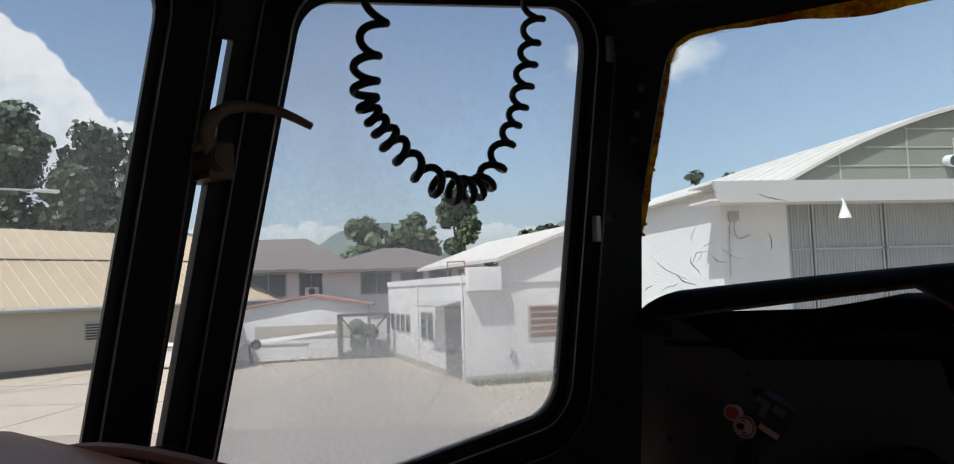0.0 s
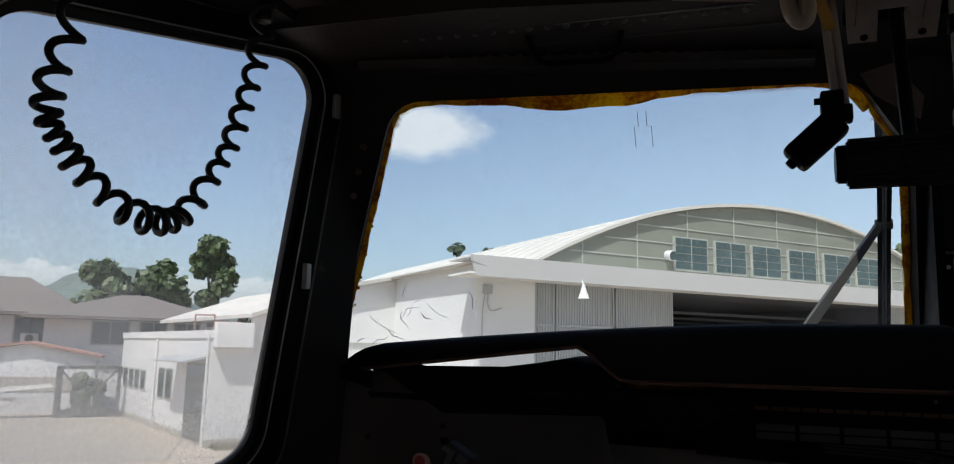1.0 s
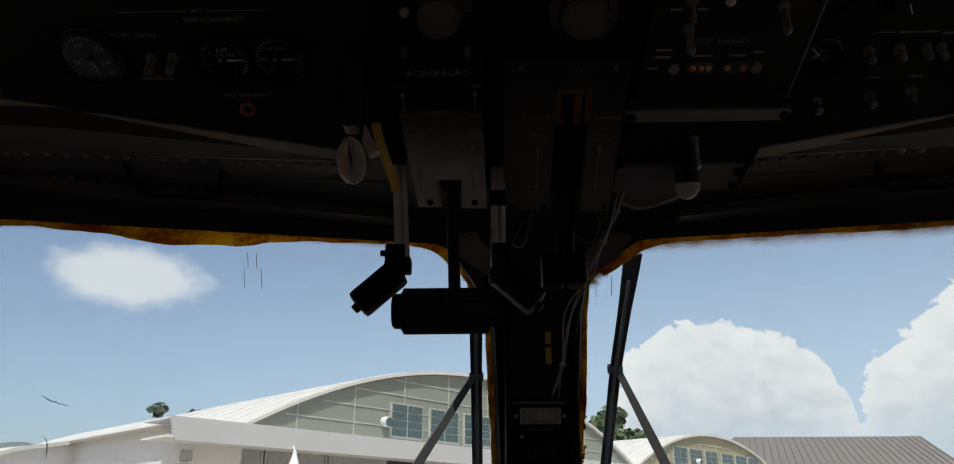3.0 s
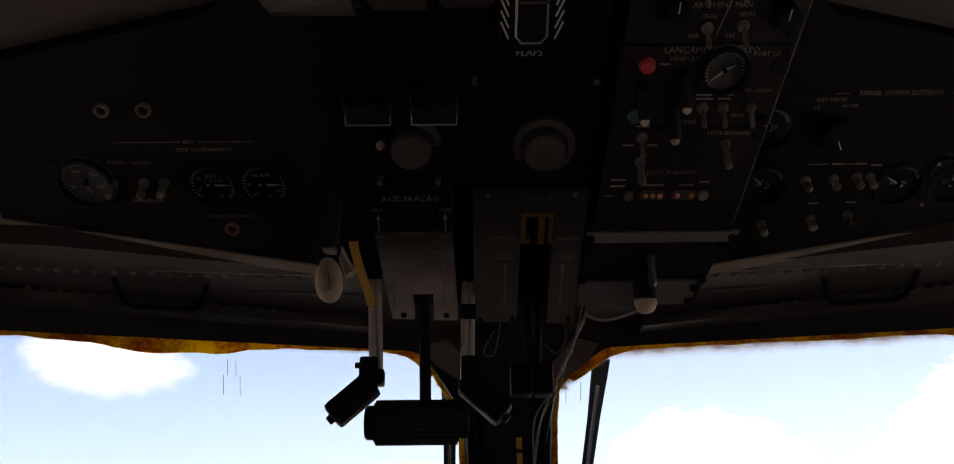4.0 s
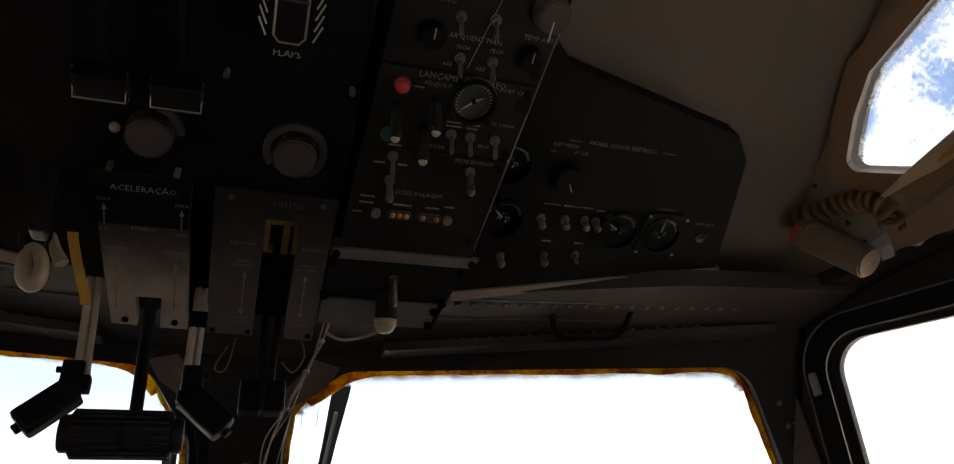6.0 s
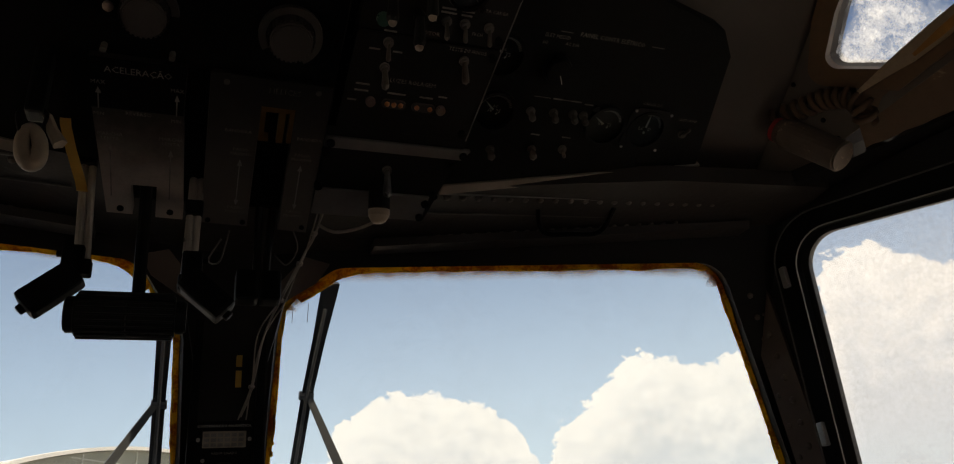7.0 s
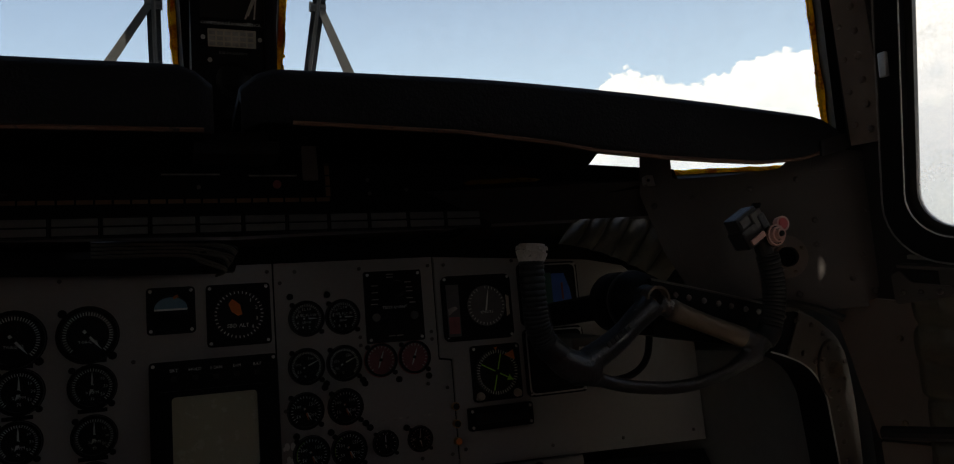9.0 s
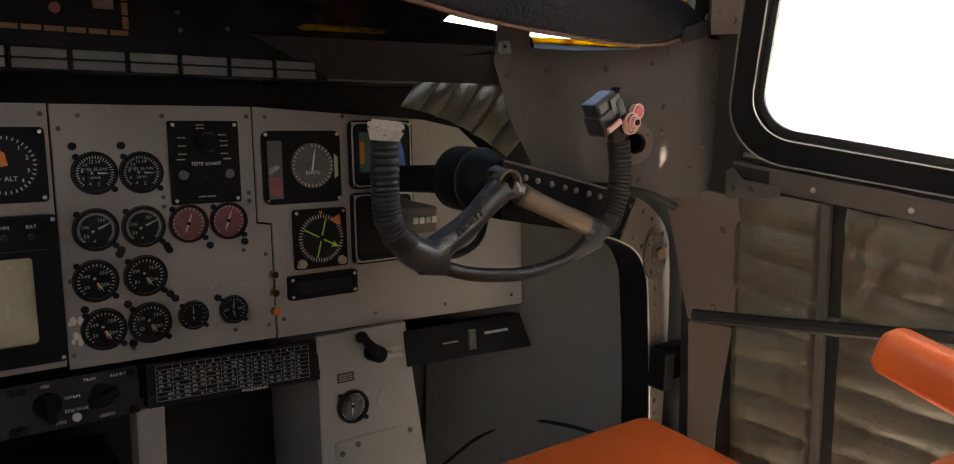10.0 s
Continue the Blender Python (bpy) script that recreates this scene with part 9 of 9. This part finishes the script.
def make_far_roof():
    b = thing("long_shed", Matrix.Translation((39.5, 92, 0)), "long shed with a dark ribbed roof behind the hangars", "shed")
    part("wall", box_bm((-13, -4, 0), (13, 6, 8.6)), WALL_BEIGE, b)
    secs = [[(x, -4.6, 8.6), (x + 2.5 * (1 if x < 0 else -1), 1, 13.4), (x, 6.6, 8.6)] for x in (-13.5, 13.5)]
    part("roof", loft_bm(secs), ROOF_BROWN, b)
    part("roof_rib", join(*[tube_bm([(x, -4.62, 8.66), (x * 0.82, 0.98, 13.44)], 0.06, 4) for x in [-13 + 0.9 * i for i in range(30)]]), ROOF_BROWN, b)
    c = thing("far_hangar_roof", Matrix.Translation((16, 84, 0)), "grey roof of another building behind the hangars", "building")
    part("wall", box_bm((-9, 0, 0), (9, 12, 11.4)), WALL_BEIGE, c)
    part("roof", loft_bm([[(x, -0.6, 11.4), (x, 5.5, 12.9), (x, 12.4, 11.4)] for x in (-9.5, 9.5)]), ROOF_BROWN, c)


make_far_roof()


# ---------------------------------------------------------------- outside: houses to port
def pane_window(parent, u0, u1, z0, z1, y, cols, rows, frame_mat, pane_mat):
    w = part("window", box_bm((u0 - 0.06, y - 0.05, z0 - 0.06), (u1 + 0.06, y + 0.03, z1 + 0.06)), frame_mat, parent)
    du, dz = (u1 - u0) / cols, (z1 - z0) / rows
    for i in range(cols):
        for j in range(rows):
            part("pane", box_bm((u0 + du * i + 0.03, y - 0.065, z0 + dz * j + 0.03), (u0 + du * (i + 1) - 0.03, y - 0.048, z0 + dz * (j + 1) - 0.03)), pane_mat, w)
    return w


def make_white_building():
    # local x runs along the front, y along the long side away from the corner
    M = axes((-18.82, 21.52, 0), (0.531, 0.847, 0), (-0.847, 0.531, 0), (0, 0, 1))
    b = thing("white_building", M, "single-storey whitewashed building with a low parapet and a side door", "building")
    part("wall", box_bm((0, 0, 0), (9, 14.6, 3.75)), WHITEWASH, b)
    part("parapet", join(box_bm((-0.05, -0.05, 3.74), (0.25, 14.65, 4.02)), box_bm((0.2, -0.05, 3.74), (9, 0.2, 4.0))), WHITEWASH, b)
    part("gable_wall", prism_bm([(1.4, 3.7), (9.0, 3.7), (9.0, 6.6), (5.2, 5.9), (1.4, 4.55)], -0.1, 0.1, lambda u, v, w: Vector((u, 0.02 - w, v))), WHITEWASH, b)
    part("roof", prism_bm([(1.2, 4.50), (5.2, 5.9), (9.4, 6.7), (9.4, 6.82), (5.2, 6.04), (1.2, 4.64)], 0.0, 13.0, lambda u, v, w: Vector((u, w - 0.4, v))), ROOF_PALE, b)
    part("corner_box", box_bm((0.05, -0.42, 3.42), (1.35, 0.0, 4.30), 0.02), WHITEWASH, b, "white box canopy at the corner")
    part("plinth", box_bm((-0.04, -0.04, 0), (9.0, 14.62, 0.28)), WALL_BEIGE, b)
    w = part("window", box_bm((2.5, -0.06, 1.55), (4.1, 0.02, 2.80)), WALL_BEIGE, b)
    for j in range(5):
        part("slat", moved(box_bm((2.58, -0.03, -0.10), (4.02, -0.01, 0.10)), Matrix.Translation((0, -0.06, 1.68 + 0.245 * j)) @ Matrix.Rotation(radians(20), 4, "X")), RUST, w)
    part("tap", join(tube_bm(smooth_path([(1.75, -0.02, 0.9), (1.75, -0.12, 1.0), (1.78, -0.15, 1.15), (1.82, -0.05, 1.25)], 4), 0.05, 6)), CORRUGATED, b)

    def along(v0, v1, z0, z1, mat, name, depth=0.04, parent=None):
        return part(name, box_bm((-depth, v0, z0), (0.02, v1, z1)), mat, parent or b)

    for v0 in (9.2, 10.4, 11.6, 12.8):
        w = along(v0, v0 + 0.9, 1.45, 2.35, BATTEN, "window")
        for k in range(2):
            part("pane", box_bm((-0.06, v0 + 0.06 + 0.40 * k, 1.52), (-0.035, v0 + 0.42 + 0.40 * k, 2.28)), PANE_DARK, w)
    for v0 in (4.7, 5.9):
        w = along(v0, v0 + 0.95, 1.30, 2.55, BATTEN, "window")
        for k in range(2):
            part("pane", box_bm((-0.06, v0 + 0.06 + 0.43 * k, 1.37), (-0.035, v0 + 0.46 + 0.43 * k, 2.48)), PANE_DARK, w)
    d = along(0.35, 2.7, 0.12, 2.85, BATTEN, "doorway", 0.05)
    part("door_leaf", box_bm((-0.065, 0.45, 0.15), (-0.045, 1.5, 2.75)), PANE_DARK, d, "dark glazed door leaf")
    part("door_leaf", box_bm((-0.065, 1.56, 0.15), (-0.045, 2.6, 2.75)), PANE_DARK, d, "dark glazed door leaf")
    part("awning", prism_bm([(0.2, 0.0), (4.2, 0.0), (4.2, 0.9), (0.2, 0.9)], 0, 0.06, lambda u, v, w: Vector((-v, u, 3.05 - 0.22 * v + w))), CORRUGATED, b)
    part("drain_pipe", join(tube_bm([(-0.08, 7.4, 0), (-0.08, 7.4, 3.7)], 0.05, 6), tube_bm([(-0.08, 0.12, 0.0), (-0.08, 0.12, 4.0)], 0.04, 6)), WHITEWASH, b)
    part("railing", join(tube_bm([(0.1, 0.2, 4.0), (0.1, 0.2, 4.55), (0.1, 2.6, 4.62), (0.1, 2.6, 4.0)], 0.03, 5), tube_bm([(0.1, 0.2, 4.3), (1.0, 0.0, 4.3)], 0.03, 5)), RUST, b)
    g = tagged(part("grass_strip", grass_bm(M), GRASS), "strip of dry grass along the building's foot", "grass", kind="stuff")


def grass_bm(M):
    rnd = random.Random(8)
    verts, faces = [], []
    for _ in range(2500):
        p = M @ Vector((rnd.uniform(0.1, 7), -rnd.uniform(0.05, 1.0) ** 1.2, 0))
        a = rnd.uniform(0, 6.28)
        h, w = rnd.uniform(0.05, 0.2), rnd.uniform(0.01, 0.03)
        d = Vector((math.cos(a), math.sin(a), 0))
        k = len(verts)
        verts += [tuple(p - d * w), tuple(p + d * w), tuple(p + Vector((rnd.uniform(-0.05, 0.05), rnd.uniform(-0.05, 0.05), h)))]
        faces.append((k, k + 1, k + 2))
    me = bpy.data.meshes.new("tmp")
    me.from_pydata(verts, [], faces)
    bm = bmesh.new()
    bm.from_mesh(me)
    bpy.data.meshes.remove(me)
    return bm


make_white_building()


def hip_roof_bm(x0, x1, y0, y1, z0, z1, inset):
    base = [(x0, y0, z0), (x1, y0, z0), (x1, y1, z0), (x0, y1, z0)]
    ym = (y0 + y1) / 2
    bm = bmesh.new()
    v = [bm.verts.new(p) for p in base]
    e = [bm.verts.new((p[0], p[1], z0 - 0.18)) for p in base]
    r = [bm.verts.new((x0 + inset, ym, z1)), bm.verts.new((x1 - inset, ym, z1))]
    for f in ((v[0], v[1], r[1], r[0]), (v[1], v[2], r[1]), (v[2], v[3], r[0], r[1]), (v[3], v[0], r[0])):
        bm.faces.new(f)
    for i in range(4):
        bm.faces.new((v[i], e[i], e[(i + 1) % 4], v[(i + 1) % 4]))
    bm.faces.new(e[::-1])
    bmesh.ops.recalc_face_normals(bm, faces=bm.faces[:])
    return bm


def make_house():
    M = axes((-37.0, 30.9, 0), (0.707, 0.707, 0), (-0.707, 0.707, 0), (0, 0, 1))
    h = thing("two_storey_house", M, "two-storey white house with dark hipped tile roofs", "house")
    part("wall", join(box_bm((-9.5, 3.0, 0), (-1.2, 12, 5.1)), box_bm((-1.3, 0.4, 0), (7.2, 10, 4.9))), WHITEWASH, h)
    part("roof", hip_roof_bm(-10.6, 0.8, 1.9, 13, 5.15, 7.5, 4.0), ROOF_BROWN, h, "dark weathered tile roof")
    part("roof", hip_roof_bm(-2.3, 8.4, -0.8, 11, 4.95, 6.5, 4.6), ROOF_BROWN, h, "dark weathered tile roof")
    for u0, u1 in ((-8.9, -6.9), (-6.2, -4.0), (-3.1, -1.6)):
        pane_window(h, u0, u1, 3.4, 4.85, 3.0, 2, 1, BATTEN, PANE_DARK)
    for u0, u1 in ((1.1, 3.0), (3.6, 5.0), (5.4, 6.8)):
        pane_window(h, u0, u1, 3.4, 4.7, 0.4, 2, 1, BATTEN, PANE_DARK)
    part("lower_eave", box_bm((-9.8, 1.9, 2.9), (-1.4, 3.1, 3.05)), RUST, h)
    ac = thing("air_conditioner", M @ Matrix.Translation((-2.25, 0.0, 0)), "white air conditioner unit on the house wall", "air conditioner")
    part("case", box_bm((-0.45, 2.55, 3.35), (0.45, 3.0, 3.95), 0.03), FASCIA, ac)
    part("fan_grille", cyl_bm((0, 2.54, 3.65), (0, 2.52, 3.65), 0.22, seg=20), DARK_IN, ac)
    # low outbuilding in front
    a = thing("low_outbuilding", M @ Matrix.Translation((0, -4.0, 0)), "low white outbuilding with a shallow gabled roof", "outbuilding")
    part("wall", prism_bm([(-5.6, 0), (1.7, 0), (1.7, 2.75), (-1.4, 3.35), (-5.6, 2.70)], 0, 3.2, lambda u, v, w: Vector((u, w, v))), WHITEWASH, a)
    part("roof", prism_bm([(-5.9, 2.68), (-1.4, 3.37), (2.0, 2.72), (2.0, 2.84), (-1.4, 3.50), (-5.9, 2.80)], -0.3, 3.4, lambda u, v, w: Vector((u, w, v))), RUST, a)
    part("band", box_bm((-4.6, -0.04, 1.05), (1.0, 0.02, 1.75)), WALL_BEIGE, a)
    lw = thing("garden_wall", M @ Matrix.Translation((-8.0, -5.0, 0)), "low white garden wall beside the apron", "wall")
    part("wall", box_bm((-3.5, 0, 0), (6.5, 0.2, 0.75)), WHITEWASH, lw)
    part("coping", box_bm((-3.55, -0.04, 0.74), (6.55, 0.24, 0.82)), WALL_BEIGE, lw)


make_house()


def make_gantry():
    M = axes((-30.85, 27.1, 0), (0.707, 0.707, 0), (-0.707, 0.707, 0), (0, 0, 1))
    g = thing("engine_stand", M, "dark steel frame stand on the apron", "stand")
    for x in (-1.3, 1.3):
        for y in (0, 1.6):
            part("post", box_bm((x - 0.07, y - 0.07, 0), (x + 0.07, y + 0.07, 2.36)), IRON, g)
        part("brace", tube_bm([(x * 0.97, 0, 2.3), (x * 0.45, 0, 1.5)], 0.05, 5), IRON, g)
    for z in (0.18, 2.30):
        part("rail", join(box_bm((-1.3, -0.07, z - 0.06), (1.3, 0.07, z + 0.06)), box_bm((-1.3, 1.53, z - 0.06), (1.3, 1.67, z + 0.06)), box_bm((-1.37, 0, z - 0.06), (-1.23, 1.6, z + 0.06)), box_bm((1.23, 0, z - 0.06), (1.37, 1.6, z + 0.06))), IRON, g)
    e = thing("aero_engine", M @ Matrix.Translation((0, 0.8, 0.15)), "olive-draped aero engine resting in a steel stand", "engine")
    rnd = random.Random(4)
    body = [ball_bm((rnd.uniform(-0.5, 0.5), rnd.uniform(-0.3, 0.3), 0.5 + rnd.uniform(0, 1.1)), rnd.uniform(0.25, 0.5), (1, 0.8, 1), 2) for _ in range(9)]
    bm = join(*body)
    for v in bm.verts:
        v.co += Vector((1, 1, 1)) * 0.12 * noise.noise(v.co * 3.1)
    part("shrouded_body", bm, OLIVE, e)
    part("cylinder", join(*[cyl_bm((math.cos(a) * 0.3, -0.35, 0.95 + math.sin(a) * 0.3), (math.cos(a) * 0.72, -0.35, 0.95 + math.sin(a) * 0.72), 0.11, seg=10) for a in (0.3, 1.2, 2.1, 3.0, 3.9, 4.8, 5.7)]), OLIVE, e)
    part("cradle", box_bm((-0.9, -0.5, 0.0), (0.9, 0.5, 0.25), 0.03), IRON, e)


make_gantry()


def make_warehouse():
    M = axes((-39.58, 0, 0), (-0.10, 1, 0), (-1, -0.10, 0), (0, 0, 1))
    w = thing("warehouse", M, "long beige warehouse with a tan sheet-metal roof", "warehouse")
    part("wall", box_bm((-22, 0, 0), (29.4, 12, 3.15)), WALL_BEIGE, w)
    part("gable", prism_bm([(0, 3.1), (12, 3.1), (6, 7.3)], 29.2, 29.4, lambda u, v, q: Vector((q, u, v))), WALL_BEIGE, w)
    secs = [[(x, -0.5, 3.28), (x, 6.0, 7.70), (x, 12.5, 3.28), (x, 6.0, 7.52)] for x in (-22.5, 30.0)]
    part("roof", loft_bm(secs), ROOF_TAN, w, "tan ribbed sheet roof")
    part("roof_rib", join(*[tube_bm([(-22 + 0.8 * i, -0.52, 3.30), (-22 + 0.8 * i, 6.0, 7.73)], 0.035, 4) for i in range(65)]), ROOF_TAN, w)
    part("roof_lap", tube_bm([(-22, 3.2, 5.84), (29.9, 3.2, 5.84)], 0.05, 4), IRON_DUST, w)
    part("gutter", tube_bm([(-22.5, -0.55, 3.16), (30.0, -0.55, 3.16)], 0.12, 6), CORRUGATED, w)
    part("plinth", box_bm((-22, -0.05, 0), (29.4, 0.0, 0.28)), IRON_DUST, w)
    v = part("louvre", box_bm((17.3, -0.05, 1.45), (18.3, 0.02, 2.40)), BATTEN, w)
    for j in range(6):
        part("slat", box_bm((17.35, -0.08, 1.51 + 0.145 * j), (18.25, -0.045, 1.59 + 0.145 * j)), DARK_IN, v)
    s = thing("upper_roof", M @ Matrix.Translation((0, 12.5, 0)), "low tan roof rising behind the warehouse ridge", "building")
    part("wall", box_bm((-20, 0.2, 0), (17.6, 8, 8.9)), WALL_BEIGE, s)
    part("roof", prism_bm([(-20.5, -0.3), (18.2, -0.3), (18.2, 8.5), (-20.5, 8.5)], 8.9, 9.15), ROOF_TAN, s)
    l = thing("street_lamp", Matrix.Translation((-34.2, 9.6, 0)), "street lamp with a long horizontal arm", "street lamp")
    part("pole", cyl_bm((0, 0, 0), (0, 0, 8.0), 0.09, 0.06, 10), CORRUGATED, l)
    part("arm", tube_bm(smooth_path([(0, 0, 7.7), (0.2, 0.8, 8.05), (0.4, 2.6, 8.12)], 4), 0.05, 6), CORRUGATED, l)
    part("lamp_head", moved(box_bm((-0.14, 0, -0.07), (0.14, 0.95, 0.07), 0.05), Matrix.Translation((0.4, 2.5, 8.13))), FASCIA, l)


make_warehouse()


def make_parked_aircraft():
    M = axes((-35.1, 21.6, 0), (0.838, -0.545, 0), (0.545, 0.838, 0), (0, 0, 1))
    a = thing("parked_aeroplane", M, "pale grey low-wing light aeroplane parked nose-on on the apron", "aeroplane")
    secs = []
    for x, r, z in ((-7, 0.30, 1.95), (-4.5, 0.60, 1.75), (-2, 0.90, 1.55), (0.5, 0.95, 1.50), (1.5, 0.78, 1.42), (2.3, 0.45, 1.32), (2.7, 0.14, 1.28)):
        secs.append([(x, r * math.cos(k), z + r * 1.0 * math.sin(k)) for k in (2 * math.pi * i / 20 for i in range(20))])
    part("fuselage", loft_bm(secs), ROOF_PALE, a, smooth=True)
    part("windscreen", loft_bm([[(x, y, z) for y, z in ((-w, z0), (w, z0), (w * 0.8, z1), (-w * 0.8, z1))] for x, w, z0, z1 in ((1.75, 0.45, 1.75, 1.80), (0.95, 0.62, 1.85, 2.36))]), DARK_IN, a)
    for side in (-1, 1):
        part("wing", loft_bm([[(-1.0, side * y, z), (-0.6, side * y, z + 0.13), (0.5 - 0.07 * y, side * y, z + 0.07), (0.6 - 0.07 * y, side * y, z)] for y, z in ((0.6, 1.0), (3.0, 1.18), (5.5, 1.40))]), ROOF_PALE, a)
        part("tailplane", loft_bm([[(-6.9, side * y, 2.0), (-6.3, side * y, 2.07), (-5.9, side * y, 2.0)] for y in (0.1, 1.8)]), ROOF_PALE, a)
        leg = part("undercarriage_leg", tube_bm([(-0.2, side * 1.1, 1.0), (-0.1, side * 1.2, 0.26)], 0.06, 8), IRON, a)
        part("wheel", cyl_bm((-0.1, side * 1.2 - 0.10, 0.27), (-0.1, side * 1.2 + 0.10, 0.27), 0.27, seg=24, bevel=0.05), RUBBER, leg)
        part("engine_intake", cyl_bm((0.45, side * 1.45, 1.02), (0.75, side * 1.45, 1.02), 0.27, 0.22, 20, 0.03), RUBBER, a, "dark engine intake")
    part("tailfin", prism_bm([(-7, 2.0), (-5.6, 2.2), (-6.6, 3.7), (-7.3, 3.7)], -0.05, 0.05, lambda u, v, w: Vector((u, w, v))), ROOF_PALE, a)
    leg = part("undercarriage_leg", tube_bm([(1.7, 0, 1.0), (1.75, 0, 0.24)], 0.05, 8), IRON, a)
    part("wheel", cyl_bm((1.75, -0.08, 0.23), (1.75, 0.08, 0.23), 0.23, seg=24, bevel=0.04), RUBBER, leg)


make_parked_aircraft()


# ---------------------------------------------------------------- the aircraft's own belly and nose gear, under the floor
secs = []
for y, w, z in ((-1.06, 1.52, 1.75), (-0.2, 1.30, 1.72), (0.8, 1.08, 1.80), (1.5, 0.92, 1.98), (1.97, 0.80, 2.18)):
    secs.append([(w * math.cos(a), y, 2.345 + (2.345 - z) * math.sin(a)) for a in (math.pi + math.pi * i / 16 for i in range(17))])
fixed("fuselage_belly", loft_bm(secs), WHITEWASH, "white-painted belly skin of the parked aircraft", "fuselage", smooth=True)
gear = thing("nose_landing_gear", Matrix.Translation((0, 0.3, 0)), "nose landing gear strut with two black tyres", "landing gear")
part("strut", join(cyl_bm((0, 0, 0.36), (0, 0.06, 1.80), 0.075, 0.095, 20), cyl_bm((-0.22, 0, 0.36), (0.22, 0, 0.36), 0.04, seg=14)), ALU, gear)
for x in (-0.2, 0.2):
    tyre = part("tyre", cyl_bm((x - 0.10, 0, 0.36), (x + 0.10, 0, 0.36), 0.36, seg=36, bevel=0.06), RUBBER, gear, "black rubber tyre", smooth=True)
    part("rim", cyl_bm((x - 0.105, 0, 0.36), (x + 0.105, 0, 0.36), 0.17, seg=24, bevel=0.01), ALU, tyre)
